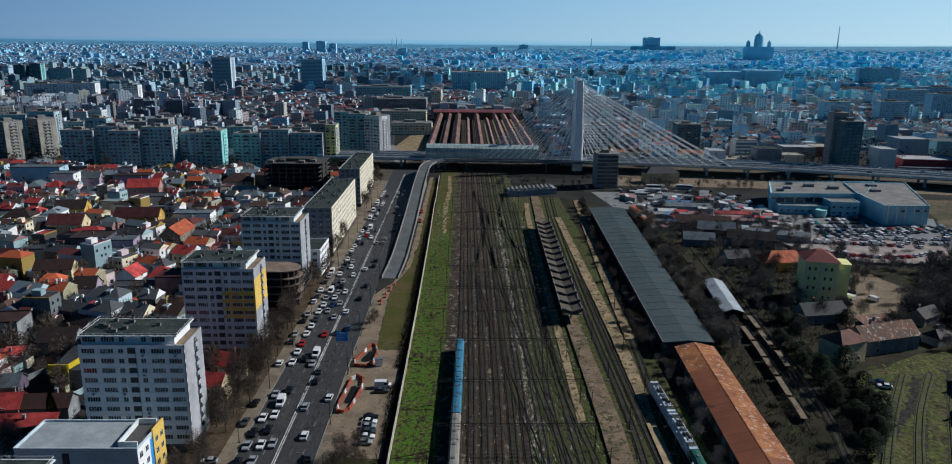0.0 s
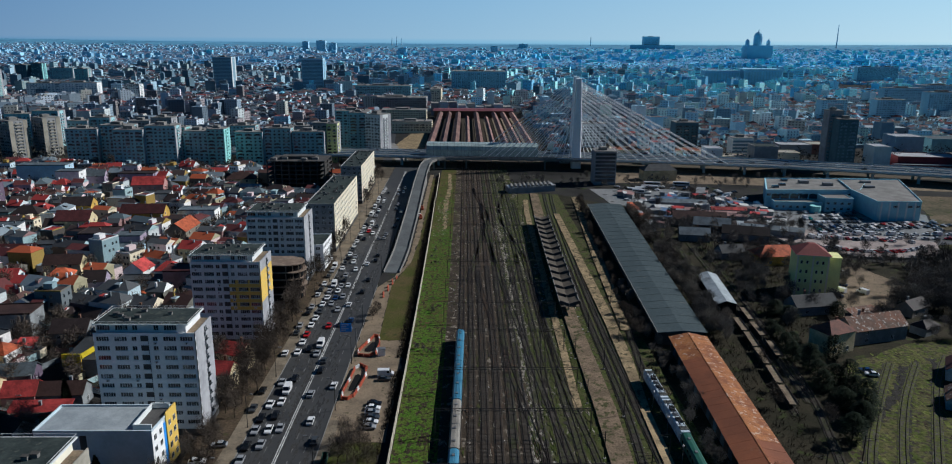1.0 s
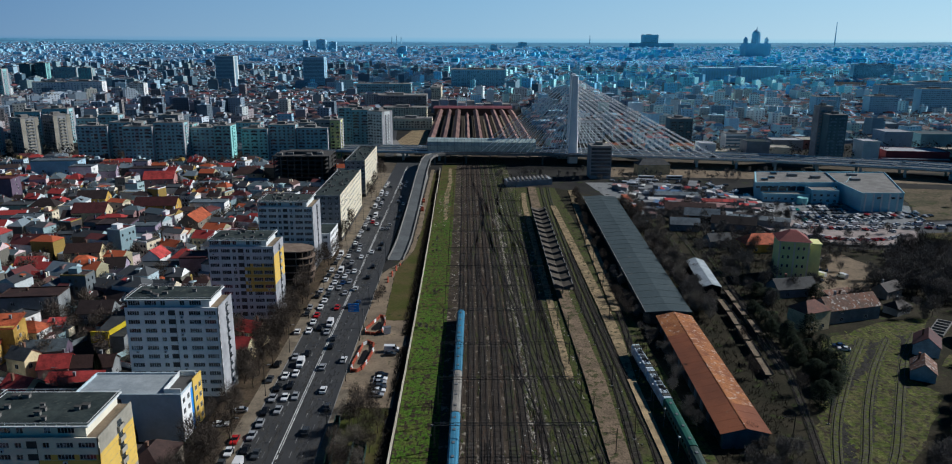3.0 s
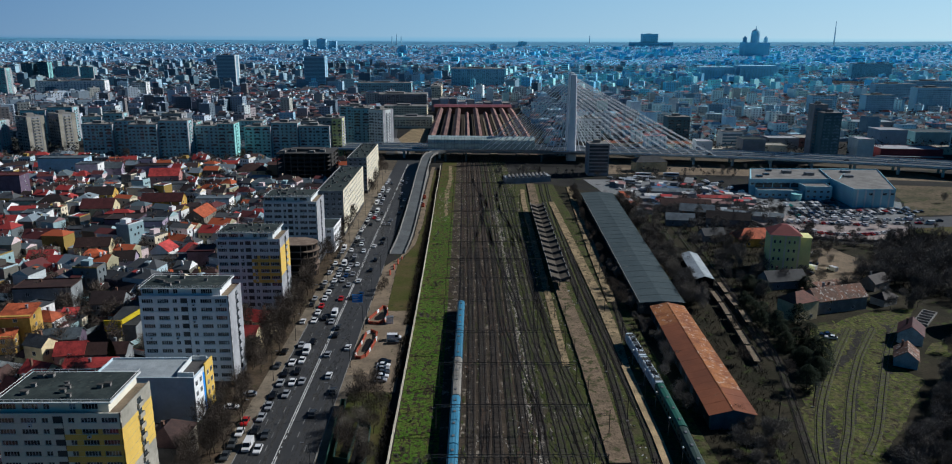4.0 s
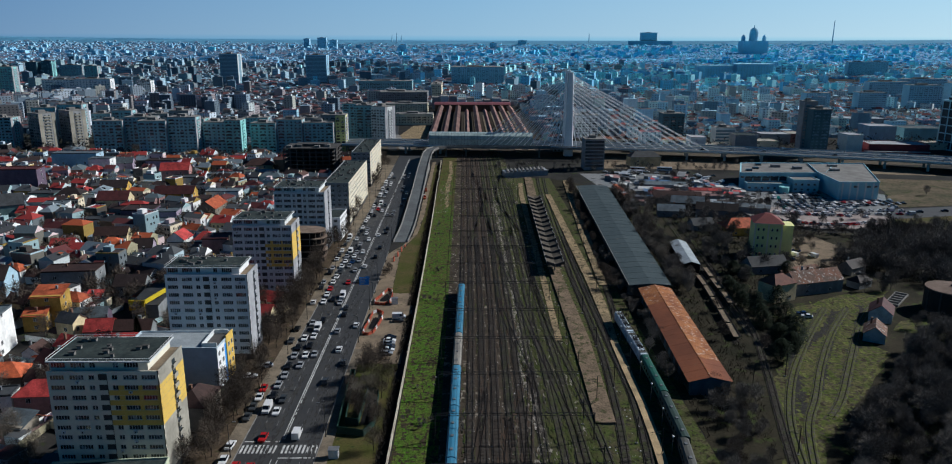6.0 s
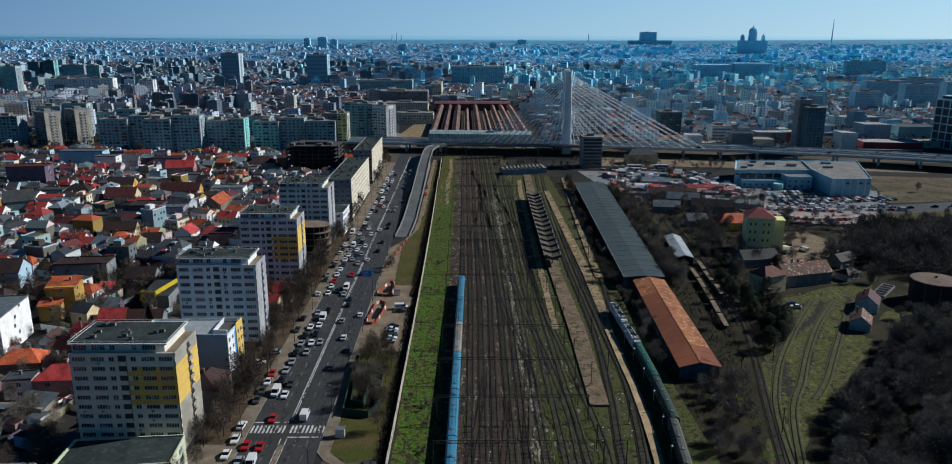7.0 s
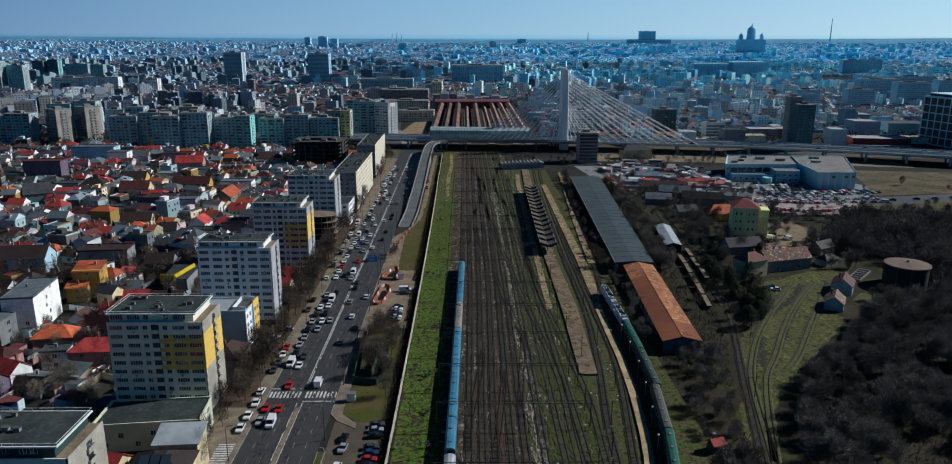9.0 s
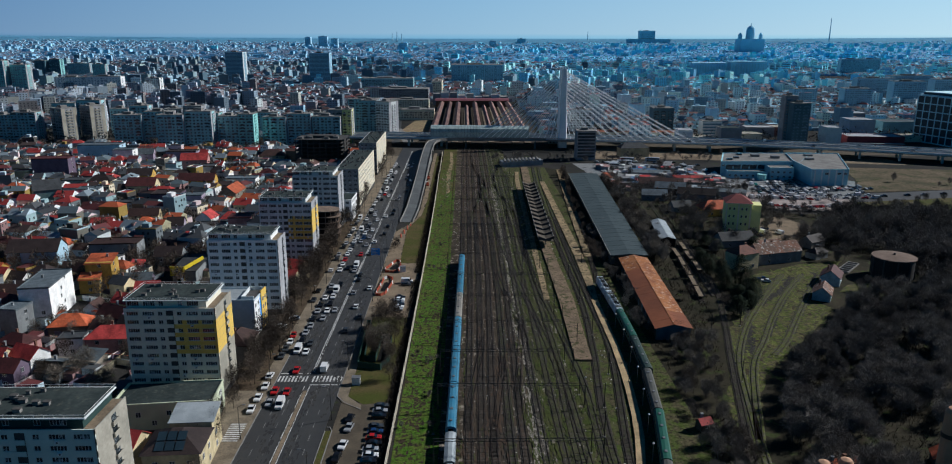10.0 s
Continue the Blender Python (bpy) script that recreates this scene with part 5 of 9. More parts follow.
def ramp():
    """A concrete ramp that climbs from the boulevard and swings on to the overpass."""
    b = thing("ramp", "pale concrete access ramp with parapets", "ramp")
    pts = [(-35.0, 318, 0.05), (-34.0, 336, 0.45), (-33.3, 353, 1.2), (-33.1, 384, 2.4), (-33.0, 420, 3.7), (-33.2, 461, 5.1), (-33.4, 506, 7.0), (-33.2, 541, 8.2), (-32.8, 572, 8.7), (-31, 590, 8.8), (-27, 600, 8.9), (-18, 605, 8.9), (0, 606.5, 8.9), (66, 603, 8.9), (110, 597, 8.8)]
    g = Geo()
    g.sweep([(-3.9, -1.0), (3.9, -1.0), (3.9, 0), (-3.9, 0)], pts, closed=True)
    part("deck", g, M["concrete"], b)
    g = Geo()
    g.sweep([(-3.3, 0.0), (-3.3, 0.03), (3.3, 0.03), (3.3, 0.0)], pts)
    part("roadway", g, M["asphalt_pale"], b)
    for o in (-3.75, 3.75):
        g = Geo()
        g.sweep([(o - .18, -0.4), (o + .18, -0.4), (o + .15, 0.95), (o - .15, 0.95)], pts, closed=True)
        part("parapet", g, M["concrete"], b)
    for s in (-1, 1):
        g = Geo()
        for a, c in zip(pts[:8], pts[1:8]):
            g.face([(a[0] + s * 3.4, a[1], 0), (c[0] + s * 3.4, c[1], 0), (c[0] + s * 3.4, c[1], c[2] - .5), (a[0] + s * 3.4, a[1], a[2] - .5)])
        part("side_wall", g, M["concrete"], b)
    for x, y, z in pts[7:]:
        p = Geo()
        p.tube((x, y, 0), (x, y, z - .9), .8, n=10)
        part("pier", p, M["concrete"], b)


ramp()


# ---- station with platform roofs ----
def station():
    for i in range(9):
        x = -35 + i * 12.2
        b = thing("platform_roof", "long rusty pink platform roof of the station", "platform roof", (x, 658, 0), group="station platform roofs")
        g = Geo()
        L2 = 365 - (60 if i in (3, 5) else 0)
        y0 = (0, 0, 12, 8, 30, 14, 24, 0, 10)[i]
        hw = (3.6, 3.2, 3.6, 2.4, 3.4, 2.6, 3.4, 3.6, 3.8)[i]
        g.solid([(-hw - .1, y0, 7.0), (hw + .1, y0, 7.0), (hw + .1, L2, 7.0), (-hw - .1, L2, 7.0)], [(-hw, y0, 7.3), (hw, y0, 7.3), (hw, L2, 7.3), (-hw, L2, 7.3)])
        g.solid([(-hw, y0, 7.3), (hw, y0, 7.3), (hw, L2, 7.3), (-hw, L2, 7.3)], [(-.1, y0, 9.6), (.1, y0, 9.6), (.1, L2, 9.6), (-.1, L2, 9.6)])
        part("roof", g, M["pinkroof"], b)
        g = Geo()
        g.box(-3.2, 3.2, y0 - 30, L2, 0, 0.8)
        part("platform", g, M["pavement"], b)
        for k in range(9):
            c = Geo()
            y = y0 + 3 + k * (L2 - y0 - 6) / 8
            c.tube((0, y, .8), (0, y, 7.1), .2, n=6)
            part("column", c, M["steel_dark"], b)
    sheet("railway_bed", rect(-42, 78, 640.2, 1030), 0.03, M["ballast_dark"], "dark oily ballast between station platforms", "ballast")
    RM_HALL = mat("hall_roof", (0.30, 0.10, 0.12), (0.24, 0.08, 0.10), .05, .85)
    b = thing("station_hall", "station concourse with dark red cross roof", "station building", (-44, 1022, 0))
    g = Geo()
    g.box(0, 108, 0, 16, 0, 10)
    part("wall", g, M["brick"], b)
    g = Geo()
    g.solid([(-2, -2, 10), (110, -2, 10), (110, 18, 10), (-2, 18, 10)], [(-1, 3, 12.6), (109, 3, 12.6), (109, 13, 12.6), (-1, 13, 12.6)])
    part("roof", g, RM_HALL, b)
    rng = random.Random(5)
    for i in range(9):
        low_building("station_building", "grey flat-roofed station building", rect(-50 + i * 13, -39 + i * 13, 1050 + rng.uniform(0, 14), 1085), rng.uniform(11, 19), M["offwhite" if i % 2 else "greyrender"], M["concrete"], floors=0)
    for x0, x1, y0, y1, h, m in ((-86, -40, 850, 872, 13, "cream"), (-110, -52, 960, 985, 16, "cream"), (-60, -42, 1250, 1330, 24, "cream"), (-150, -60, 1120, 1160, 20, "greyrender"), (-200, -100, 1350, 1380, 24, "bluegrey")):
        simple_block(x0, x1, y0, y1, h, M[m], "old city building near the station", M[m], group="", name="building", category="building")


station()
sheet("station_square", [(-78, 690), (-40, 690), (-44, 860), (-62, 860)], 0.04, M["sand"], "pale paved square beside the station", "square")
sheet("side_street", [(-74, 640), (-66, 640), (-92, 1000), (-99, 1000)], 0.05, M["asphalt"], "asphalt street beside the station", "road")
sheet("tram_ramp", [(-62, 640), (-50, 640), (-74, 760), (-82, 760)], 0.06, M["concrete"], "pale concrete tram ramp", "ramp")

# ---- the far city ----
CITY_WALLS = [(0.74, 0.73, 0.72), (0.62, 0.55, 0.44), (0.36, 0.41, 0.45), (0.70, 0.69, 0.68), (0.50, 0.39, 0.36), (0.24, 0.28, 0.31), (0.44, 0.47, 0.48), (0.66, 0.63, 0.56), (0.30, 0.35, 0.38), (0.19, 0.22, 0.25), (0.52, 0.54, 0.55), (0.40, 0.33, 0.29)]
CITY_ROOFS = [(0.19, 0.065, 0.065), (0.10, 0.11, 0.12), (0.37, 0.085, 0.075), (0.13, 0.085, 0.075), (0.22, 0.245, 0.265), (0.085, 0.095, 0.105), (0.27, 0.11, 0.095), (0.42, 0.46, 0.50), (0.12, 0.13, 0.14), (0.20, 0.105, 0.09)]


def hazed_paints(name, colours, tint, even=0.0, lift=1.0):
    """Common paints of one city part, with haze put in by tint, even and lift."""
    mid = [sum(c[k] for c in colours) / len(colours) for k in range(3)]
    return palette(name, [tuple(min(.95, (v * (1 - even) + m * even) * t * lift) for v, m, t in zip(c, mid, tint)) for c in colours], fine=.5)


# haze tints of the near, middle and outer city, west and east
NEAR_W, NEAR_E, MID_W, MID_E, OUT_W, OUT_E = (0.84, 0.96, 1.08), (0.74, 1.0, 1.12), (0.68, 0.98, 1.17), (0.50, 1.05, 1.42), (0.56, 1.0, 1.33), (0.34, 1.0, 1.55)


def far_city():
    """Thousands of roofs out to the horizon, joined by stretch."""
    rng = random.Random(11)
    for label, ya, yb, cell, west_haze, east_haze, even in (("near", 640, 1350, 13.5, NEAR_W, NEAR_E, .0), ("mid", 1350, 2700, 15.5, MID_W, MID_E, .12), ("outer", 2700, 4960, 20, OUT_W, OUT_E, .62)):
        west, east = Geo(), Geo()
        y = ya
        while y < yb:
            half = 0.70 * (y + 110) + 60
            x = -half
            while x < half:
                cx, cy = x + rng.uniform(-.28, .28) * cell, y + rng.uniform(-.28, .28) * cell
                x += cell
                if -112 < cx < 86 and cy < 1110 or rng.random() < 0.13:
                    continue
                if cy < 760 and (-640 < cx < -70 or 100 < cx < 160) or cy < 735 and cx > 205 or 825 < cy < 880 and 445 < cx < 525:
                    continue
                if noise.noise(Vector((cx * .0016, cy * .0016, 3.0))) > 0.62 or rng.random() < (cy - 3700) / 800:
                    continue
                turn = noise.noise(Vector((round(cx / 150) * .37, round(cy / 150) * .37, 1.0)))
                a = turn * 1.1 + rng.uniform(-.08, .08) + (1.571 if rng.random() < .3 else 0)
                tall = noise.noise(Vector((cx * .0025, cy * .0025, 9.0)))
                big = rng.random() < (0.035 + 0.34 * max(0, tall)) * (1.0 if cy < 2700 else .6 if cy < 4000 else 0)
                w, d = rng.uniform(.24, .47) * cell, rng.uniform(.22, .40) * cell
                h = rng.uniform(3.5, 8.5) * (1.0 if cy < 2700 else 0.7)
                if big:
                    h = rng.uniform(11, 27) * (1 if cy < 2700 else 0.8)
                    w *= rng.uniform(1, 2.1)
                    d = rng.uniform(5, 8)
                z0 = rise(cy, cx) - 0.5
                # the east is painted paler and bluer, as its seen sides are shaded
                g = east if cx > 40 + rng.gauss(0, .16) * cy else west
                c, s = math.cos(a), math.sin(a)

                def P(u, v, z):
                    return (cx + c * u - s * v, cy + s * u + c * v, z)

                def body(w, d, h, ox=0.0, oy=0.0):
                    ring = [(ox - w, oy - d), (ox + w, oy - d), (ox + w, oy + d), (ox - w, oy + d)]
                    g.solid([P(u, v, z0) for u, v in ring], [P(u, v, z0 + h) for u, v in ring], 0, caps=False)
                    return ring

                def lid(ring, h, rh, hip):
                    (u0, v0), (u1, v1) = ring[0], ring[2]
                    vm = (v0 + v1) / 2
                    n0 = len(g.v)
                    g.v.extend([P(u0 - .3, v0 - .3, z0 + h), P(u1 + .3, v0 - .3, z0 + h), P(u1 + .3, v1 + .3, z0 + h), P(u0 - .3, v1 + .3, z0 + h), P(u0 + hip, vm, z0 + h + rh), P(u1 - hip, vm, z0 + h + rh)])
                    g.f += [(n0, n0 + 1, n0 + 5, n0 + 4), (n0 + 2, n0 + 3, n0 + 4, n0 + 5), (n0 + 1, n0 + 2, n0 + 5), (n0 + 3, n0, n0 + 4)]
                    g.s += [1, 1, 1, 1] if hip else [1, 1, 0, 0]
                ring = body(w, d, h)
                if big or rng.random() < .22:
                    g.face([P(u, v, z0 + h) for u, v in ring], 1)
                    if big:
                        g.face([P(u, v, z0 + h + 2.2) for u, v in body(w * .25, d * .4, h + 2.2, w * rng.uniform(-.4, .4))], 1)
                else:
                    lid(ring, h, rng.uniform(1.4, 3.0), rng.choice((0, 0, d * .8)))
                    if rng.random() < .45 and cy < 2400:
                        h2 = h * rng.uniform(.5, .85)
                        wing = body(w * .5, d * .7, h2, w * rng.choice((-.6, .6)), -d * 1.3)
                        if rng.random() < .5:
                            lid(wing, h2, 1.2, 0)
                        else:
                            g.face([P(u, v, z0 + h2) for u, v in wing], 1)
                if cy < 1900 and (big or cy < 1100):
                    for f in range(max(1, int(h / 3.0))):
                        zz = z0 + 1.5 + f * 3.0
                        for k in range(max(1, int(w / 1.7))):
                            u = -w + (k + .5) * 2 * w / max(1, int(w / 1.7))
                            g.face([P(u - .7, -d - .12, zz), P(u + .7, -d - .12, zz), P(u + .7, -d - .12, zz + 1.4), P(u - .7, -d - .12, zz + 1.4)], 2)
                        for v in (-d * .5, d * .5):
                            g.face([P(w + .12, v - .7, zz), P(w + .12, v + .7, zz), P(w + .12, v + .7, zz + 1.4), P(w + .12, v - .7, zz + 1.4)], 2)
                elif big and cy < 3200:
                    for f in range(int(h / 6)):
                        zz = z0 + 1.6 + f * 6
                        g.face([P(-w * .9, -d - .15, zz), P(w * .9, -d - .15, zz), P(w * .9, -d - .15, zz + 2.2), P(-w * .9, -d - .15, zz + 2.2)], 2)
            y += cell
        pane = M["glass"] if ya < 1000 else M["hazed_glass"]
        tagged(part("far_houses", west, [hazed_paints(label + "_west_walls", CITY_WALLS, west_haze, even, .98 if ya < 1000 else .86 if ya < 2000 else 1.2), hazed_paints(label + "_west_roofs", CITY_ROOFS, west_haze, even, .9 if ya < 1000 else 1.1 if ya < 2000 else 1.7), pane]), "dense city houses with red and grey roofs reaching the horizon", "houses", kind="stuff")
        tagged(part("far_houses", east, [hazed_paints(label + "_east_walls", CITY_WALLS, east_haze, even, 1.55), hazed_paints(label + "_east_roofs", CITY_ROOFS, east_haze, even, 1.1 if ya < 1000 else 1.7 if ya < 2000 else 2.8), M["hazed_glass"]]), "city houses with grey and red roofs, painted pale haze blue", "houses", kind="stuff")


far_city()


def far_trees():
    """Bare street trees and parks between the far houses, as ragged crowns of twig clumps."""
    rng = random.Random(21)
    near, out = Geo(), Geo()
    for _ in range(19000):
        y = 640 + 3000 * rng.random() ** 1.7
        x = rng.uniform(-1, 1) * (0.70 * (y + 110) + 40)
        park = noise.noise(Vector((x * .0016, y * .0016, 3.0)))
        if (-125 < x < 90 and y < 1110) or (park < 0.15 and rng.random() < 0.45):
            continue
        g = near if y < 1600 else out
        z = rise(y, x)
        r, top = rng.uniform(2.0, 5.0), rng.uniform(6, 12)
        for _k in range(10):
            a, b = rng.uniform(0, 6.28), rng.uniform(0.1, 1.0)
            p = Vector((x + math.cos(a) * r * b, y + math.sin(a) * r * b, z + top * rng.uniform(.3, 1)))
            s = rng.uniform(.7, 1.7)
            g.face([p + Vector((rng.uniform(-s, s), rng.uniform(-s, s), rng.uniform(-s, s))) for _j in range(3)])
    tagged(part("far_trees", near, mat("far_twigs", (0.075, 0.076, 0.074), (0.05, 0.058, 0.056), .01, .95, island=.3)), "bare winter trees between far houses", "trees", kind="stuff")
    # the furthest twigs are painted blue, haze put into their colour
    tagged(part("far_trees", out, mat("haze_blue_twigs", (0.09, 0.20, 0.28), (0.07, 0.16, 0.23), .01, .95, island=.3)), "bare winter trees between the furthest houses", "trees", kind="stuff")


far_trees()


def skyline():
    """A plain backdrop of clear sky over the hazy plain, behind everything."""
    m = bpy.data.materials.new("sky_backdrop")
    m.use_nodes = True
    N, L = m.node_tree.nodes, m.node_tree.links
    bs = N["Principled BSDF"]
    bs.inputs["Base Color"].default_value = (0, 0, 0, 1)
    bs.inputs["Roughness"].default_value = 1.0
    bs.inputs["Specular IOR Level"].default_value = 0.0
    geo = N.new("ShaderNodeNewGeometry")
    sep = N.new("ShaderNodeSeparateXYZ")
    L.new(geo.outputs["Position"], sep.inputs[0])

    def ramp(src, a, b, stops):
        r = N.new("ShaderNodeMapRange")
        r.inputs[1].default_value, r.inputs[2].default_value = a, b
        L.new(src, r.inputs[0])
        c = N.new("ShaderNodeValToRGB")
        while len(c.color_ramp.elements) < len(stops):
            c.color_ramp.elements.new(0.5)
        for e, (q, col) in zip(c.color_ramp.elements, stops):
            e.position, e.color = q, (*col, 1)
        L.new(r.outputs[0], c.inputs[0])
        return c.outputs[0]
    side = ramp(sep.outputs[0], -3300, 3300, [(0.0, SKY_LEFT), (0.5, SKY_MID), (1.0, SKY_RIGHT)])
    haze = ramp(sep.outputs[2], 76, 470, [(0.0, (0.42, 0.62, 0.78)), (0.03, (0.70, 0.90, 0.97)), (0.10, (1.0, 1.0, 1.0)), (1.0, (0.80, 0.90, 1.0))])
    mul = N.new("ShaderNodeMix")
    mul.data_type, mul.blend_type = 'RGBA', 'MULTIPLY'
    mul.inputs[0].default_value = 1.0
    L.new(side, mul.inputs[6]), L.new(haze, mul.inputs[7])
    L.new(mul.outputs[2], bs.inputs["Emission Color"])
    bs.inputs["Emission Strength"].default_value = 1.0
    g = Geo()
    n = 40
    for i in range(n):
        x0, x1 = -4400 + 8800 * i / n, -4400 + 8800 * (i + 1) / n
        g.face([(x0, 4800, 30), (x1, 4800, 30), (x1, 5080, 560), (x0, 5080, 560)])
    tagged(part("backdrop", g, m), "pale blue winter sky over the hazy horizon", "backdrop", kind="structure")


SKY_LEFT, SKY_MID, SKY_RIGHT = (0.172, 0.257, 0.362), (0.325, 0.455, 0.53), (0.55, 0.67, 0.67)
skyline()

# ---- the quarter of small houses ----
WALLS = {"white": (0.80, 0.80, 0.78), "cream": (0.64, 0.54, 0.33), "ochre": (0.58, 0.37, 0.09), "pink": (0.52, 0.29, 0.27), "grey": (0.32, 0.34, 0.35), "mauve": (0.22, 0.17, 0.24), "beige": (0.36, 0.32, 0.26), "brown": (0.19, 0.155, 0.13)}
ROOFS = {"red": (0.40, 0.05, 0.045), "orange": (0.45, 0.105, 0.04), "brown": (0.088, 0.06, 0.056), "grey": (0.125, 0.135, 0.145), "tin": (0.27, 0.33, 0.37), "maroon": (0.18, 0.05, 0.05), "rust": (0.15, 0.08, 0.066)}
WM = {k: mat("house_wall_" + k, c, tuple(v * .8 for v in c), 0.25, 0.9, fine=0.9, grain=0.15, rnd=0.15) for k, c in WALLS.items()}
RM = {k: mat("house_roof_" + k, c, tuple(v * .65 for v in c), 0.35, 0.75, fine=2.2, grain=0.35, rnd=0.3, bump=0.03) for k, c in ((k, tuple(v * (1.25 if k in ("red", "orange") else .72) for v in c)) for k, c in ROOFS.items())}


def house(w, d, h, kind, wall, roof, label, rng, name="house", wing=False, windows=4):
    """A small town house: plastered walls, pitched or flat roof with eaves, chimney, windows, door."""
    b = thing(name, label, "house")
    g = Geo()
    hw, hd = w / 2, d / 2
    if kind == "gable":
        rh = d * .38
        g.v += [(-hw, -hd, 0), (hw, -hd, 0), (hw, hd, 0), (-hw, hd, 0), (-hw, -hd, h), (hw, -hd, h), (hw, hd, h), (-hw, hd, h), (-hw, 0, h + rh), (hw, 0, h + rh)]
        g.f += [(0, 1, 5, 4), (2, 3, 7, 6), (1, 2, 6, 9, 5), (3, 0, 4, 8, 7), (3, 2, 1, 0)]
        g.s += [0] * 5
    else:
        g.box(-hw, hw, -hd, hd, 0, h)
    if wing:
        g.box(hw - 4.2, hw + 2.4, -hd - 3.2, -hd + 1, 0, h * .72)
    part("wall", g, WM[wall], b)
    g = Geo()
    e, t = .4, .18
    if kind == "gable":
        rh2 = rh * (hd + e) / hd
        for s in (-1, 1):
            y1 = s * (hd + e)
            lo = h + rh - rh2
            a = [(-hw - .4, y1, lo), (hw + .4, y1, lo), (hw + .4, 0, h + rh), (-hw - .4, 0, h + rh)]
            if s > 0:
                a = [a[1], a[0], a[3], a[2]]
            g.solid([(x, y, z) for x, y, z in a], [(x, y, z + t) for x, y, z in a])
        top = h + rh
    elif kind == "hip":
        rh = min(w, d) * .36
        lo = [(-hw - e, -hd - e, h), (hw + e, -hd - e, h), (hw + e, hd + e, h), (-hw - e, hd + e, h)]
        g.solid([(x, y, z - .15) for x, y, z in lo], lo)
        r = max(hw - hd * .85, .3)
        n0 = len(g.v)
        g.v += [(x, y, z + .01) for x, y, z in lo] + [(-r, 0, h + rh), (r, 0, h + rh)]
        g.f += [(n0, n0 + 1, n0 + 5, n0 + 4), (n0 + 1, n0 + 2, n0 + 5), (n0 + 2, n0 + 3, n0 + 4, n0 + 5), (n0 + 3, n0, n0 + 4)]
        g.s += [0] * 4
        top = h + rh * .8
    elif kind == "shed":
        a = [(-hw - e, -hd - e, h - .6), (hw + e, -hd - e, h - .6), (hw + e, hd + e, h + 1.5), (-hw - e, hd + e, h + 1.5)]
        g.solid(a, [(x, y, z + t) for x, y, z in a])
        top = h + 1
    else:
        g.box(-hw - .15, hw + .15, -hd - .15, hd + .15, h, h + .25)
        for x0, x1, y0, y1 in ((-hw - .15, hw + .15, -hd - .15, -hd + .1), (-hw - .15, hw + .15, hd - .1, hd + .15), (-hw - .15, -hw + .1, -hd, hd), (hw - .1, hw + .15, -hd, hd)):
            g.box(x0, x1, y0, y1, h + .25, h + .65)
        top = h + .2
    if wing:
        wz = h * .72
        a = [(hw - 4.5, -hd - 3.6, wz - .1), (hw + 2.8, -hd - 3.6, wz - .1), (hw + 2.8, -hd - .1, wz + 1.1), (hw - 4.5, -hd - .1, wz + 1.1)]
        g.solid(a, [(x, y, z + t) for x, y, z in a])
    roof_ob = part("roof", g, RM[roof], b)
    cx, cy = rng.uniform(-.5, .5) * hw, rng.uniform(.1, .5) * hd
    g = Geo()
    g.box(cx - .35, cx + .35, cy - .3, cy + .3, h - .2, top + 1.1), g.box(cx - .45, cx + .45, cy - .4, cy + .4, top + 1.1, top + 1.25)
    part("chimney", g, M["brick"] if rng.random() < .5 else WM["grey"], roof_ob)
    fl = max(1, round(h / 3.1))
    n = 0
    for f in range(fl):
        for fx in ((-.5, .45) if w > 10.5 else (0.1,)):
            if n < windows:
                part("window", WIN[1.3], None, b, at=(fx * hw, -hd - .04, f * 3.0 + .95))
            n += 1
        o = part("window", WIN[1.3], None, b)
        o.matrix_basis = pose(hw + .04, rng.uniform(-.4, .4) * hd, f * 3.0 + .95, 0, 0, 90)
    return b


HOUSE_KINDS = [
    (9.2, 7.3, 6.3, "gable", "cream", "red", "cream house with red tile gable roof", False),
    (10.1, 6.9, 5.6, "gable", "ochre", "orange", "ochre house with orange tile gable roof", False),
    (8.4, 6.9, 4.5, "gable", "white", "brown", "white house with brown tile gable roof", True),
    (10.9, 7.3, 6.9, "hip", "pink", "maroon", "pink house with hipped maroon roof", False),
    (7.6, 7.7, 7.1, "flat", "white", "grey", "white flat-roofed town house", False),
    (10.1, 6.9, 4.1, "gable", "cream", "rust", "low cream house with rusty tin roof", False),
    (9.2, 7.3, 6.5, "gable", "white", "red", "white house with red gable roof", False),
    (8.4, 6.5, 3.9, "shed", "beige", "tin", "low beige house with pale tin roof", False),
    (10.1, 7.7, 6.0, "gable", "pink", "brown", "pink house with brown gable roof", True),
    (7.6, 6.5, 7.4, "gable", "cream", "grey", "cream house with grey tin gable roof", False),
    (8.4, 7.3, 9.5, "flat", "grey", "tin", "grey three storey flat-roofed house", False),
    (10.9, 7.7, 5.4, "gable", "mauve", "maroon", "mauve house with long maroon roof", False),
    (9.2, 7.7, 5.9, "hip", "white", "orange", "white house with hipped orange roof", False),
    (6.7, 6.0, 3.7, "gable", "white", "rust", "small white house with rusty roof", False),
    (8.4, 6.9, 5.0, "hip", "ochre", "brown", "ochre plastered house with dark roof", False),
]


WM["teal"] = mat("house_wall_teal", (0.20, 0.33, 0.34), (0.16, 0.27, 0.28), .25, .9, fine=.9, grain=.15)
WM["blue"] = mat("house_wall_blue", (0.42, 0.58, 0.68), (0.36, 0.50, 0.60), .25, .9, fine=.9, grain=.15)
WM["lilac"] = mat("house_wall_lilac", (0.45, 0.38, 0.48), (0.38, 0.31, 0.41), .25, .9, fine=.9, grain=.15)
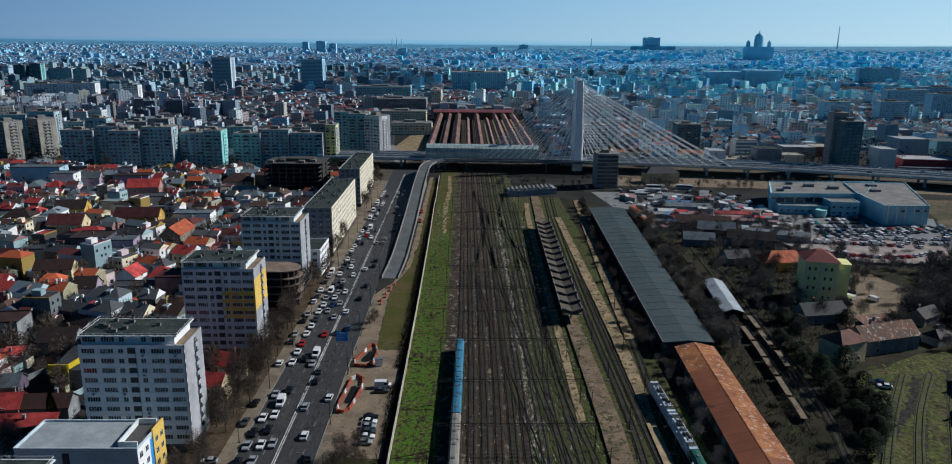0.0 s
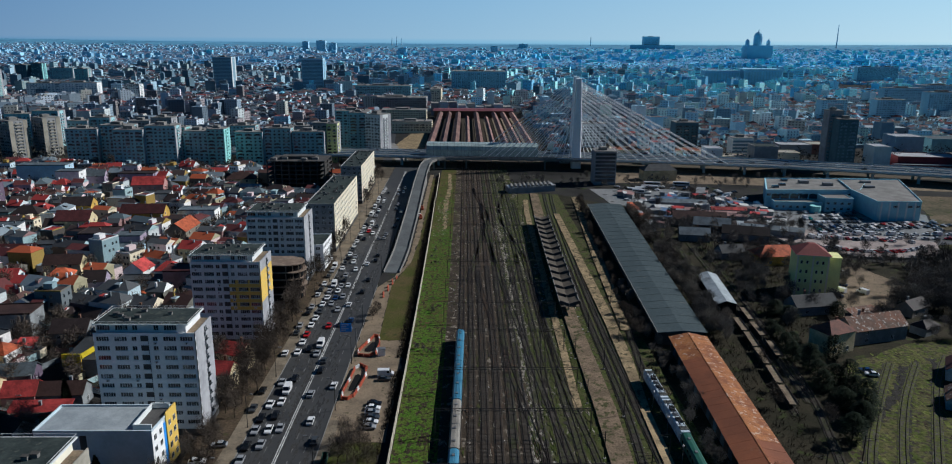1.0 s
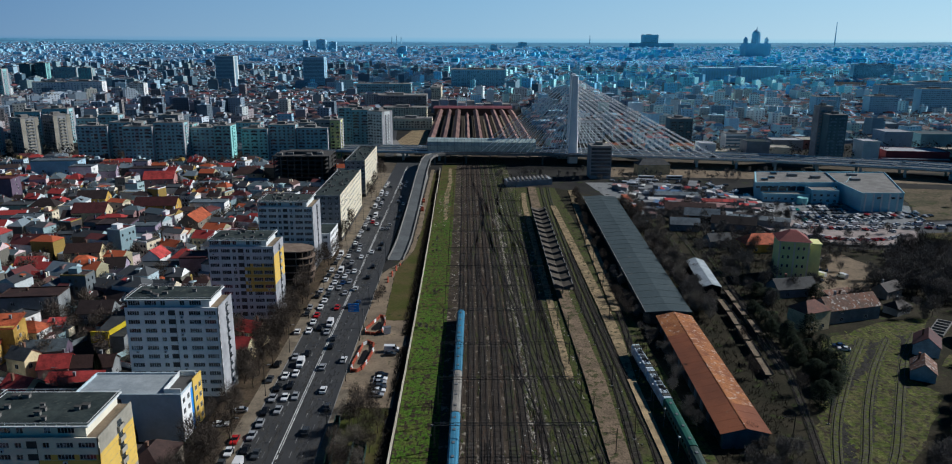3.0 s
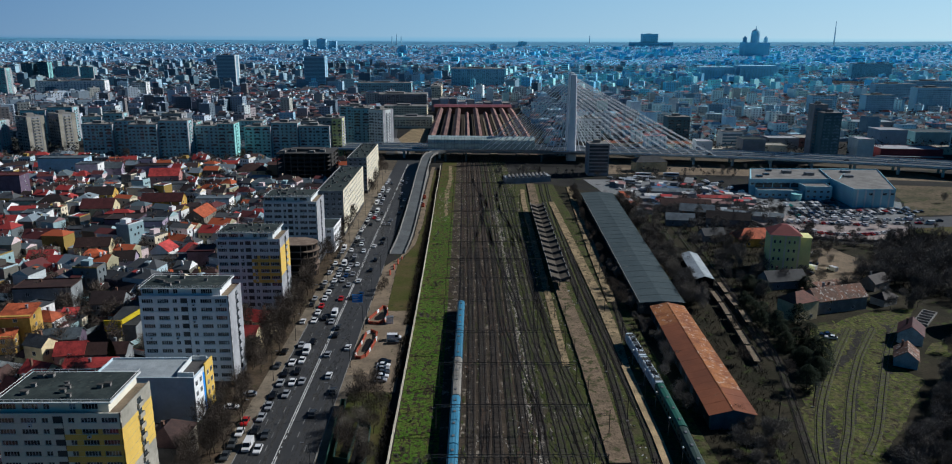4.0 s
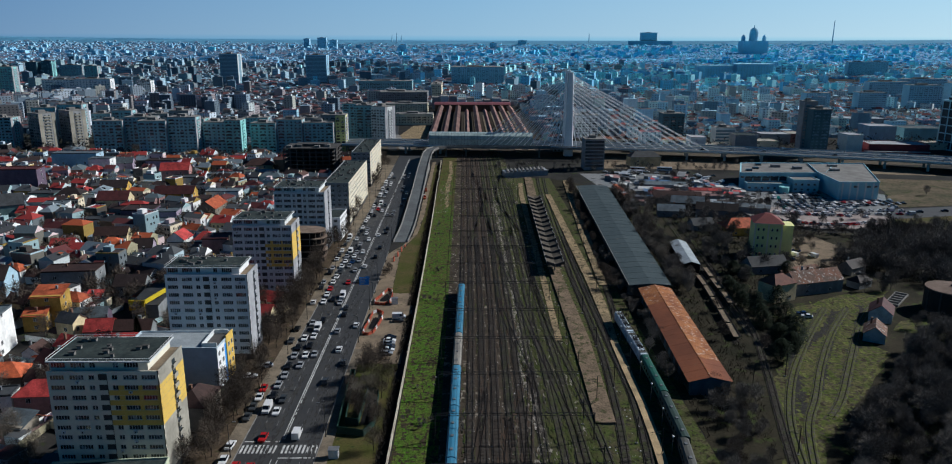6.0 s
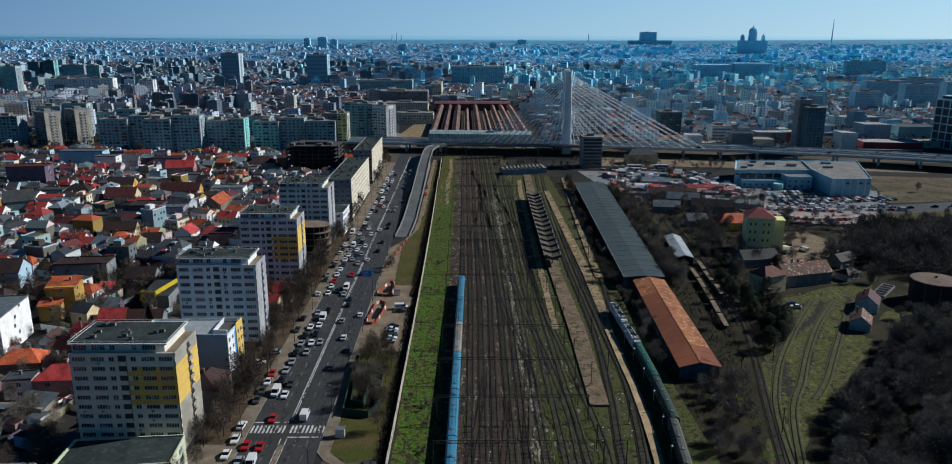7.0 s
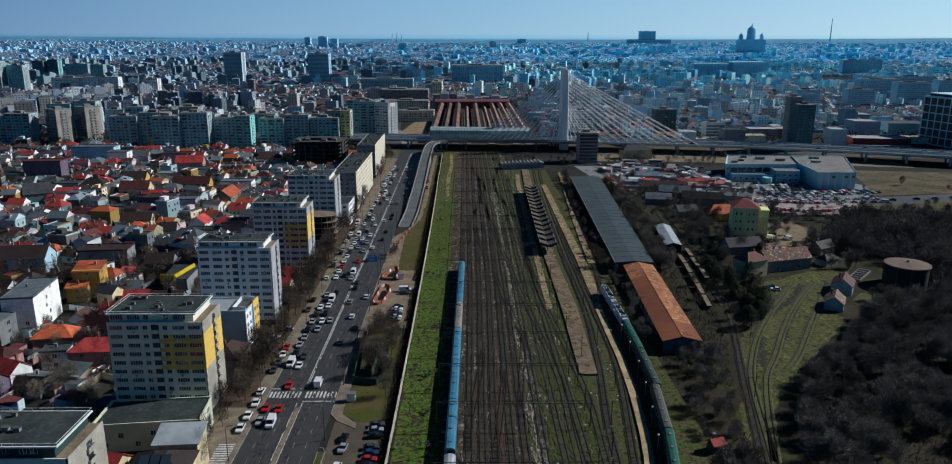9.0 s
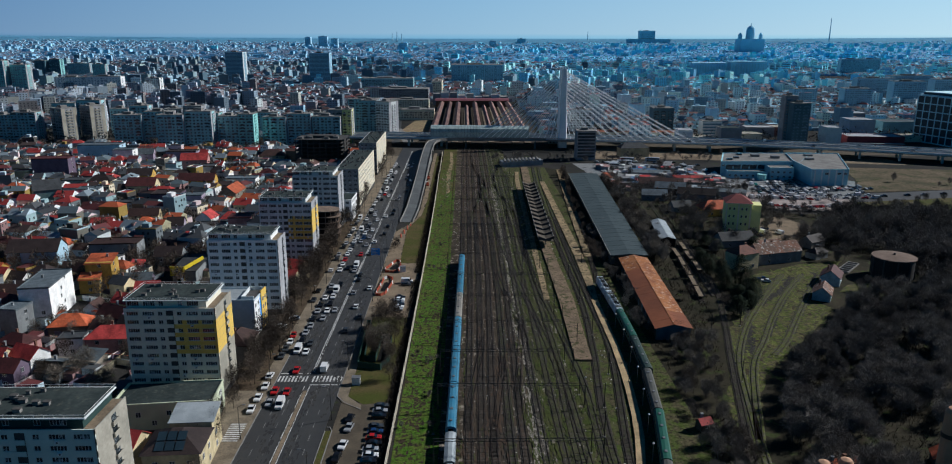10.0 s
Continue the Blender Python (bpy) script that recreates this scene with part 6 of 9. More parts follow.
RM["green"] = mat("house_roof_green", (0.06, 0.10, 0.095), (0.045, 0.075, 0.07), .35, .75, fine=2.2, grain=.3)
# width, depth, height, roof form, wall, roof, label, middle of the front, turn
NAMED = [
    (10.8, 23, 14, "flat", "white", "tin", "tall white house with a blank side wall", -161.9, 162, 8),
    (22, 12, 8.5, "gable", "blue", "brown", "pale blue house with long blank wall", -200, 229, 6),
    (8, 6, 6, "flat", "white", "grey", "small white cubic house with dark roof", -134, 134, 8),
    (10.5, 9, 12, "shed", "ochre", "orange", "narrow tall ochre house with orange roof", -156, 201, 6),
    (8, 4, 6.5, "shed", "ochre", "orange", "lower front of a house with small orange roof", -158, 196.4, 6),
    (13, 9, 4.6, "hip", "brown", "orange", "house with bright orange hipped roof", -143, 149, 8),
    (16, 9, 6, "hip", "pink", "red", "pinkish house with red tin roof", -121, 134.5, 3),
    (21.5, 11, 10, "flat", "grey", "rust", "long grey apartment house with low rusty flat roof", -166, 236, 6),
    (12, 10, 10, "flat", "lilac", "tin", "mauve house with white banner roof", -168, 344, 6),
    (17, 14, 10.5, "flat", "mauve", "brown", "blank mauve hall with flat roof", -184.5, 346, 4),
    (34, 14, 15, "flat", "blue", "tin", "long pale office house with flat roof", -308, 522, 4),
    (16, 12, 13, "flat", "white", "tin", "white stepped office house with flat roof", -282, 508, 4),
    (15, 14, 12, "gable", "teal", "grey", "pale teal house with tall blank gable", -262, 352, 30),
    (13, 11, 10, "flat", "white", "tin", "white house with open roof terrace", -240, 362, 10),
    (17, 11, 8.5, "gable", "ochre", "brown", "ochre villa with dark gable roof", -232, 420, 6),
    (18, 12, 9, "gable", "cream", "maroon", "cream house with dark roof and sunlit end", -214, 380, 4),
    (22, 11, 8, "flat", "white", "tin", "white row house with pale roof", -176, 470, 6),
    (20, 12, 10, "gable", "pink", "red", "pink house with bright red roof", -214, 478, 8),
    (24, 12, 11, "flat", "lilac", "brown", "lilac flat-roofed apartment house", -236, 512, 4),
    (20, 12, 9, "hip", "cream", "rust", "cream house with rust red hipped roof", -160, 505, 6),
    (9, 8, 5, "gable", "pink", "red", "low house with bright red roof", -130, 185, 8),
    (13, 7, 4.5, "gable", "grey", "rust", "low grey house with worn brown roof", -119, 187, 4),
    (16, 5, 3.8, "shed", "brown", "red", "row of low sheds with dark red roof", -120, 177, 4),
    (13, 7, 4.2, "gable", "mauve", "tin", "low house with pale corrugated tin roof", -141, 200, 8),
    (5.5, 5, 3.6, "shed", "white", "red", "small white outhouse with red roof", -150, 223, 6),
    (12, 9, 6.5, "gable", "grey", "brown", "grey house with dark brown gable roof", -138, 229, 4),
    (16, 11, 9, "flat", "teal", "grey", "grey green flat-roofed town house", -266, 398, 2),
    (15, 11, 9, "hip", "cream", "brown", "cream villa with dark brown hipped roof", -248, 395, 6),
    (25, 13, 18, "flat", "mauve", "maroon", "mauve apartment house with white balcony fronts", -300, 432, 6),
    (12, 9, 6.5, "flat", "blue", "grey", "bluish flat-roofed house with white end wall", -206, 340, 4),
    (11, 8, 5, "gable", "white", "red", "white house with broad red roof", -199, 293, 6),
    (10, 8, 5.5, "hip", "beige", "orange", "house with hipped orange tile roof", -176, 294, 14),
    (16, 9, 5.5, "gable", "cream", "rust", "long house with rust red roof", -184, 312, 6),
    (8, 9, 8, "gable", "lilac", "brown", "lilac house with brown gable roof", -154, 280, 10),
    (17, 8, 6.5, "flat", "blue", "grey", "pale blue flat-roofed house with white parapet", -137.5, 285, 4),
    (9, 9, 8, "gable", "white", "red", "white house with bright crimson roof", -143, 295, 82),
    (10, 9, 7, "hip", "white", "red", "house with crimson hipped roof and white gable", -131, 298, 4),
    (12, 11, 10, "flat", "pink", "maroon", "blank brown pink house wall", -122, 287, 4),
    (20, 11, 6.5, "gable", "beige", "orange", "wide tan house with pale orange gable", -153, 368, 88),
    (21, 11, 7.5, "flat", "white", "tin", "long white flat-roofed house", -158, 412, 2),
    (24, 11, 8.5, "gable", "ochre", "maroon", "long ochre house with dark red gable roof", -185, 401, 4),
    (16, 12, 10, "flat", "white", "grey", "white four storey house with flat roof", -196, 446, 10),
    (11, 9, 6, "shed", "blue", "tin", "low house with pale teal tin roof", -165, 337, 4),
    (20, 10, 8, "gable", "lilac", "tin", "bluish grey town house with pale roof", -273, 520, 8),
    (20, 9, 5, "gable", "brown", "maroon", "low row of houses with maroon roofs", -218, 331, 4),
    (10, 9, 6.5, "gable", "cream", "brown", "cream house with brown roof and bright gable", -223, 378, 6),
]


def quarter():
    rng = random.Random(4)
    protos = []
    taken = [(-136, -98, 62, 114), (-112, -68, 20, 60), (-114, -68, 80, 120), (-106, -68, 146, 188), (-99, -68, 228, 253), (-99, -64, 274, 345), (-84, -64, 346, 540), (-140, -94, 488, 524), (-129, -112, 205, 224)]
    taken += [(x - w / 2, x + w / 2, y, y + d) if a < 45 else (x - d / 2, x + d / 2, y, y + w) for w, d, h, k, wl, rf, lab, x, y, a in NAMED]
    for i, (w, d, h, k, wl, rf, lab, x, y, a) in enumerate(NAMED):
        o = house(w, d, h, k, wl, rf, lab, random.Random(90 + i), windows=6 if w > 18 else 4)
        o.matrix_basis = pose(x, y + (d if a < 45 else w) / 2, 0, 0, 0, a)
    for i, (w, d, h, k, wl, rf, lab, wing) in enumerate(HOUSE_KINDS):
        protos.append(house(w, d, h, k, wl, rf, lab, random.Random(i), wing=wing))
    y = 20.0
    placed = []
    while y < 600:
        row = rng.uniform(-5, 5)
        x = -70.0
        lim = -(0.66 * (y + 100) + 45)
        while x > lim:
            cx, cy = x - 7 + rng.uniform(-2.2, 2.2), y + row + rng.uniform(-3.5, 3.5)
            x -= rng.uniform(9.2, 12.4) if y < 250 else rng.uniform(10.0, 13.6)
            if any(a - 6 < cx < b + 5.5 and c - 5.5 < cy < d2 + 5.5 for a, b, c, d2 in taken) or (cx > -86 and rng.random() < .8) or cy > 592:
                continue
            if cy > 575 and cx > -300 or rng.random() < .05:
                continue
            ang = 14 * math.sin(cx * .012) + rng.choice((0, 90, 0, 180, 0)) + rng.uniform(-11, 11)
            placed.append((cx, cy, ang))
        y += rng.uniform(10.5, 13.5) if y < 250 else rng.uniform(10.4, 13.0)
    placed.sort(key=lambda p: p[1])
    used = set()
    for cx, cy, ang in placed[:112]:
        i = rng.choices(range(len(protos)), [4, 3, 6, 5, 4, 6, 4, 4, 6, 5, 3, 5, 3, 6, 6])[0]
        m = pose(cx, cy, 0.0, 0, 0, ang)
        if i not in used:
            protos[i].matrix_basis = m
            used.add(i)
        else:
            copy_thing(protos[i], m)
    for i, p in enumerate(protos):
        if i not in used:
            p.matrix_basis = pose(-120 - 14 * i, 66, 0)
    # the rest of the quarter, too far to walk round one by one
    g = Geo()
    for cx, cy, ang in placed[112:]:
        w, d, h, k, wl, rf, lab, wing = rng.choices(HOUSE_KINDS, [4, 3, 6, 5, 4, 6, 4, 4, 6, 5, 3, 5, 3, 6, 6])[0]
        q = 1.0 if cy < 250 else 1.1
        w, d, h = w * rng.uniform(.8, 1.3) * q, d * rng.uniform(.8, 1.15) * q, h * rng.uniform(.9, 1.3) * (1.0 if cy < 250 else 1.12)
        a = radians(ang)
        c, s = math.cos(a), math.sin(a)

        def P(u, v, z):
            return (cx + c * u - s * v, cy + s * u + c * v, z)

        def body(u0, u1, v0, v1, z0, z1, slot=0):
            ring = [(u0, v0), (u1, v0), (u1, v1), (u0, v1)]
            g.solid([P(u, v, z0) for u, v in ring], [P(u, v, z1) for u, v in ring], slot)

        def lid(u0, u1, v0, v1, z, rh, hip):
            n0, vm, e = len(g.v), (v0 + v1) / 2, .35
            g.v.extend([P(u0 - e, v0 - e, z), P(u1 + e, v0 - e, z), P(u1 + e, v1 + e, z), P(u0 - e, v1 + e, z), P(u0 + hip, vm, z + rh), P(u1 - hip, vm, z + rh)])
            g.f.extend([(n0, n0 + 1, n0 + 5, n0 + 4), (n0 + 1, n0 + 2, n0 + 5), (n0 + 2, n0 + 3, n0 + 4, n0 + 5), (n0 + 3, n0, n0 + 4)])
            g.s.extend([1] * 4 if hip else [1, 0, 1, 0])
        hw, hd = w / 2, d / 2
        body(-hw, hw, -hd, hd, 0, h)
        for f in range(max(1, int(h / 3))):
            for u in (-.7, -.25, .2, .65):
                if rng.random() < .75:
                    g.face([P(hw * u - .55, -hd - .05, f * 3 + 1), P(hw * u + .55, -hd - .05, f * 3 + 1), P(hw * u + .55, -hd - .05, f * 3 + 2.3), P(hw * u - .55, -hd - .05, f * 3 + 2.3)], 2)
            for v in (-.45, .45):
                g.face([P(hw + .05, hd * v - .5, f * 3 + 1), P(hw + .05, hd * v + .5, f * 3 + 1), P(hw + .05, hd * v + .5, f * 3 + 2.3), P(hw + .05, hd * v - .5, f * 3 + 2.3)], 2)
        if k == "flat":
            body(-hw + .3, hw - .3, -hd + .3, hd - .3, h, h + .12, 1)
            for u0, u1, v0, v1 in ((-hw, hw, -hd, -hd + .25), (-hw, hw, hd - .25, hd), (-hw, -hw + .25, -hd + .25, hd - .25), (hw - .25, hw, -hd + .25, hd - .25)):
                body(u0, u1, v0, v1, h, h + .6)
            if rng.random() < .5:
                body(-hw * .6, hw * .1, -hd * .2, hd * .7, h + .1, h + 2.3)
        else:
            rh = d * rng.uniform(.22, .40)
            lid(-hw, hw, -hd, hd, h, rh, 0 if k == "gable" else hd * .8)
            for q in range(rng.choice((1, 1, 2))):
                u0, v0 = rng.uniform(-.7, .7) * hw, rng.uniform(-.5, .6) * hd
                body(u0 - .35, u0 + .35, v0 - .3, v0 + .3, h, h + rh + rng.uniform(.4, 1.2))
            if rng.random() < .3:
                u0 = rng.uniform(-.4, .4) * hw
                body(u0 - .8, u0 + .8, -hd * .75, -hd * .1, h, h + rh * .75)
                lid(u0 - .8, u0 + .8, -hd * .75, -hd * .1, h + rh * .75, .35, 0)
        if rng.random() < .55:
            h2, side = h * rng.uniform(.45, .8), rng.choice((-1, 1))
            u0, u1 = (hw * .1, hw * .95) if side > 0 else (-hw * .95, -hw * .1)
            v0 = -hd - rng.uniform(2.0, 3.8)
            body(u0, u1, v0, -hd, 0, h2)
            if rng.random() < .6:
                lid(u0, u1, v0, -hd, h2, 1.1, 0)
            else:
                body(u0 - .2, u1 + .2, v0 - .2, -hd, h2, h2 + .15, 1)
    # wall paints dimmed and cooled, bluish shade put into them
    tagged(part("houses_beyond", g, [palette("quarter_walls", [tuple(v * q for v, q in zip(c, (.67, .73, .76))) for c in WALLS.values()] + [(0.30, 0.42, 0.46), (0.78, 0.78, 0.77), (0.70, 0.72, 0.72), (0.46, 0.58, 0.64), (0.70, 0.62, 0.46), (0.36, 0.50, 0.52), (0.62, 0.50, 0.50)]), palette("quarter_roofs", list(ROOFS.values()) + [ROOFS["brown"], ROOFS["maroon"], ROOFS["grey"], ROOFS["red"], ROOFS["tin"], ROOFS["grey"], (0.07, 0.075, 0.085), (0.16, 0.21, 0.235)]), M["glass"]]), "further small houses with red and brown roofs", "houses", kind="stuff")


quarter()


def lean_tos():
    """Sheds, garages and garden walls crammed between the houses."""
    rng = random.Random(14)
    g = Geo()
    for _ in range(800):
        y = rng.uniform(60, 590)
        x = rng.uniform(-(0.66 * (y + 100) + 40), -100)
        a = radians(rng.choice((0, 90)) + 14 * math.sin(x * .012) + rng.uniform(-10, 10))
        c, s = math.cos(a), math.sin(a)
        if rng.random() < .5:
            w, d, h = rng.uniform(5, 11), .12, rng.uniform(1.8, 2.4)
        else:
            w, d, h = rng.uniform(1.5, 3.2), rng.uniform(1.5, 3.0), rng.uniform(2.2, 3.2)
        ring = [(x + c * u - s * v, y + s * u + c * v) for u, v in ((-w, -d), (w, -d), (w, d), (-w, d))]
        g.solid([(*p, 0) for p in ring], [(*p, h) for p in ring], 0, caps=False)
        lift = rng.uniform(0, .7) if d > 1 else 0
        g.face([(*ring[0], h), (*ring[1], h), (*ring[2], h + lift), (*ring[3], h + lift)], 1)
    # yard walls are cooled likewise, their bluish shade in the paint
    tagged(part("lean_tos", g, [palette("yard_walls", [tuple(v * q for v, q in zip(c, (.74, .80, .84))) for c in WALLS.values()] + [(0.30, 0.42, 0.46), (0.78, 0.78, 0.77), (0.70, 0.72, 0.72), (0.46, 0.58, 0.64), (0.70, 0.62, 0.46), (0.36, 0.50, 0.52), (0.62, 0.50, 0.50)]), palette("yard_roofs", [ROOFS["tin"], ROOFS["rust"], ROOFS["grey"], ROOFS["brown"], ROOFS["maroon"], ROOFS["orange"]])]), "sheds and garden walls crammed between houses", "sheds", kind="stuff")


lean_tos()

# houses that stand out
def yellow_frame_house():
    b = thing("shop_house", "dark house with a bright yellow concrete frame", "house", (-122.5, 208, 0))
    g = Geo()
    g.box(-5, 5, 0, 18, 0, 6)
    part("wall", g, WM["grey"], b)
    g = Geo()
    a = [(-5.5, -.5, 6), (5.5, -.5, 6), (5.5, 18.5, 8), (-5.5, 18.5, 8)]
    g.solid(a, [(x, y, z + .25) for x, y, z in a])
    part("roof", g, RM["grey"], b)
    yellow = mat("bright_yellow", (0.75, 0.58, 0.02), rough=.6)
    g = Geo()
    g.box(-5.6, .4, -.9, -.5, 4.2, 8.2), g.box(.0, .4, -.9, -.5, 0, 4.2)
    part("fascia", g, yellow, b, "bright yellow painted fascia")
    g = Geo()
    g.beam((.4, -.7, 8.2), (5.4, 9, 10.2), .5, 1.6)
    part("frame_beam", g, yellow, b, "bright yellow sloping beam")


yellow_frame_house()


def corner_house():
    """The house with the solar panels on its tented roof."""
    b = thing("corner_house", "cream corner house with dark tented roof and solar panels", "house", (-71, 70, 0), 4)
    g = Geo()
    g.box(-8, 5.5, -10, 2, 0, 8), g.box(-5, 5.5, 2, 10, 0, 9.5)
    part("wall", g, WM["cream"], b)
    g = Geo()
    lo = [(-8.6, -10.6, 8), (6.1, -10.6, 8), (6.1, 2, 8), (-8.6, 2, 8)]
    g.solid(lo, [(-2.6, -4.3, 11), (0.2, -4.3, 11), (0.2, -2.6, 11), (-2.6, -2.6, 11)])
    part("roof", g, RM["brown"], b)
    g = Geo()
    a = [(-5.4, 2, 9.4), (6, 2, 9.4), (6, 10.4, 10.8), (-5.4, 10.4, 10.8)]
    g.solid(a, [(x, y, z + .2) for x, y, z in a])
    part("tin_roof", g, M["tin_white"], b, "pale ribbed tin roof")
    for i in range(3):
        for j in range(2):
            g = Geo()
            z0 = 8.55 + j * 1.25
            y0 = -9.5 + j * 2.6
            a = [(-5.2 + i * 2.4, y0, z0 + .12), (-3.1 + i * 2.4, y0, z0 + .12), (-3.1 + i * 2.4, y0 + 2.3, z0 + 1.22), (-5.2 + i * 2.4, y0 + 2.3, z0 + 1.22)]
            g.solid(a, [(x, y, z + .06) for x, y, z in a])
            part("solar_panel", g, M["glass_blue"], b)
    for f in range(2):
        for x in (-5, -1, 3):
            part("window", WIN[1.3], None, b, at=(x, -10.04, 1.2 + f * 3.4))
        for y in (-7, -2, 5):
            o = part("window", WIN[1.3], None, b)
            o.matrix_basis = pose(5.54, y, 1.2 + f * 3.4, 0, 0, 90)


corner_house()
tiled = house(12, 9, 7.5, "hip", "beige", "rust", "old house with weathered tile roof and bare trees", random.Random(9), windows=4)
tiled.matrix_basis = pose(-76, 131, 0, 0, 0, 86)

# ---- trains ----
def coach_meshes(length, body):
    """A railway coach: sides, rounded roof, underframe, bogies; runs along y, centred."""
    w, hl = 1.42, length / 2
    prof = [(-w, 1.1), (w, 1.1), (w, 3.1), (w * .93, 3.55), (w * .62, 3.95), (0, 4.1), (-w * .62, 3.95), (-w * .93, 3.55), (-w, 3.1)]
    g = Geo()
    g.sweep(prof[::-1], [(0, -hl, 0), (0, -hl + .3, 0), (0, hl - .3, 0), (0, hl, 0)], closed=True)
    return g


def coach(length, body, label, roof=None, name="railway_coach", roofbits=True):
    t = thing(name, label, "railway coach", group="coaches")
    hull = part("body", coach_meshes(length, body), body, t)
    hl = length / 2
    g = Geo()
    g.box(-1.2, 1.2, -hl + .4, hl - .4, .75, 1.1)
    part("underframe", g, M["steel_dark"], t)
    for s in (-1, 1):
        g = Geo()
        y = s * (hl - 3.4)
        g.box(-1.1, 1.1, y - 1.6, y + 1.6, .55, .95)
        for yy in (y - 1.2, y + 1.2):
            for x in (-.78, .62):
                g.tube((x, yy, .92), (x + .16, yy, .92), .45, n=10)
        part("bogie", g, M["steel_dark"], t)
    for s in (-1, 1):
        g = Geo()
        n = int(length / 2.4)
        for i in range(n):
            y = -hl + 2.2 + i * (length - 4.4) / max(n - 1, 1)
            g.box(s * 1.40 - .03, s * 1.40 + .05, y - .6, y + .6, 2.1, 2.95)
        tagged(part("window_strip", g, M["glass"], hull), kind="stuff")
    if roofbits:
        for i in range(4):
            g = Geo()
            y = -hl + length * (i + .5) / 4
            g.box(-.35, .35, y - .5, y + .5, 4.0, 4.25)
            part("roof_vent", g, M["steel"], hull)
    for s in (-1, 1):
        g = Geo()
        g.box(-.7, .7, s * hl - .25, s * hl + .25, 1.3, 3.4)
        part("gangway", g, M["dark"], t)
    return t


cb = coach(26.2, M["coach_blue"], "faded blue passenger coach in a parked train")
cB = coach(26.2, M["coach_beige"], "faded beige passenger coach in a parked train")
for i in range(6):
    y = 238 - 13.3 - i * 26.65
    x = -2.5 - (238 - y) * 0.0152
    m = pose(x, y, 0.42, 0, 0, -.9)
    if i == 0:
        cb.matrix_basis = m
    elif i == 2:
        cB.matrix_basis = m
    else:
        copy_thing(cb, m)


def freight(length, label, material):
    t = thing("freight_wagon", label, "freight wagon", group="freight wagons")
    hl = length / 2
    g = Geo()
    g.box(-1.4, 1.4, -hl, hl, 1.0, 3.3)
    part("body", g, material, t)
    g = Geo()
    a = [(-1.45, -hl, 3.3), (1.45, -hl, 3.3), (1.45, hl, 3.3), (-1.45, hl, 3.3)]
    g.solid(a, [(-.5, -hl, 3.75), (.5, -hl, 3.75), (.5, hl, 3.75), (-.5, hl, 3.75)])
    part("roof", g, M["tin_white"], t)
    for s in (-1, 1):
        g = Geo()
        y = s * (hl - 2.4)
        g.box(-1.1, 1.1, y - 1.3, y + 1.3, .55, 1.0)
        part("bogie", g, M["steel_dark"], t)
    return t


fw = freight(14, "covered freight wagon with pale weathered roof", M["coach_grey"])
for i in range(6):
    y = 77 - 7.6 - i * 15
    m = pose(-4.9 - i * .1, y, 0.42, 0, 0, -.4)
    if i == 0:
        fw.matrix_basis = m
    else:
        copy_thing(fw, m)


def loco():
    t = thing("electric_locomotive", "pale blue grey electric locomotive with roof equipment", "locomotive", group="locomotives")
    g = Geo()
    w, hl = 1.45, 9.5
    g.sweep([(-w, 1.0), (-w, 3.2), (-w * .8, 3.75), (w * .8, 3.75), (w, 3.2), (w, 1.0)], [(0, -hl, 0), (0, -hl + .8, 0), (0, hl - .8, 0), (0, hl, 0)], closed=True)
    part("body", g, M["loco"], t)
    g = Geo()
    g.box(-1.2, 1.2, -hl + .3, hl - .3, .5, 1.0)
    part("underframe", g, M["steel_dark"], t)
    for s in (-1, 1):
        g = Geo()
        y = s * 5.8
        for q in (-1, 1):
            g.tube((q * .7, y - 1.2, 3.8), (q * .9, y + .6, 4.6), .07, n=4), g.tube((q * .9, y + .6, 4.6), (q * .5, y - .8, 5.3), .06, n=4)
        g.tube((-.95, y - .8, 5.3), (.95, y - .8, 5.3), .08, n=4)
        part("pantograph", g, M["steel_dark"], t)
        g = Geo()
        g.box(-1.2, 1.2, s * hl - .04 * s, s * hl + .06 * s, 2.3, 3.1)
        part("windscreen", g, M["glass"], t)
    for i in range(3):
        g = Geo()
        y = -2.6 + i * 2.6
        g.box(-.8, .8, y - .8, y + .8, 3.72, 4.05), g.tube((0, y, 4.05), (0, y, 4.3), .5, n=8)
        part("roof_fan", g, M["steel"] if i % 2 else M["steel_dark"], t)
    for x in (-.55, .55):
        g = Geo()
        g.tube((x, -7.8, 4.25), (x, 7.8, 4.25), .06, n=4)
        for k in range(9):
            g.tube((x, -7.2 + k * 1.8, 3.7), (x, -7.2 + k * 1.8, 4.25), .09, n=5)
        part("busbar", g, M["steel_dark"], t)
    for s in (-1, 1):
        g = Geo()
        g.box(-1.15, 1.15, s * 7.4 - .9, s * 7.4 + .9, 3.74, 3.9)
        part("hatch", g, M["coach_grey"], t)
        g = Geo()
        g.tube((-.4 * s, s * 4.1, 3.75), (-.4 * s, s * 4.1, 4.4), .28, .2, 8), g.box(.1, .9, s * 4.1 - .5, s * 4.1 + .5, 3.74, 4.15)
        part("breaker", g, M["steel_dark"], t)
    return t


lc = loco()
gt = coach(25.5, M["coach_green"], "bright green passenger coach of a standing train", name="railway_coach")
gd = coach(25.5, M["coach_dark"], "dark green passenger coach of a standing train")
gg = coach(25.5, M["coach_grey"], "grey roofed passenger coach of a standing train")
GREV = GREEN[::-1]
used = {}


def put_on(ob, dist):
    x, y, a = along(GREV, dist)
    m = pose(x, y, 0.42, 0, 0, a + 90)
    if ob.name in used:
        return copy_thing(ob, m)
    ob.matrix_basis = m
    used[ob.name] = 1


start = 40.0
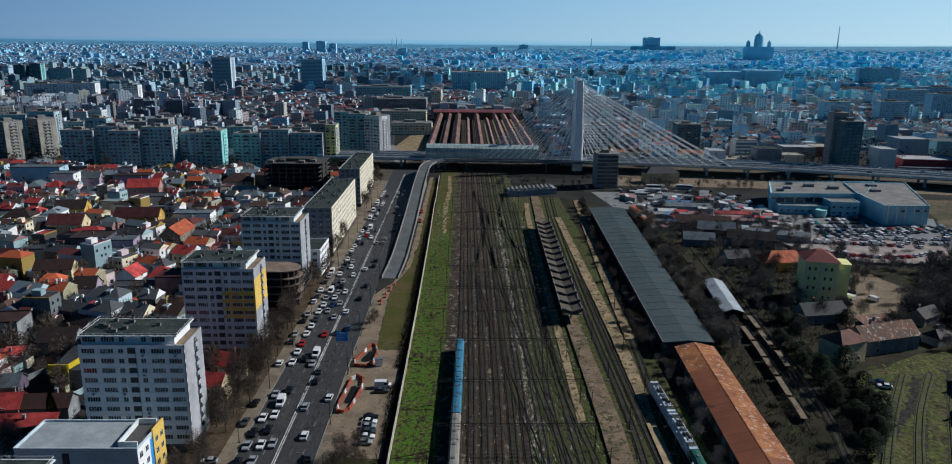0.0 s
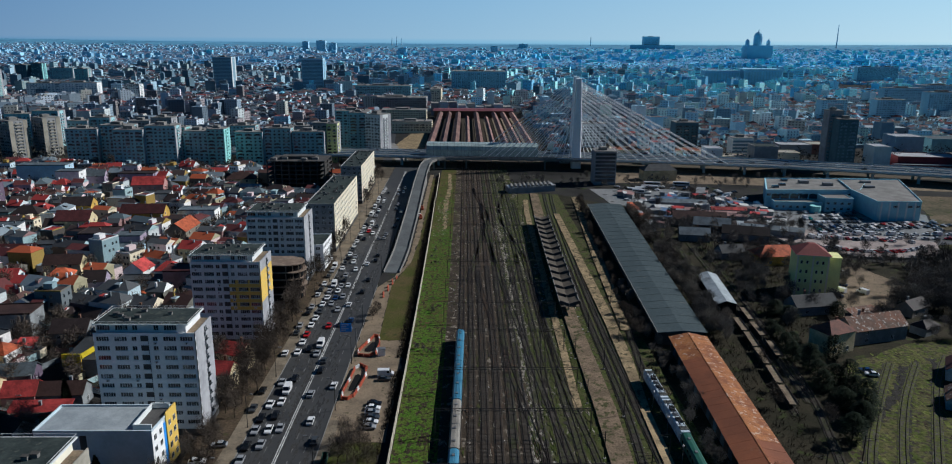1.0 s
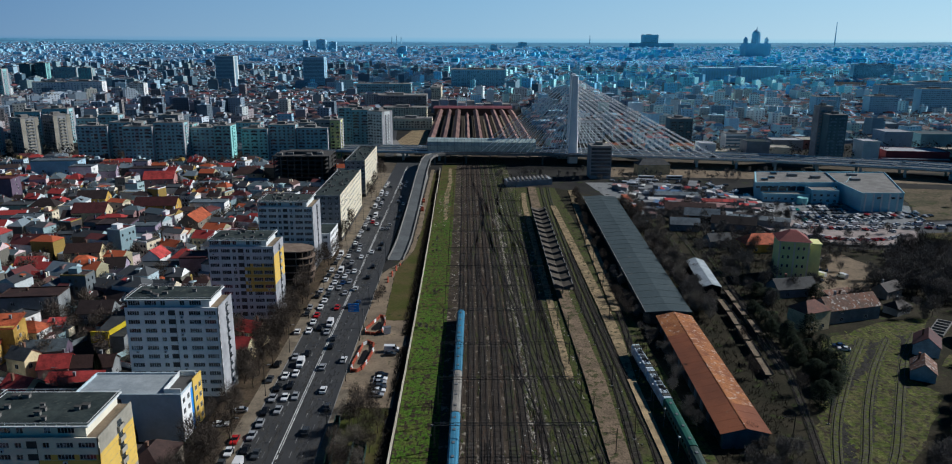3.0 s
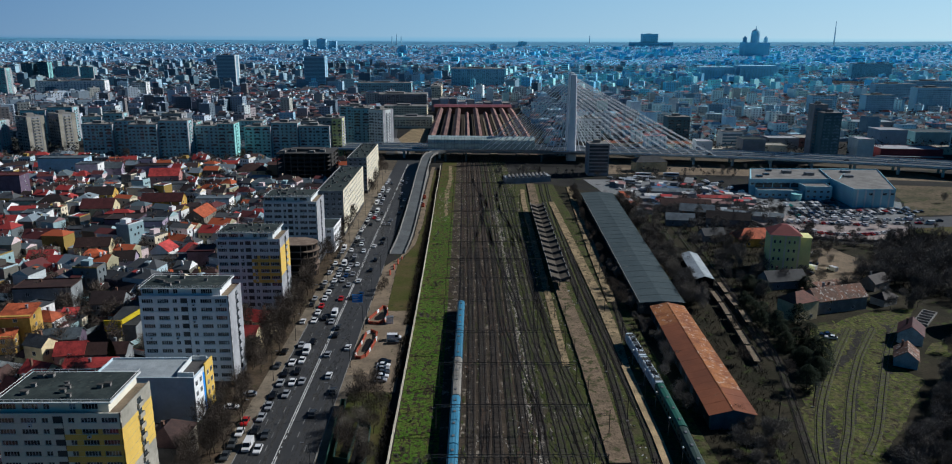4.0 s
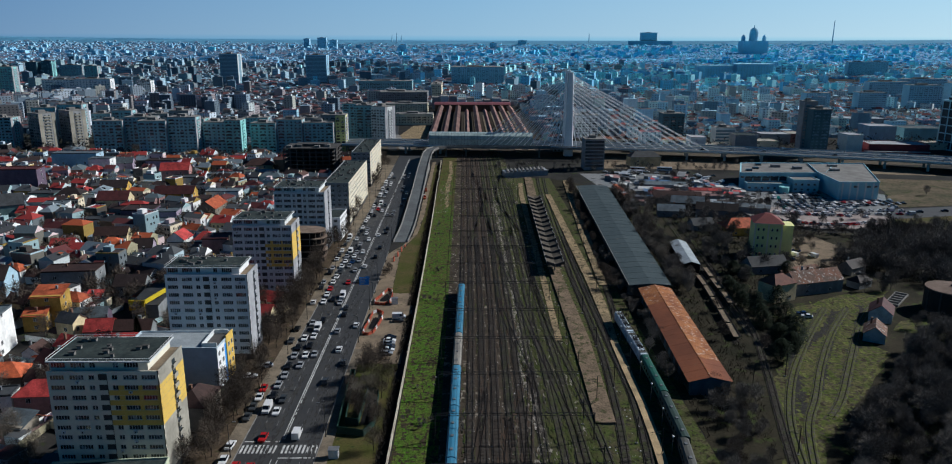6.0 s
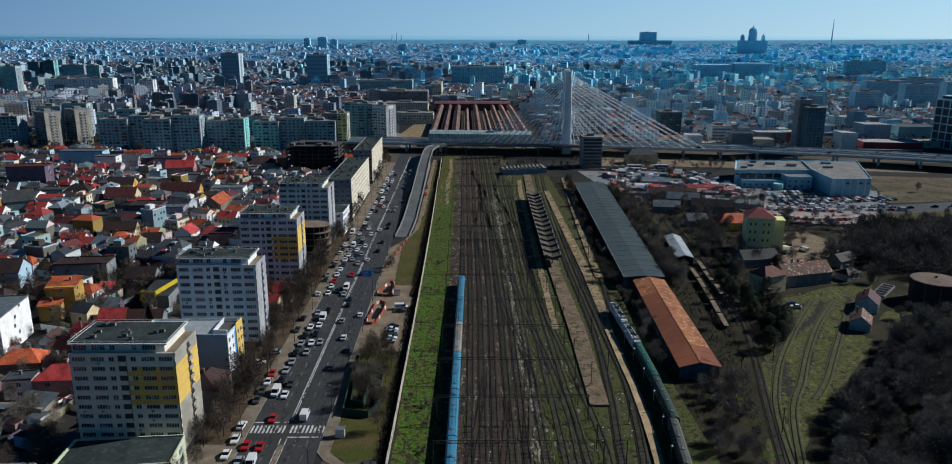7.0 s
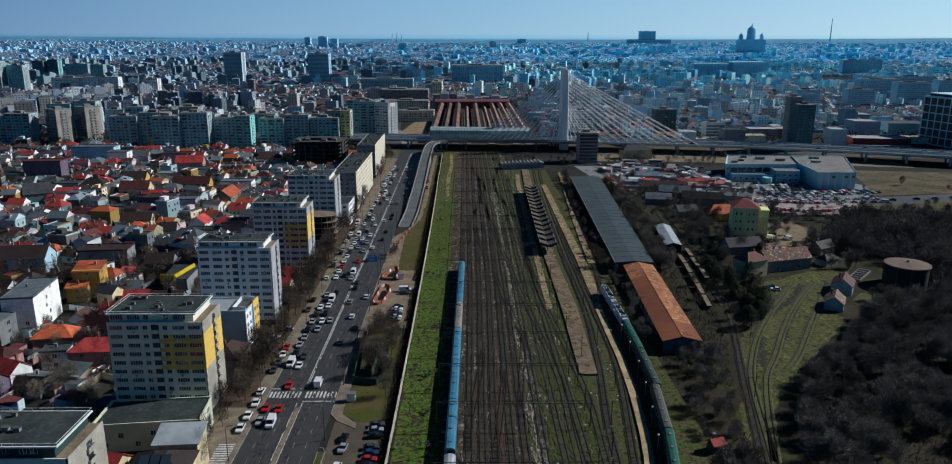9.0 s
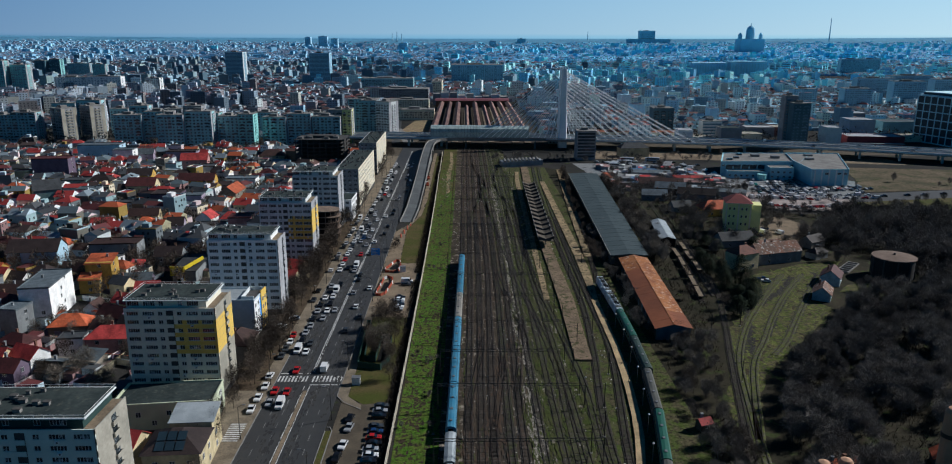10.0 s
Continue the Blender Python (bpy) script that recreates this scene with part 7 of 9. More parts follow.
put_on(lc, start + 9.6), put_on(lc, start + 29.4)
for i, c in enumerate((gt, gd, gg, gt, gg, gd)):
    put_on(c, start + 39.5 + 12.9 + i * 26.0)


def platform_lamp():
    b = thing("platform_lamp", "slim platform lamp post with a white globe", "lamp post", group="platform lamps")
    g = Geo()
    g.tube((0, 0, 0), (0, 0, 5.2), .07, .05, 6)
    part("post", g, M["steel"], b)
    g = Geo()
    g.tube((0, 0, 5.2), (0, 0, 5.5), .2, .34, 10), g.tube((0, 0, 5.5), (0, 0, 5.75), .34, .1, 10)
    part("globe", g, M["frame"], b)
    return b


lamp_post = platform_lamp()
for i in range(10):
    x, y, a = along(GREV, 58 + i * 15)
    m = pose(x - 3.1, y, .1)
    if i:
        copy_thing(lamp_post, m)
    else:
        lamp_post.matrix_basis = m


# ---- flat wagons in the sidings ----
def flat_wagon():
    t = thing("flat_wagon", "rusty empty bogie flat wagon in a siding", "freight wagon", group="flat wagons")
    g = Geo()
    g.box(-1.3, 1.3, -6.5, 6.5, 1.0, 1.25)
    part("deck", g, M["dirt"], t)
    for s in (-1, 1):
        g = Geo()
        y = s * 4.2
        g.box(-1.05, 1.05, y - 1.4, y + 1.4, .5, .95)
        for yy in (y - .9, y + .9):
            for x in (-.78, .62):
                g.tube((x, yy, .85), (x + .16, yy, .85), .45, n=10)
        part("bogie", g, M["steel_dark"], t)
    for s in (-1, 1):
        g = Geo()
        g.box(s * 1.3 - .06, s * 1.3 + .06, -6.4, 6.4, 1.25, 1.6)
        part("side_stake", g, M["rail"], t)
    return t


fl = flat_wagon()
WAG = [(96.0, 186), (99.0, 210), (102.5, 240), (104.3, 262)]
for i in range(5):
    x, y, a = along(WAG, 7 + i * 14.5)
    m = pose(x, y, .42, 0, 0, a - 90)
    if i == 0:
        fl.matrix_basis = m
    else:
        copy_thing(fl, m)
for k, (x, y, a) in enumerate(((108.2, 246, -4), (110.0, 262, -5), (107.0, 228, -7))):
    copy_thing(fl, pose(x, y, .42, 0, 0, a))


# ---- sheds ----
def grey_shed():
    b = thing("goods_shed", "long goods shed with flat dark grey roof and pale fascia", "shed")
    ring = [(67.3, 233), (85.0, 233), (97.8, 445), (76.2, 445)]
    inner = [(69.0, 234), (83.6, 234), (96.0, 444), (77.8, 444)]
    g = Geo()
    g.prism(inner, 0, 5.2)
    part("wall", g, M["concrete_dark"], b)
    g = Geo()
    g.v += [(67.3, 233, 5.2), (76.4, 233, 5.9), (85.0, 233, 5.2), (76.2, 445, 5.2), (87.4, 445, 5.9), (97.8, 445, 5.2), (67.3, 233, 5.0), (85.0, 233, 5.0), (76.2, 445, 5.0), (97.8, 445, 5.0)]
    g.f += [(0, 1, 4, 3), (1, 2, 5, 4), (6, 7, 2, 1, 0), (9, 8, 3, 4, 5), (8, 6, 0, 3), (7, 9, 5, 2), (6, 8, 9, 7)]
    g.s += [0] * 7
    part("roof", g, M["shedgrey"], b)
    g = Geo()
    g.beam((67.2, 232.8, 5.5), (76.1, 445, 5.5), .25, .6)
    part("fascia", g, M["concrete"], b, "pale roof edge")
    for k in range(1, 27):
        u = k / 27
        a, c = (67.3 + 8.9 * u, 233 + 212 * u), (85.0 + 12.8 * u, 233 + 212 * u)
        m_ = (76.4 + 11.0 * u, 233 + 212 * u)
        g = Geo()
        g.beam((*a, 5.27), (*m_, 5.97), .12, .05), g.beam((*m_, 5.97), (*c, 5.27), .12, .05)
        part("roof_seam", g, M["roof_felt"], b)


grey_shed()


def rust_shed():
    """Gabled tin roof of overlapping sheets, patchy rust beyond, plain brown nearer."""
    b = thing("rusty_shed", "long wooden shed with rusty brown gabled tin roof", "shed")
    FL, FR, NL, NR = (70.6, 230.8), (84.2, 230.8), (66.2, 145.0), (79.9, 145.0)

    def at(u, v, z):
        """u: 0 near to 1 far; v: 0 left eave to 1 right eave."""
        return (NL[0] + (FL[0] - NL[0]) * u + ((NR[0] - NL[0]) * (1 - u) + (FR[0] - FL[0]) * u) * v, NL[1] + (FL[1] - NL[1]) * u, z)
    g = Geo()
    ring = [at(.004, .06, 0), at(.004, .94, 0), at(.996, .94, 0), at(.996, .06, 0)]
    g.prism([(p[0], p[1]) for p in ring], 0, 4.4)
    g.face([at(.004, .06, 4.4), at(.004, .94, 4.4), at(.004, .5, 6.0)])
    part("wall", g, M["bluewall"], b)
    n = 42
    for side in (0, 1):
        for i in range(n):
            u0, u1 = i / n, (i + 1) / n + .002
            lift = .03 * (i % 2) + random.uniform(0, .02)
            v0, v1 = (0, .5) if side == 0 else (.5, 1)
            z0, z1 = (4.5, 6.1) if side == 0 else (6.1, 4.5)
            a = [at(u0, v0, z0 + lift), at(u0, v1, z1 + lift), at(u1, v1, z1 + lift), at(u1, v0, z0 + lift)]
            g = Geo()
            g.solid(a, [(x, y, z + .05) for x, y, z in a])
            new_tin = u0 < (.74 if side == 0 else .16)
            part("tin_sheet", g, M["rust_brown"] if new_tin else M["rust"], b)
    g = Geo()
    g.beam(at(0, .5, 6.24), at(1, .5, 6.24), .4, .1)
    part("ridge_cap", g, M["rust"], b)
    for i in range(12):
        g = Geo()
        p = at((i + .5) / 12, .055, 0)
        g.box(p[0] - .1, p[0] + .1, p[1] - 1.6, p[1] + 1.6, .3, 3.4)
        part("door", g, M["steel_dark"], b)


rust_shed()


def tin_shelter():
    b = thing("wagon_shelter", "pale tin wagon shelter with low gabled roof", "shelter")
    A, B = (98.7, 264.8), (103.2, 304)
    w = 8.4
    g = Geo()
    ring = [(A[0] + .2, A[1] + .3), (A[0] + w - .2, A[1] + .3), (B[0] + w - .2, B[1] - .3), (B[0] + .2, B[1] - .3)]
    g.prism(ring, 0, 4.2)
    # solid block painted near-black for the shade under the roof
    part("wall", g, M["dark"], b, "walls painted near-black as a shaded interior")
    for side in (0, 1):
        for i in range(14):
            u0, u1 = i / 14, (i + 1) / 14
            xa, xb = A[0] + (B[0] - A[0]) * u0, A[0] + (B[0] - A[0]) * u1
            ya, yb = A[1] + (B[1] - A[1]) * u0, A[1] + (B[1] - A[1]) * u1
            l, r, zl, zr = (0, w / 2, 4.2, 5.5) if side == 0 else (w / 2, w, 5.5, 4.2)
            g = Geo()
            a = [(xa + l, ya + .03, zl), (xa + r, ya + .03, zr), (xb + r, yb - .03, zr), (xb + l, yb - .03, zl)]
            g.solid(a, [(x, y, z + .1) for x, y, z in a])
            part("roof_panel", g, M["tin_white"], b)


tin_shelter()


M["canopy_concrete"] = mat("stained_concrete", (0.20, 0.17, 0.135), (0.13, 0.115, 0.095), 0.3, 0.9, fine=1.2, grain=.3)


def platform_canopy():
    """A row of concrete butterfly roofs on the long platform, one bay after the other."""
    b = thing("platform_canopy", "row of grey concrete butterfly platform roofs", "platform canopy")
    n = 15
    for i in range(n):
        y0, y1 = 262 + i * 10.0, 262 + (i + 1) * 10.0
        def mid(y):
            return 40.2 + (y - 262) * 0.0225
        g = Geo()
        m0, m1 = mid(y0), mid(y1)
        for s in (-1, 1):
            a = [(m0, y0 + 2.6, 4.2), (m0 + s * 3.9, y0 + .2, 5.6), (m1 + s * 3.9, y1 - .1, 5.2), (m1, y1 - .1, 4.2)]
            if s < 0:
                a = a[::-1]
            g.solid(a, [(x, y, z + .18) for x, y, z in a])
        part("roof_bay", g, M["canopy_concrete"], b)
        # thin slab added under the bays so that their shadow falls unbroken
        g = Geo()
        g.prism([(m0 - 3.8, y0), (m0 + 3.8, y0), (m1 + 3.8, y1), (m1 - 3.8, y1)], 4.0, 4.15)
        part("soffit", g, M["canopy_concrete"], b)
        g = Geo()
        g.beam((m0 - 3.9, y0 + .1, 6.7), (m0, y0 + 1.4, 4.9), .3, 1.2), g.beam((m0, y0 + 1.4, 4.9), (m0 + 3.9, y0 + .1, 6.7), .3, 1.2)
        part("rib", g, M["concrete_dark"], b)
        g = Geo()
        g.tube(((m0 + m1) / 2, (y0 + y1) / 2, .75), ((m0 + m1) / 2, (y0 + y1) / 2, 4.4), .28, .2, 8)
        part("column", g, M["concrete"], b)
    for s in (-1, 1):
        g = Geo()
        g.beam((40.2 + s * 3.95, 262, 5.75), (43.6 + s * 3.95, 412, 5.75), .3, .5)
        part("edge_beam", g, M["concrete"], b)


platform_canopy()
low_building("platform_hut", "grey corrugated hut at the platform end", [(30, 500), (64, 512), (62, 524), (28, 512)], 4.2, M["greyrender"], M["tin_white"], floors=0, parapet=.2)
for i in range(10):
    g = Geo()
    g.tube((0, -6, 4.3), (0, 6, 4.3), 1.2, 1.2, 8)
    tagged(part("vaulted_roof", g, M["concrete"], at=(32 + i * 3.1, 507.5 + i * 1.1, 0)), "small grey vaulted hut roof", "roof", group="vaulted hut roofs")


# ---- overhead line ----
def portal(y, x0=-9.0, x1=33.6, h=8.2):
    b = thing("catenary_portal", "dark lattice steel portal over the tracks", "catenary portal", (0, y, 0), group="catenary portals")
    for x in (x0, x1):
        g = Geo()
        for dx, dy in ((-.18, -.18), (.18, -.18), (.18, .18), (-.18, .18)):
            g.beam((x + dx, dy, 0), (x + dx * .6, dy * .6, h), .07, .07)
        for k in range(8):
            g.beam((x - .18, 0, k + .1), (x + .18, 0, k + .95), .05, .05)
        part("mast", g, M["steel_dark"], b)
    g = Geo()
    g.beam((x0, 0, h), (x1, 0, h), .13, .12), g.beam((x0, 0, h - .8), (x1, 0, h - .8), .11, .1)
    n = 20
    for k in range(n):
        a, c = x0 + (x1 - x0) * k / n, x0 + (x1 - x0) * (k + 1) / n
        g.beam((a, 0, h - .05), (c, 0, h - .8), .07, .07)
    part("girder", g, M["steel_dark"], b)
    for x in (-2.5, 1, 5, 9, 12.5, 16.3, 20.4, 25.2, 29.5):
        g = Geo()
        g.beam((x, 0, h - .8), (x, 0, h - 2.0), .06, .06), g.beam((x - .6, 0, h - 1.9), (x + .6, 0, h - 1.7), .05, .05)
        part("insulator_arm", g, M["steel_dark"], b)
    return b


for y in (34, 66, 96, 120, 145, 172, 198, 229, 256, 283, 312, 345, 380, 420, 465, 510):
    portal(y)


def cantilever_mast():
    b = thing("catenary_mast", "dark steel catenary mast with cantilever arm", "catenary mast", group="catenary masts")
    g = Geo()
    g.beam((0, -.001, 0), (0, 0, 8.0), .2, .2)
    part("mast", g, M["steel_dark"], b)
    g = Geo()
    g.beam((0, 0, 7.2), (-3.4, 0, 6.9), .08, .08), g.beam((0, 0, 6.2), (-2.9, 0, 6.8), .08, .08), g.beam((-2.6, 0, 6.8), (-3.2, 0, 5.9), .05, .05)
    part("arm", g, M["steel_dark"], b)
    g = Geo()
    g.box(-.35, .35, -.35, .35, 0, .35)
    part("footing", g, M["concrete"], b)
    return b


cm = cantilever_mast()
for i, (x, y) in enumerate(((31.6, 72), (36.5, 80), (39.4, 96), (33.3, 104), (31.9, 128), (44.8, 118), (38.2, 142), (44.9, 150), (44.9, 182), (44.9, 214), (44.9, 246), (45.8, 300), (46.8, 340), (48.0, 380), (54.8, 206), (54.2, 236), (58.8, 275), (60.5, 310), (62.4, 345), (64.5, 380), (35.3, 160), (35.6, 190), (36.6, 222), (-9.8, 82), (-10.2, 158), (28, 58), (50.0, 112), (52.2, 160), (85.5, 112), (101.5, 158), (88, 150))):
    m = pose(x, y, 0.0, 0, 0, 180 if i % 5 == 4 else 0)
    if i == 0:
        cm.matrix_basis = m
    else:
        copy_thing(cm, m)

for x, w in ((-3.6, 0), (0.8, 0), (4.6, 0), (8.5, 0), (12.5, 0), (16.0, 0), (20.3, 0), (24.6, 0)):
    b = thing("overhead_wire", "thin dark overhead contact wire above a track", "overhead wire", group="overhead wires")
    g = Geo()
    g.tube((x, -200, 6.2), (x + .4, 560, 6.2), .025, n=3)
    part("contact_wire", g, M["steel_dark"], b)
    g = Geo()
    ys = [34, 66, 96, 120, 145, 172, 198, 229, 256, 283, 312, 345, 380, 420, 465, 510]
    line = [(x, ys[0], 7.4)]
    for a, c in zip(ys, ys[1:]):
        line += [(x, (a * 3 + c) / 4, 6.85), (x, (a + c) / 2, 6.7), (x, (a + c * 3) / 4, 6.85), (x, c, 7.4)]
    g.sweep([(-.02, 0), (.02, 0), (0, .035)], line, closed=True)
    part("messenger_wire", g, M["steel_dark"], b)


# ---- litter and clumps between the tracks ----
def litter():
    rng = random.Random(3)
    g = Geo()
    for _ in range(2600):
        x, y = rng.uniform(-7, 56), rng.uniform(50, 480)
        if noise.noise(Vector((x * .06, y * .02, 5))) < 0.02:
            continue
        s = rng.uniform(.06, .3)
        a = rng.uniform(0, 3.1)
        ring = [(x + math.cos(a + q) * s * rng.uniform(.6, 1.2), y + math.sin(a + q) * s * rng.uniform(.6, 1.2)) for q in (0, 1.6, 3.1, 4.7)]
        g.prism(ring, 0.05, 0.1 + s * .4)
    tagged(part("litter", g, palette("litter", [(0.55, 0.54, 0.5), (0.4, 0.38, 0.34), (0.25, 0.24, 0.22), (0.6, 0.6, 0.6)])), "pale litter and stones between the tracks", "litter", kind="stuff")
    g = Geo()
    for _ in range(9000):
        x, y = rng.uniform(-8, 62), rng.uniform(40, 420)
        k = noise.noise(Vector((x * .09, y * .03, 2)))
        if x > -8 and k < 0.12:
            continue
        s = rng.uniform(.12, .34)
        a = rng.uniform(0, 6.3)
        c, d = math.cos(a) * s, math.sin(a) * s
        g.face([(x - c, y - d, .06), (x + c, y + d, .06), (x + rng.uniform(-.2, .2), y + rng.uniform(-.2, .2), .1 + s * .9)])
    tagged(part("weeds", g, mat("weed_tufts", (0.10, 0.19, 0.035), (0.13, 0.13, 0.05), 0.2, .95, island=.4)), "tufts of weeds and grass by the tracks", "weeds", kind="stuff")


litter()

# ---- the side of the yards, market and shopping hall ----
def yellow_house():
    b = thing("signal_house", "tall lime yellow house with red hipped roof", "house", (140.0, 288.5, 0), -12)
    w, d, h = 13.0, 12.5, 17.6
    g = Geo()
    g.box(0, w, 0, d, 0, h)
    part("wall", g, M["yellowgreen"], b)
    for x in (0, w / 2 - .35, w - .7):
        g = Geo()
        g.box(x, x + .7, -.18, 0, 0, h)
        part("pilaster", g, M["cream"], b)
    g = Geo()
    g.box(-.5, w + .5, -.5, d + .5, h, h + .4)
    part("cornice", g, M["cream"], b)
    g = Geo()
    lo = [(-.7, -.7, h + .4), (w + .7, -.7, h + .4), (w + .7, d + .7, h + .4), (-.7, d + .7, h + .4)]
    g.solid(lo, [(w * .4, d * .42, h + 4.2), (w * .6, d * .42, h + 4.2), (w * .6, d * .58, h + 4.2), (w * .4, d * .58, h + 4.2)])
    part("roof", g, M["redroof"], b)
    g = Geo()
    g.box(w + .02, w + 5.5, 3, d - 1, 0, h - 1.4), g.box(w + .02, w + 5.8, 2.7, d - .7, h - 1.4, h - .9)
    part("annex", g, M["yellowgreen"], b)
    for f in range(4):
        for x in (1.9, 4.2, 8.2, 10.5):
            part("window", WIN[0.9], None, b, at=(x, -.05, 1.8 + f * 4.1))
    for f in range(4):
        for y in (5, 9):
            o = part("window", WIN[0.9], None, b)
            o.matrix_basis = pose(w + 5.55, y, 1.6 + f * 3.9, 0, 0, 90)


yellow_house()
R7 = random.Random(70)
WM["tealwash"] = mat("bluish_washed_wall", (0.46, 0.55, 0.57), (0.37, 0.45, 0.47), .4, .9)
RM["brickroof"] = mat("weathered_tile_roof", (0.25, 0.095, 0.062), (0.17, 0.07, 0.05), .35, .8, fine=2.0, grain=.35)
RM["patched"] = mat("patched_roof_sheets", (0.27, 0.125, 0.075), (0.18, 0.115, 0.085), .3, .85, fine=1.2, grain=.4, c3=(0.46, 0.42, 0.375), cut=.56)
for w, d, h, k, wl, rf, lab, x, y, a in (
        (12, 9, 7.6, "hip", "cream", "brickroof", "old railway house with rust red hipped roof", 128.5, 231, 24),
        (24, 10, 5.6, "gable", "grey", "patched", "ruined grey building with patched pale roof", 147.5, 241, 16),
        (13, 8, 4.2, "shed", "brown", "patched", "ruined outbuilding with rusty roof sheets", 153, 254, 20),
        (18, 9, 4.0, "gable", "grey", "grey", "low grey outbuilding near trees", 138, 268, 10),
        (11, 7, 3.6, "gable", "beige", "brown", "low workshop with brown roof", 178, 266, 30),
        (11, 8, 3.8, "gable", "tealwash", "maroon", "small hut with dark red tin roof and bluish walls", 160, 208.5, 58),
        (10, 7, 3.2, "gable", "tealwash", "patched", "small hut with rusty white sheet roof", 147, 189, 60),
        (3.4, 2.8, 2.4, "gable", "brown", "red", "small trackside hut with red roof", 64.6, 84, 20),
        (24, 9, 4.5, "gable", "grey", "brown", "long dark brown roofed storehouse", 152, 378, -18),
        (20, 9, 4.5, "gable", "brown", "tin", "storehouse with patched tin roof", 140, 398, -16),
        (30, 10, 4.5, "gable", "beige", "rust", "long market building with brown roof", 137, 412, -12),
        (16, 8, 4.0, "gable", "grey", "tin", "grey hut with pale roof", 124, 378, -10),
        (9, 6, 3.2, "hip", "grey", "brown", "low brown hut among trees", 171, 246, 30),
        (12, 8, 3.6, "gable", "grey", "grey", "low grey hut among trees", 132, 345, 10),
        (26, 12, 8, "hip", "cream", "grey", "cream town house near the overpass", 150, 560, 5),
        (22, 12, 4.5, "hip", "ochre", "orange", "house with orange roof under trees", 152, 337, 5)):
    o = house(w, d, h, k, wl, rf, lab, R7, windows=3)
    o.matrix_basis = pose(x, y, 0, 0, 0, a)


def mall():
    b = thing("shopping_hall", "large pale blue grey shopping hall with flat roofs", "shop building")
    for nm, ring, h in (("long_wing", [(196, 462), (258, 462), (286, 505), (212, 505)], 11), ("end_wing", [(249, 424), (276, 424), (305, 500), (262, 500), (252, 462)], 11.5), ("middle_wing", [(229, 448), (246, 446), (248, 461.8), (230, 461.8)], 8.5), ("low_wing", [(199, 454), (228.6, 450), (229.6, 461.8), (200, 461.8)], 5)):
        g = Geo()
        g.prism(ring, 0, h)
        part(nm, g, M["mall"], b)
        cx, cy = sum(p[0] for p in ring) / len(ring), sum(p[1] for p in ring) / len(ring)
        g = Geo()
        g.prism([(cx + (x - cx) * .97, cy + (y - cy) * .97) for x, y in ring], h - .2, h + .12)
        part("roof", g, M["concrete"], b)
        for i in range(len(ring)):
            a, c = ring[i], ring[(i + 1) % len(ring)]
            g = Geo()
            g.beam((*a, h + .7), (*c, h + .7), .35, .75)
            part("parapet", g, M["mall"], b)
        a, c = ring[0], ring[1]
        n = int(math.dist(a, c) / 4)
        for i in range(n):
            if nm == "end_wing" and i not in (2, 4, 5):
                continue
            u = (i + .5) / n
            for z in ((h - 3.4,) if nm != "middle_wing" else (1.5, 5)):
                o = part("window", WIN[2.6], None, b)
                o.matrix_basis = pose(a[0] + (c[0] - a[0]) * u, a[1] + (c[1] - a[1]) * u - .05, z)
    for i in range(9):
        g = Geo()
        x = 200 + i * 6.2
        g.box(x, x + 5.2, 461.75, 461.95, 5.6, 8.6)
        part("glazed_bay", g, M["glass_blue"], b)
    for i in range(5):
        g = Geo()
        g.box(251 + i * 5.2, 251.8 + i * 5.2, 423.4, 424.1, 0, 11.5)
        part("pilaster", g, M["offwhite"], b)
    for x, y in ((214, 480), (222, 496), (206, 472)):
        g = Geo()
        g.box(x - 2, x + 2, y - 1.5, y + 1.5, 11, 12.4)
        part("skylight", g, M["glass_blue"], b)
    for x, y in ((232, 488), (245, 480), (268, 470), (275, 488)):
        g = Geo()
        g.box(x - 3, x + 3, y - 2, y + 2, 11, 13)
        part("roof_unit", g, M["steel"], b)
    g = Geo()
    g.tube((222, 446, 0), (222, 446, 4.5), 3.4, n=14)
    part("round_tank", g, M["teal"], b)


mall()


def round_tank():
    b = thing("storage_tank", "large round storage tank with shallow brown lid", "tank", (191.5, 216.5, 0))
    g = Geo()
    g.tube((0, 0, 0), (0, 0, 9.2), 8.7, n=40)
    # shell painted near-black for the shade on its near side
    part("shell", g, mat("shade_black_shell", (0.05, 0.05, 0.05), (0.035, 0.035, 0.036), .2, .8), b)
    g = Geo()
    g.tube((0, 0, 9.2), (0, 0, 9.6), 9.2, n=40), g.tube((0, 0, 9.6), (0, 0, 10.3), 9.1, 1.0, n=40)
    part("lid", g, M["tank"], b, "brown shallow cone lid")
    g = Geo()
    g.tube((0, 0, 10.2), (0, 0, 11), .5, n=8)
    part("vent", g, M["steel_dark"], b)
    for i in range(10):
        a = i * math.pi / 5
        g = Geo()
        g.box(-.25, .25, -.25, .25, 0, 9.2)
        part("stay", g, M["concrete_dark"], b, at=(8.8 * math.cos(a), 8.8 * math.sin(a), 0), rz=36 * i)


round_tank()


def chimney(x, y, h, r, label, band=None):
    """A round rendered chimney with a low cap; some with a dark band."""
    b = thing("chimney", label, "chimney", (x, y, 0), group="boiler house chimneys")
    g = Geo()
    g.tube((0, 0, 0), (0, 0, h), r * 1.12, r, n=20)
    part("shaft", g, M["peach"], b)
    g = Geo()
    g.tube((0, 0, h), (0, 0, h + r * .5), r, r * .72, n=20), g.tube((0, 0, h + r * .5), (0, 0, h + r * .7), r * .72, r * .1, n=20)
    part("cap", g, M["peach"], b)
    if band:
        g = Geo()
        g.tube((0, 0, band), (0, 0, band + .9), r * 1.1, n=20)
        part("band", g, M["steel_dark"], b, "dark steel band")


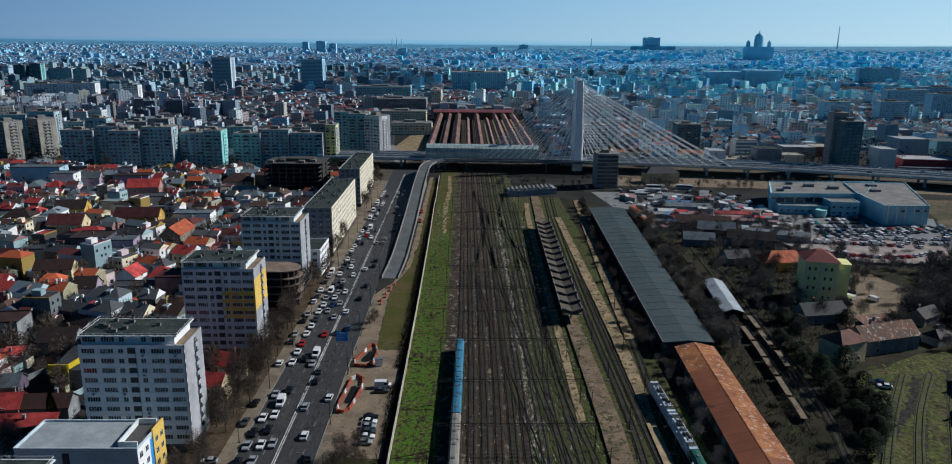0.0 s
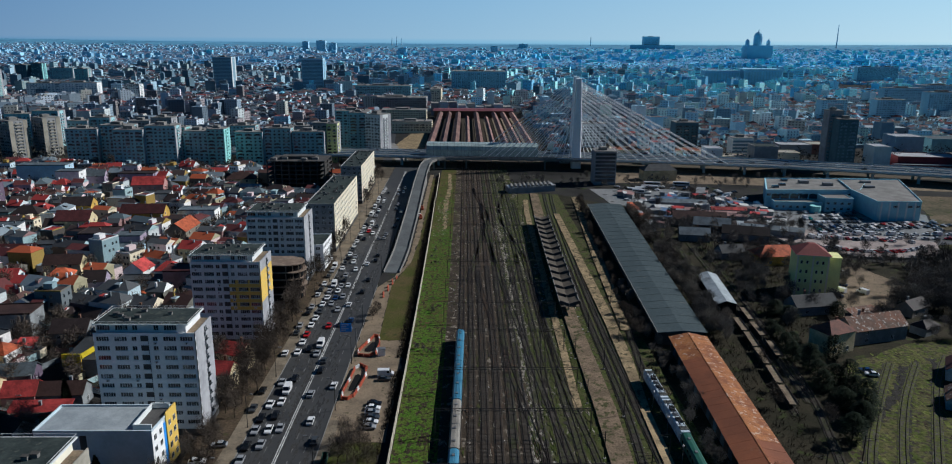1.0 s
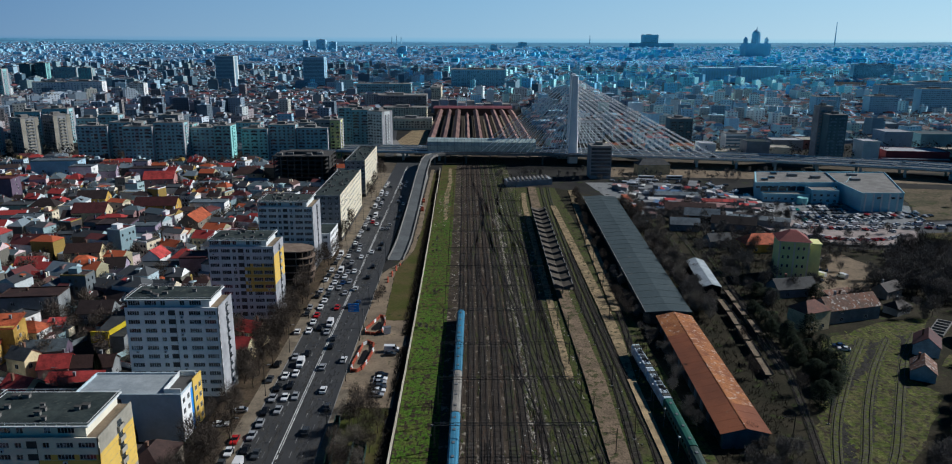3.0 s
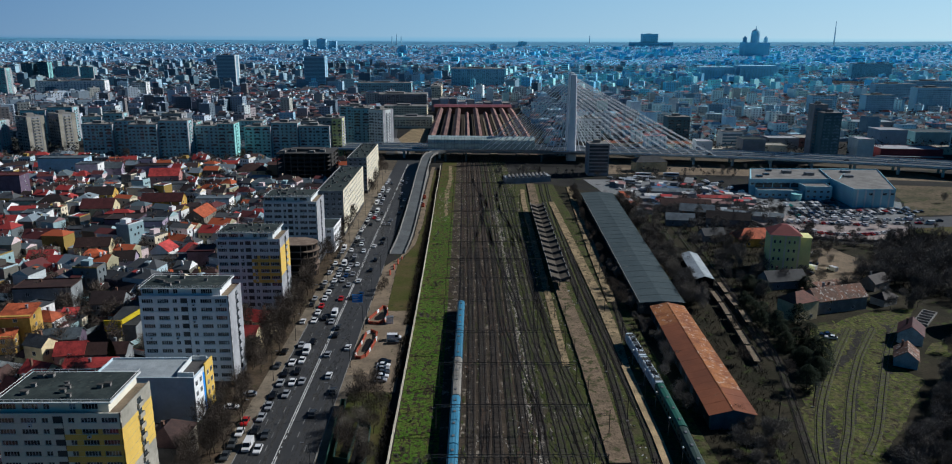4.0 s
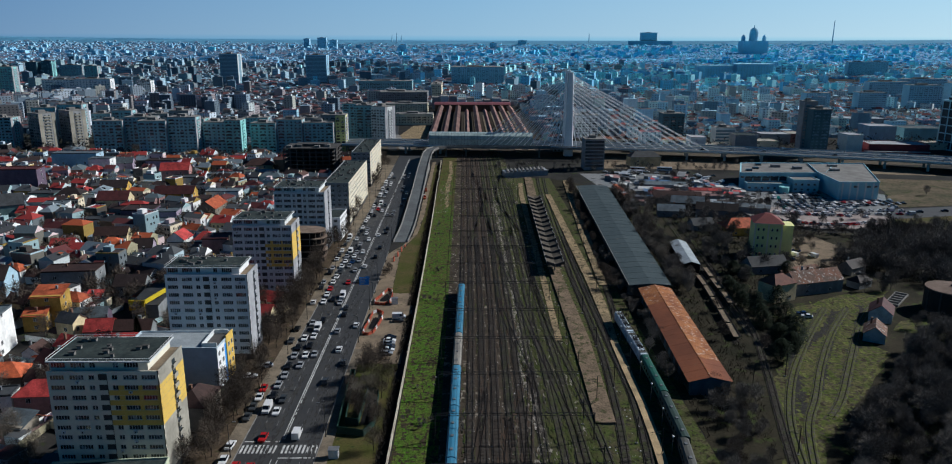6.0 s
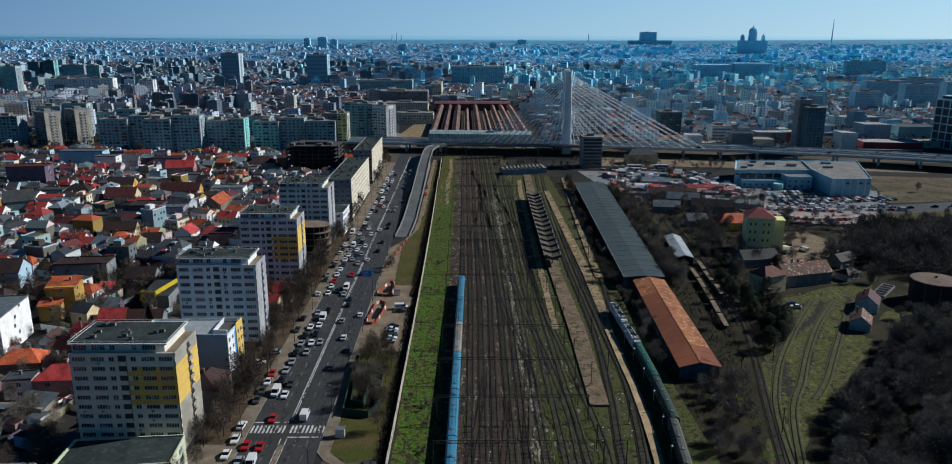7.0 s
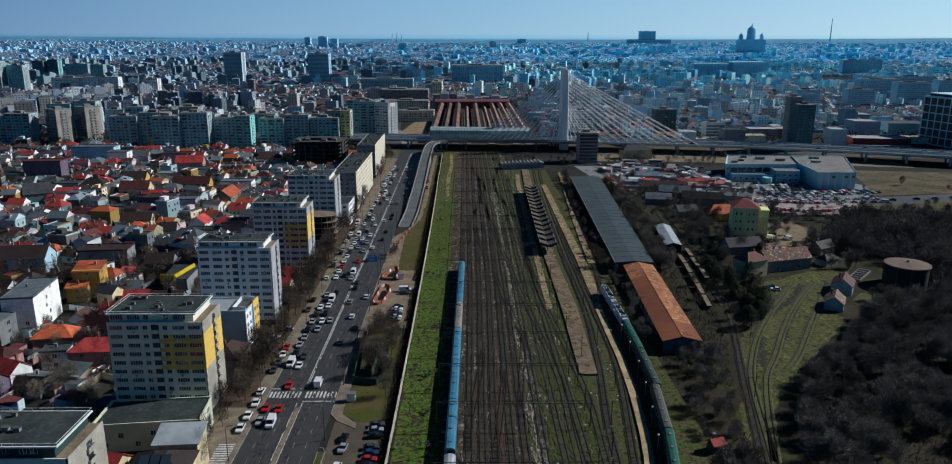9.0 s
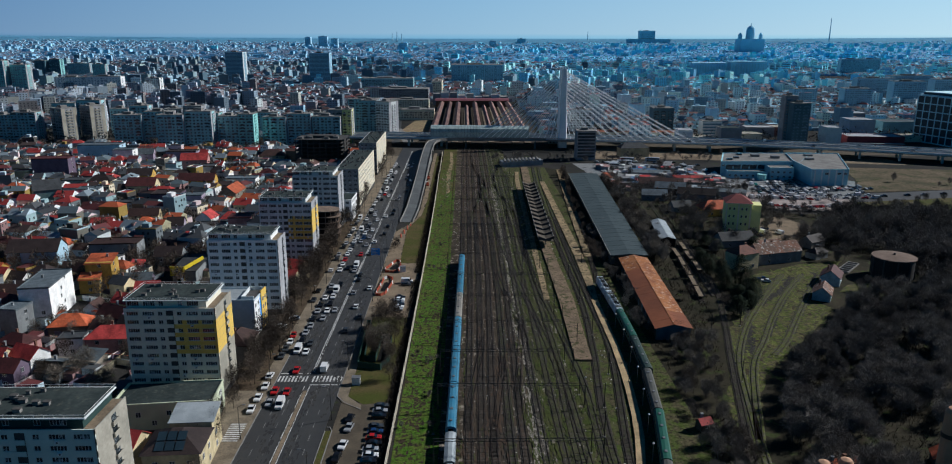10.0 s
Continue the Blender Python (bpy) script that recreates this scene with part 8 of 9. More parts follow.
M["peach"] = mat("peach_render", (0.52, 0.31, 0.19), (0.43, 0.25, 0.155), .25, .85, fine=1.0, grain=.15)
chimney(72.2, 34.6, 20.2, 1.5, "rounded peach-coloured chimney among scrub")
chimney(77.2, 35.4, 20.2, 1.5, "rounded peach-coloured chimney among scrub")
chimney(97.2, 34.6, 32.0, 1.6, "tall peach-coloured chimney with a dark band", 26.5)


def stalls():
    """Market stalls and bus shelters with coloured awnings."""
    rng = random.Random(8)
    cols = {"red": (0.50, 0.05, 0.05), "white": (0.6, 0.6, 0.58), "pink": (0.40, 0.24, 0.22), "blue": (0.12, 0.22, 0.38), "green": (0.08, 0.22, 0.15), "grey": (0.3, 0.31, 0.32)}
    am = {k: mat("awning_" + k, c, tuple(v * .8 for v in c), .4, .7) for k, c in cols.items()}
    for x, y, w, d, a, c in ((126, 449, 12, 9, -8, "white"), (134, 446, 8, 8, -8, "red"), (142, 442, 10, 8, -8, "pink"), (152, 433, 18, 6, -7, "pink"), (139, 474, 22, 10, -8, "blue"), (132, 430, 9, 7, 10, "green"), (163, 424, 14, 6, -14, "pink"), (146, 424, 16, 6, -10, "grey"), (166, 502, 6, 22, -20, "grey"), (178, 446, 12, 5, -30, "pink"), (152, 455, 10, 6, 0, "white"), (118, 440, 8, 6, 15, "grey"), (160, 388, 16, 6, -16, "blue"), (172, 402, 14, 6, -25, "grey")):
        b = thing("market_stall", f"market stall with {c} sheet roof", "market stall", (x, y, 0), a, group="market stalls")
        g = Geo()
        g.solid([(-w / 2, -d / 2, 3.2), (w / 2, -d / 2, 3.2), (w / 2, d / 2, 3.2), (-w / 2, d / 2, 3.2)], [(-w / 2, -.1, 4.1), (w / 2, -.1, 4.1), (w / 2, .1, 4.1), (-w / 2, .1, 4.1)])
        part("roof", g, am[c], b)
        g = Geo()
        g.box(-w / 2 + .4, w / 2 - .4, -d / 2 + .6, d / 2 - .4, 0, 3.2)
        part("wall", g, M["greyrender"], b)
    for _ in range(52):
        x, y, w, d, a, c = rng.uniform(108, 192), rng.uniform(405, 500), rng.uniform(4, 11), rng.uniform(3, 6), rng.choice((-12, 78, -20)) + rng.uniform(-8, 8), rng.choice(("white", "grey", "pink", "blue", "grey", "red", "white"))
        b = thing("market_stall", f"small market stall with {c} sheet roof", "market stall", (x, y, 0), a, group="market stalls")
        g = Geo()
        g.solid([(-w / 2, -d / 2, 2.9), (w / 2, -d / 2, 2.9), (w / 2, d / 2, 3.3), (-w / 2, d / 2, 3.3)], [(-w / 2, -d / 2, 3.0), (w / 2, -d / 2, 3.0), (w / 2, d / 2, 3.4), (-w / 2, d / 2, 3.4)])
        part("roof", g, am[c], b)
        g = Geo()
        g.box(-w / 2 + .3, w / 2 - .3, -d / 2 + .5, d / 2 - .3, 0, 3.0)
        part("wall", g, M["greyrender"], b)
    strip = thing("tin_roofed_row", "narrow row of huts with pale and orange tin roofs", "shed", (0, 0, 0))
    for i in range(8):
        g = Geo()
        y0 = 396 + i * 8
        g.box(104.6, 108.2, y0, y0 + 7.8, 3.2, 3.5), g.box(104.8, 108.0, y0 + .2, y0 + 7.6, 0, 3.2)
        part("hut", g, M["tin_white"] if i in (0, 1, 4) else RM["orange"], strip)


stalls()


def long_roof(x, y, w, d, rz, material, label, sheets=()):
    """A long low market hall: walls, pitched roof in bays, some bays in other sheets."""
    b = thing("market_hall", label, "market hall", (x, y, 0), rz, group="market halls")
    g = Geo()
    g.box(-w / 2 + .3, w / 2 - .3, -d / 2 + .4, d / 2 - .4, 0, 3.6)
    part("wall", g, M["greyrender"], b)
    n = max(3, int(w / 4))
    for i in range(n):
        a, c = -w / 2 + w * i / n, -w / 2 + w * (i + 1) / n
        for s in (-1, 1):
            ring = [(a + .04, s * d / 2, 3.5), (c - .04, s * d / 2, 3.5), (c - .04, 0, 5.0), (a + .04, 0, 5.0)]
            if s > 0:
                ring = ring[::-1]
            g = Geo()
            g.solid(ring, [(u, v, z + .12) for u, v, z in ring])
            part("roof_sheet", g, M["tin_white"] if i in sheets else material, b)


long_roof(150, 404, 44, 12, -14, RM["brown"], "long market hall with brown sheet roof and pale skylights", (4, 7))
long_roof(172, 391, 34, 10, -20, RM["tin"], "market hall with grey blue patched tin roof", (2, 5))
long_roof(142, 462, 30, 11, -8, RM["tin"], "market hall with blue grey sheet roof")
long_roof(164, 439, 22, 6, -7, RM["red"], "narrow market hall with red sheet roof")


def ruined_footing():
    b = thing("ruined_foundation", "pale broken concrete footing of a vanished shed", "ruin", (178, 229, 0), 48)
    for i in range(6):
        g = Geo()
        g.box(-9 + i * 3.4, -8.3 + i * 3.4, -2.2, 2.2, 0, .9)
        part("cross_wall", g, M["concrete"], b)
    for y in (-2.6, 2.2):
        g = Geo()
        g.box(-9, 9, y, y + .4, 0, .7)
        part("long_wall", g, M["concrete"], b)


ruined_footing()


def lot_wall():
    """The low pale wall that curves round the raised car lot."""
    pts = [(168, 392), (173, 366), (184, 352), (198, 343), (218, 341), (240, 343.5)]
    g = Geo()
    g.sweep([(-.3, 0), (.3, 0), (.3, 1.1), (-.3, 1.1)], [(x, y, .1) for x, y in pts], closed=True)
    tagged(part("lot_wall", g, M["concrete"]), "low pale concrete wall round a car lot", "wall", kind="structure")
    g = Geo()
    g.prism([(169, 392), (174, 367), (185, 353), (198.5, 344), (218, 342), (240, 344.5), (256, 374), (205, 404)], -.2, .16)
    tagged(part("car_lot", g, mat("pink_paving", (0.44, 0.37, 0.34), (0.33, 0.28, 0.26), .15, .9, fine=1.5, grain=.3)), "pinkish paved car lot", "car park", kind="structure")


lot_wall()


# orange-roofed huts at the edge of the wood
for x, y, a in ((88.5, 61, 30), (93.5, 62, 24), (119, 66, 70)):
    o = house(4.6, 3.6, 2.8, "gable", "brown", "orange", "small hut with orange tile roof in the wood", R7, windows=1)
    o.matrix_basis = pose(x, y, 0, 0, 0, a)

# ---- bare winter trees ----
def tree_meshes(seed, height, spread, twigs, tw=0.028, low=0.2, levels=4):
    """A tapered trunk with forking limbs, and a crown of many thin twigs."""
    rng = random.Random(seed)
    g, t = Geo(), Geo()
    limbs = []

    def grow(p, d, length, r, level):
        q = p + d * length
        g.tube(p, q, r, r * .7, 5 if level < 1 else 3)
        if level:
            limbs.append((p, q, level))
        if level >= levels - 1:
            return
        for _ in range(rng.choice((2, 3, 3))):
            nd = (d * 1.1 + Vector((rng.uniform(-1, 1), rng.uniform(-1, 1), rng.uniform(-.2, .6))) * spread).normalized()
            grow(q, nd, length * rng.uniform(.6, .9), r * .6, level + 1)
    grow(Vector((0, 0, 0)), Vector((rng.uniform(-.08, .08), rng.uniform(-.08, .08), 1)).normalized(), height * low, height * .016, 0)
    cz, rx, rz = height * .60, height * .36 * min(spread + .15, 1.15), height * .42
    while len(t.f) < twigs:
        d = Vector((rng.gauss(0, 1), rng.gauss(0, 1), rng.gauss(0, 1))).normalized()
        edge = .78 + .45 * noise.noise(d * 1.7 + Vector((seed * 3.1, 0, 0)))
        k = edge * rng.random() ** .45
        p = Vector((d.x * rx * k, d.y * rx * k, cz + d.z * rz * k))
        if p.z < height * .2:
            continue
        nd = (d * .8 + Vector((rng.uniform(-1, 1), rng.uniform(-1, 1), rng.uniform(-.2, 1.1)))).normalized()
        q = p + nd * rng.uniform(.07, .16) * height
        s = nd.cross(Vector((rng.uniform(-1, 1), rng.uniform(-1, 1), rng.uniform(-1, 1)))).normalized() * tw * rng.uniform(.6, 1.5)
        t.face([p - s, p + s, q])
    return g.mesh("trunk", [M["bark"]]), t


TREES = []
for seed, hgt, spr, n, hue, lab in ((1, 11, .80, 1800, "twig", "bare brown street tree"), (2, 9, .95, 1700, "twig", "bare spreading winter tree"), (3, 13, .65, 2000, "twig", "tall bare winter tree"), (4, 8, 1.0, 1600, "twig_pale", "bare pale twiggy tree"), (5, 6, 1.1, 1300, "twig", "bare brown bush"), (6, 10, .85, 1800, "twig_pale", "bare pale branching tree"),
                                    (7, 8, .95, 1100, "twig_dark", "bare thicket tree"), (8, 6.5, 1.1, 1000, "twig_dark", "bare thicket bush"), (9, 10, .8, 1300, "twig_dark", "tall bare thicket tree"),
                                    (10, 8.5, .95, 420, "twig_dark", "bare garden tree"), (11, 7, 1.1, 360, "twig_dark", "bare garden bush"), (12, 11, .8, 460, "twig_dark", "tall bare garden tree")):
    trunk, crown = tree_meshes(seed, hgt, spr, n, .03 if seed < 7 else .05 if seed < 10 else .10, levels=4 if seed < 7 else 3)
    TREES.append((trunk, crown.mesh("crown", [M[hue]]), lab))


WOODS = {"trees of the wood": [], "trees by the market": [], "garden trees beyond": []}


def wood_mesh(name, rows, label, material="twig_dark"):
    """Many bare trees of a wood, joined."""
    vs, fs, n = [], [], 0
    for which in (0, 1):
        for kind, x, y, s, rz in rows:
            me = TREES[kind][which]
            co = np.empty(len(me.vertices) * 3)
            me.vertices.foreach_get("co", co)
            co = co.reshape(-1, 3) * s
            c, q = math.cos(radians(rz)), math.sin(radians(rz))
            vs.append(np.stack([x + co[:, 0] * c - co[:, 1] * q, y + co[:, 0] * q + co[:, 1] * c, co[:, 2]], 1))
            fs += [tuple(i + n for i in p.vertices) for p in me.polygons]
            n += len(co)
    me = bpy.data.meshes.new(name)
    me.from_pydata(np.concatenate(vs).tolist(), [], fs)
    me.materials.append(M[material])
    tagged(new(name, me), label, "trees", kind="stuff")


def tree(kind, x, y, s, rz, group="bare trees"):
    trunk, crown, lab = TREES[kind]
    if group in WOODS:
        WOODS[group].append((kind, x, y, s, rz))
        return
    b = thing("tree", lab + " without leaves", "tree", (x, y, 0), rz, group=group)
    b.scale = (s, s, s * random.uniform(.9, 1.1))
    part("trunk", trunk, None, b)
    part("crown", crown, None, b)


def plant():
    rng = random.Random(31)
    # along the left pavement, in front of the blocks
    for y in list(range(60, 350, 9)) + list(range(352, 560, 12)):
        if rng.random() < .86:
            tree(rng.choice((0, 1, 2, 0)), rng.uniform(-71.5, -63.5), y + rng.uniform(-3, 3), rng.uniform(.75, 1.1), rng.uniform(0, 360), "street trees")
    for i in range(26):
        y = rng.uniform(108, 345)
        tree(rng.choice((0, 1, 2)), rng.uniform(-72, -65), y, rng.uniform(.6, .9), rng.uniform(0, 360), "street trees")
    for x, y in ((-67, 120), (-69, 128), (-66, 134), (-70, 140), (-67, 190), (-69, 197), (-70, 206), (-67, 213), (-69, 222), (-68, 228), (-70, 186), (-67, 256), (-69, 264), (-70, 271), (-85, 196), (-92, 205), (-80, 212), (-84, 224), (-90, 258), (-82, 268), (-86, 126), (-90, 138)):
        tree(rng.choice((0, 1, 2)), x, y, rng.uniform(.9, 1.25), rng.uniform(0, 360), "street trees")
    # garden by the crossing
    for x, y in ((-31, 148), (-28, 152), (-33, 156), (-27, 160), (-30, 165), (-26, 144), (-34, 138), (-28, 136), (-33, 168), (-29, 172), (-25, 154), (-35, 146), (-26, 126), (-25, 115), (-31, 130), (-33, 142), (-29, 146), (-31, 158)):
        tree(rng.choice((0, 1, 3)), x, y, rng.uniform(.7, .95), rng.uniform(0, 360), "garden trees")
    for i in range(26):
        tree(7, rng.uniform(-19, -9.5), rng.choice((84, 88, 97, 104, 128, 131, 150, 172, 176, 230, 265, 330, 345, 352)) + rng.uniform(-4, 4), rng.uniform(.18, .36), rng.uniform(0, 360), "trees of the wood")
    for x, y in ((-36.5, 258), (-35.5, 264), (-25.5, 130)):
        tree(4, x, y, 1.0, rng.uniform(0, 360), "garden trees")
    # among the houses
    n = 0
    while n < 850:
        y = rng.uniform(70, 300) if n < 130 else rng.uniform(200, 590)
        x = rng.uniform(-(0.66 * (y + 95)), -98)
        tree(rng.choice((1, 3, 4, 0, 5)) if y < 200 else rng.choice((9, 10, 11, 10)), x, y, rng.uniform(.6, 1.05), rng.uniform(0, 360), "garden trees" if y < 200 else "garden trees beyond")
        n += 1
    for i in range(260):
        tree(rng.choice((9, 11)), rng.uniform(-480, -100), rng.uniform(562, 612), rng.uniform(.7, 1.1), rng.uniform(0, 360), "garden trees beyond")
    # beside the sheds and sidings
    for i in range(60):
        y = rng.uniform(238, 440)
        tree(rng.choice((6, 7, 8)), 87 + 15 * (y - 234) / 212 + rng.uniform(0, 9), y, rng.uniform(.6, 1.0), rng.uniform(0, 360), "trees by the market")
    for i in range(40):
        y = rng.uniform(150, 300)
        tree(rng.choice((6, 7)), 64 + max(0, y - 235) * .03 + rng.uniform(0, 5) - (2 if y < 180 else 0), y, rng.uniform(.45, .8), rng.uniform(0, 360), "trees by the market")
    for i in range(110):
        x, y = rng.uniform(116, 186), rng.uniform(236, 345)
        if (136 < x < 180 and 276 < y < 330) or (126 < x < 166 and 225 < y < 262 and rng.random() < .7) or x < 112 + (y - 236) * .1:
            continue
        tree(rng.choice((6, 7, 8)), x, y, rng.uniform(.6, 1.0), rng.uniform(0, 360), "trees by the market")
    for i in range(120):
        x, y = rng.uniform(180, 420), rng.uniform(334, 440)
        if y > 372 and rng.random() < .88:
            continue
        tree(rng.choice((6, 7, 8)), x, y, rng.uniform(.45, .85), rng.uniform(0, 360), "trees by the market")
    for i in range(110):
        x, y = rng.uniform(20, 300), rng.uniform(520, 566)
        if y < deck_y(x) - 6 and not (90 < x < 118 and 530 < y < 556):
            tree(rng.choice((9, 10, 10)), x, y, rng.uniform(.4, .85), rng.uniform(0, 360), "trees by the market")
    for i in range(80):
        tree(rng.choice((9, 10, 11)), rng.uniform(108, 196), rng.uniform(340, 425), rng.uniform(.5, .95), rng.uniform(0, 360), "trees by the market")
    for i in range(50):
        tree(rng.choice((6, 7, 8)), rng.uniform(112, 192), rng.uniform(395, 510), rng.uniform(.5, .9), rng.uniform(0, 360), "trees by the market")
    for i in range(96):
        y = rng.uniform(235, 440)
        u = (y - 234) / 212
        tree(rng.choice((3, 5, 1, 3, 5)), 86.5 + 13 * u + abs(rng.gauss(0, 6)), y, rng.uniform(.6, 1.0), rng.uniform(0, 360), "trees by the sidings")
    for i in range(46):
        y = rng.uniform(240, 480)
        tree(rng.choice((4, 4, 1)), 61 + (y - 247) * .062 + rng.uniform(-1.2, 1.6), y, rng.uniform(.5, .95), rng.uniform(0, 360), "bushes by the platform")
    for i in range(16):
        y = rng.uniform(60, 240)
        tree(rng.choice((1, 4, 0, 4)), 64 + rng.uniform(0, 1) * min(22, 4 + (y - 60) * .13) + (3 if y < 150 else 20 if y < 232 else 18), y, rng.uniform(.55, .9), rng.uniform(0, 360), "trees by the sidings")
    for i in range(70):
        tree(rng.choice((6, 8, 6, 7)), rng.uniform(112, 180), rng.uniform(290, 400), rng.uniform(.6, .95), rng.uniform(0, 360), "trees by the market")
    wood = [(76, 20), (330, 20), (330, 330), (310, 338), (250, 336), (222, 332), (206, 316), (192, 292), (176, 268), (205, 244), (196, 198), (160, 184), (150, 172), (127, 144), (112, 130), (100, 114), (86, 78)]
    n = 0
    for i in range(70):
        y = rng.uniform(30, 150)
        lo, hi = (53 + (y - 30) * .09, 62 + (y - 30) * .21)
        tree(rng.choice((6, 7, 7)), rng.uniform(lo + 4, hi), y, rng.uniform(.55, .95), rng.uniform(0, 360), "trees of the wood")
    edge = [(86, 86), (100, 116), (112, 131), (127, 146), (148, 174), (160, 190), (176, 214)]
    for i in range(95):
        x, y, h = along(edge, rng.uniform(0, 150))
        q = rng.random() ** 1.3 * 16
        if math.hypot(x + q - 191, y - q * .7 - 216) > 14:
            tree(rng.choice((7, 7, 6)), x + q * .9 + 1.5, y - q * .6, rng.uniform(.5, 1.0), rng.uniform(0, 360), "trees of the wood")
    while n < 1060:
        x, y = rng.uniform(76, 320), rng.uniform(20, 338)
        if noise.noise(Vector((x * .03, y * .03, 5))) < -.40 or not inside((x, y), wood) or math.hypot(x - 191, y - 216) < 15 or x > .66 * (y + 98) + 14:
            continue
        tree(rng.choice((6, 7, 8, 6, 7)) if y < 190 else rng.choice((9, 10, 11)), x, y, rng.uniform(.6, 1.1), rng.uniform(0, 360), "trees of the wood")
        n += 1
    for i in range(90):
        x, y, h = along([(166, 338), (186, 334), (212, 334), (250, 338), (300, 336)], rng.uniform(0, 140))
        tree(rng.choice((9, 10, 11, 10)), x + rng.uniform(-4, 4), y + rng.gauss(0, 4) - 2, rng.uniform(.5, .95), rng.uniform(0, 360), "trees by the market")


plant()
wood_mesh("wood", WOODS["trees of the wood"], "dense wood of bare brown winter trees")
wood_mesh("garden_trees", WOODS["garden trees beyond"], "bare garden trees between small houses", "twig")
wood_mesh("market_trees", WOODS["trees by the market"], "bare trees between market and sidings")


def brush():
    """Tangled undergrowth of the wood and sidings."""
    rng = random.Random(41)
    g = Geo()
    wood = [(74, 20), (330, 20), (330, 330), (310, 338), (250, 336), (222, 332), (206, 316), (192, 292), (176, 268), (205, 244), (196, 198), (160, 184), (150, 172), (127, 144), (112, 130), (100, 114), (86, 78)]
    strips = [[(-24.0, 40), (-20.9, 40), (-20.6, 560), (-23.6, 560)], [(60, 40), (67, 50), (84, 125), (100, 190), (106, 240), (86, 240), (80, 146), (66, 146)], [(86, 236), (96, 236), (112, 440), (101, 440)], [(114, 250), (126, 236), (140, 262), (138, 285), (176, 350), (160, 380), (122, 420)], [(60, 180), (70, 236), (66, 236), (59, 215)]]
    n = 0
    while n < 26000:
        x, y = (rng.uniform(58, 330), rng.uniform(-30, 440)) if rng.random() < .9 else (rng.uniform(-24, -20.6), rng.uniform(40, 560))
        if x > .67 * (y + 100) + 12:
            continue
        if not (inside((x, y), wood) or any(inside((x, y), s) for s in strips)) or math.hypot(x - 191, y - 216) < 12:
            continue
        if noise.noise(Vector((x * .035, y * .035, 7))) < -0.32:
            n += .2
            continue
        n += 1
        h = rng.uniform(.3, 1.5)
        for _ in range(2):
            q = Vector((x + rng.uniform(-.9, .9), y + rng.uniform(-.9, .9), h * rng.uniform(.6, 1.2)))
            s = Vector((rng.uniform(-1, 1), rng.uniform(-1, 1), 0)).normalized() * rng.uniform(.04, .12)
            p = Vector((x + rng.uniform(-.3, .3), y + rng.uniform(-.3, .3), 0))
            g.face([p - s, p + s, q + s * .5, q - s * .5])
    tagged(part("undergrowth", g, mat("brush_stems", (0.075, 0.063, 0.047), (0.05, 0.043, 0.033), .06, .95, fine=.6, grain=.3, island=.4)), "tangled bare brown undergrowth", "undergrowth", kind="stuff")


brush()


# ---- dark conifers ----
def conifer_mesh(seed, h, r, column=False):
    rng = random.Random(seed)
    g = Geo()
    for _ in range(2200):
        u = rng.random()
        if column:
            rad = r * (1 - u ** 3) * .9 * rng.uniform(.55, 1.08)
        else:
            rad = r * math.sin(math.pi * min(1, .12 + .88 * u)) ** .55 * rng.uniform(.45, 1.0)
        a = rng.uniform(0, 6.283)
        p = Vector((math.cos(a) * rad, math.sin(a) * rad, h * (.06 + .94 * u)))
        if not column:
            k = 1 + .5 * noise.noise(p * .45 + Vector((seed * 7, 0, 0)))
            p = Vector((p.x * k, p.y * k, p.z))
        s = rng.uniform(.2, .5)
        out = Vector((math.cos(a), math.sin(a), -.35 if not column else .9)).normalized()
        side = out.cross(Vector((0, 0, 1))).normalized() * s * .6
        g.face([p - side - out * s * .5, p + side - out * s * .5, p + out * s])
    t = Geo()
    t.tube((0, 0, 0), (0, 0, h * .9), h * .02, h * .005, 6)
    return t.mesh("trunk", [M["bark"]]), g.mesh("crown", [M["conifer"]])


CON = [conifer_mesh(1, 10.5, 4.6), conifer_mesh(2, 8, 4.6), conifer_mesh(3, 11, 1.7, True)]


def conifers():
    rng = random.Random(51)
    spots = [(112, 238), (113, 246), (111, 228), (115, 232), (110, 220), (113, 214), (112, 206), (116, 203), (110, 198), (113, 192), (111, 186), (115, 182), (118, 188), (119, 196), (112, 178), (120, 202), (124, 256), (122, 264), (104, 168),
             (-116, 186), (-118, 262), (-190, 300), (-88, 146), (-168, 262), (-205, 240), (125, 222), (146, 262)]
    for i, (x, y) in enumerate(spots):
        k = rng.choice((0, 1, 0, 1)) if x > 0 else 2
        b = thing("evergreen_tree", "dark evergreen tree with dense foliage", "tree", (x, y, 0), rng.uniform(0, 360), group="conifers")
        s = rng.uniform(.6, .9)
        b.scale = (s, s, s)
        part("trunk", CON[k][0], None, b)
        part("crown", CON[k][1], None, b)


conifers()

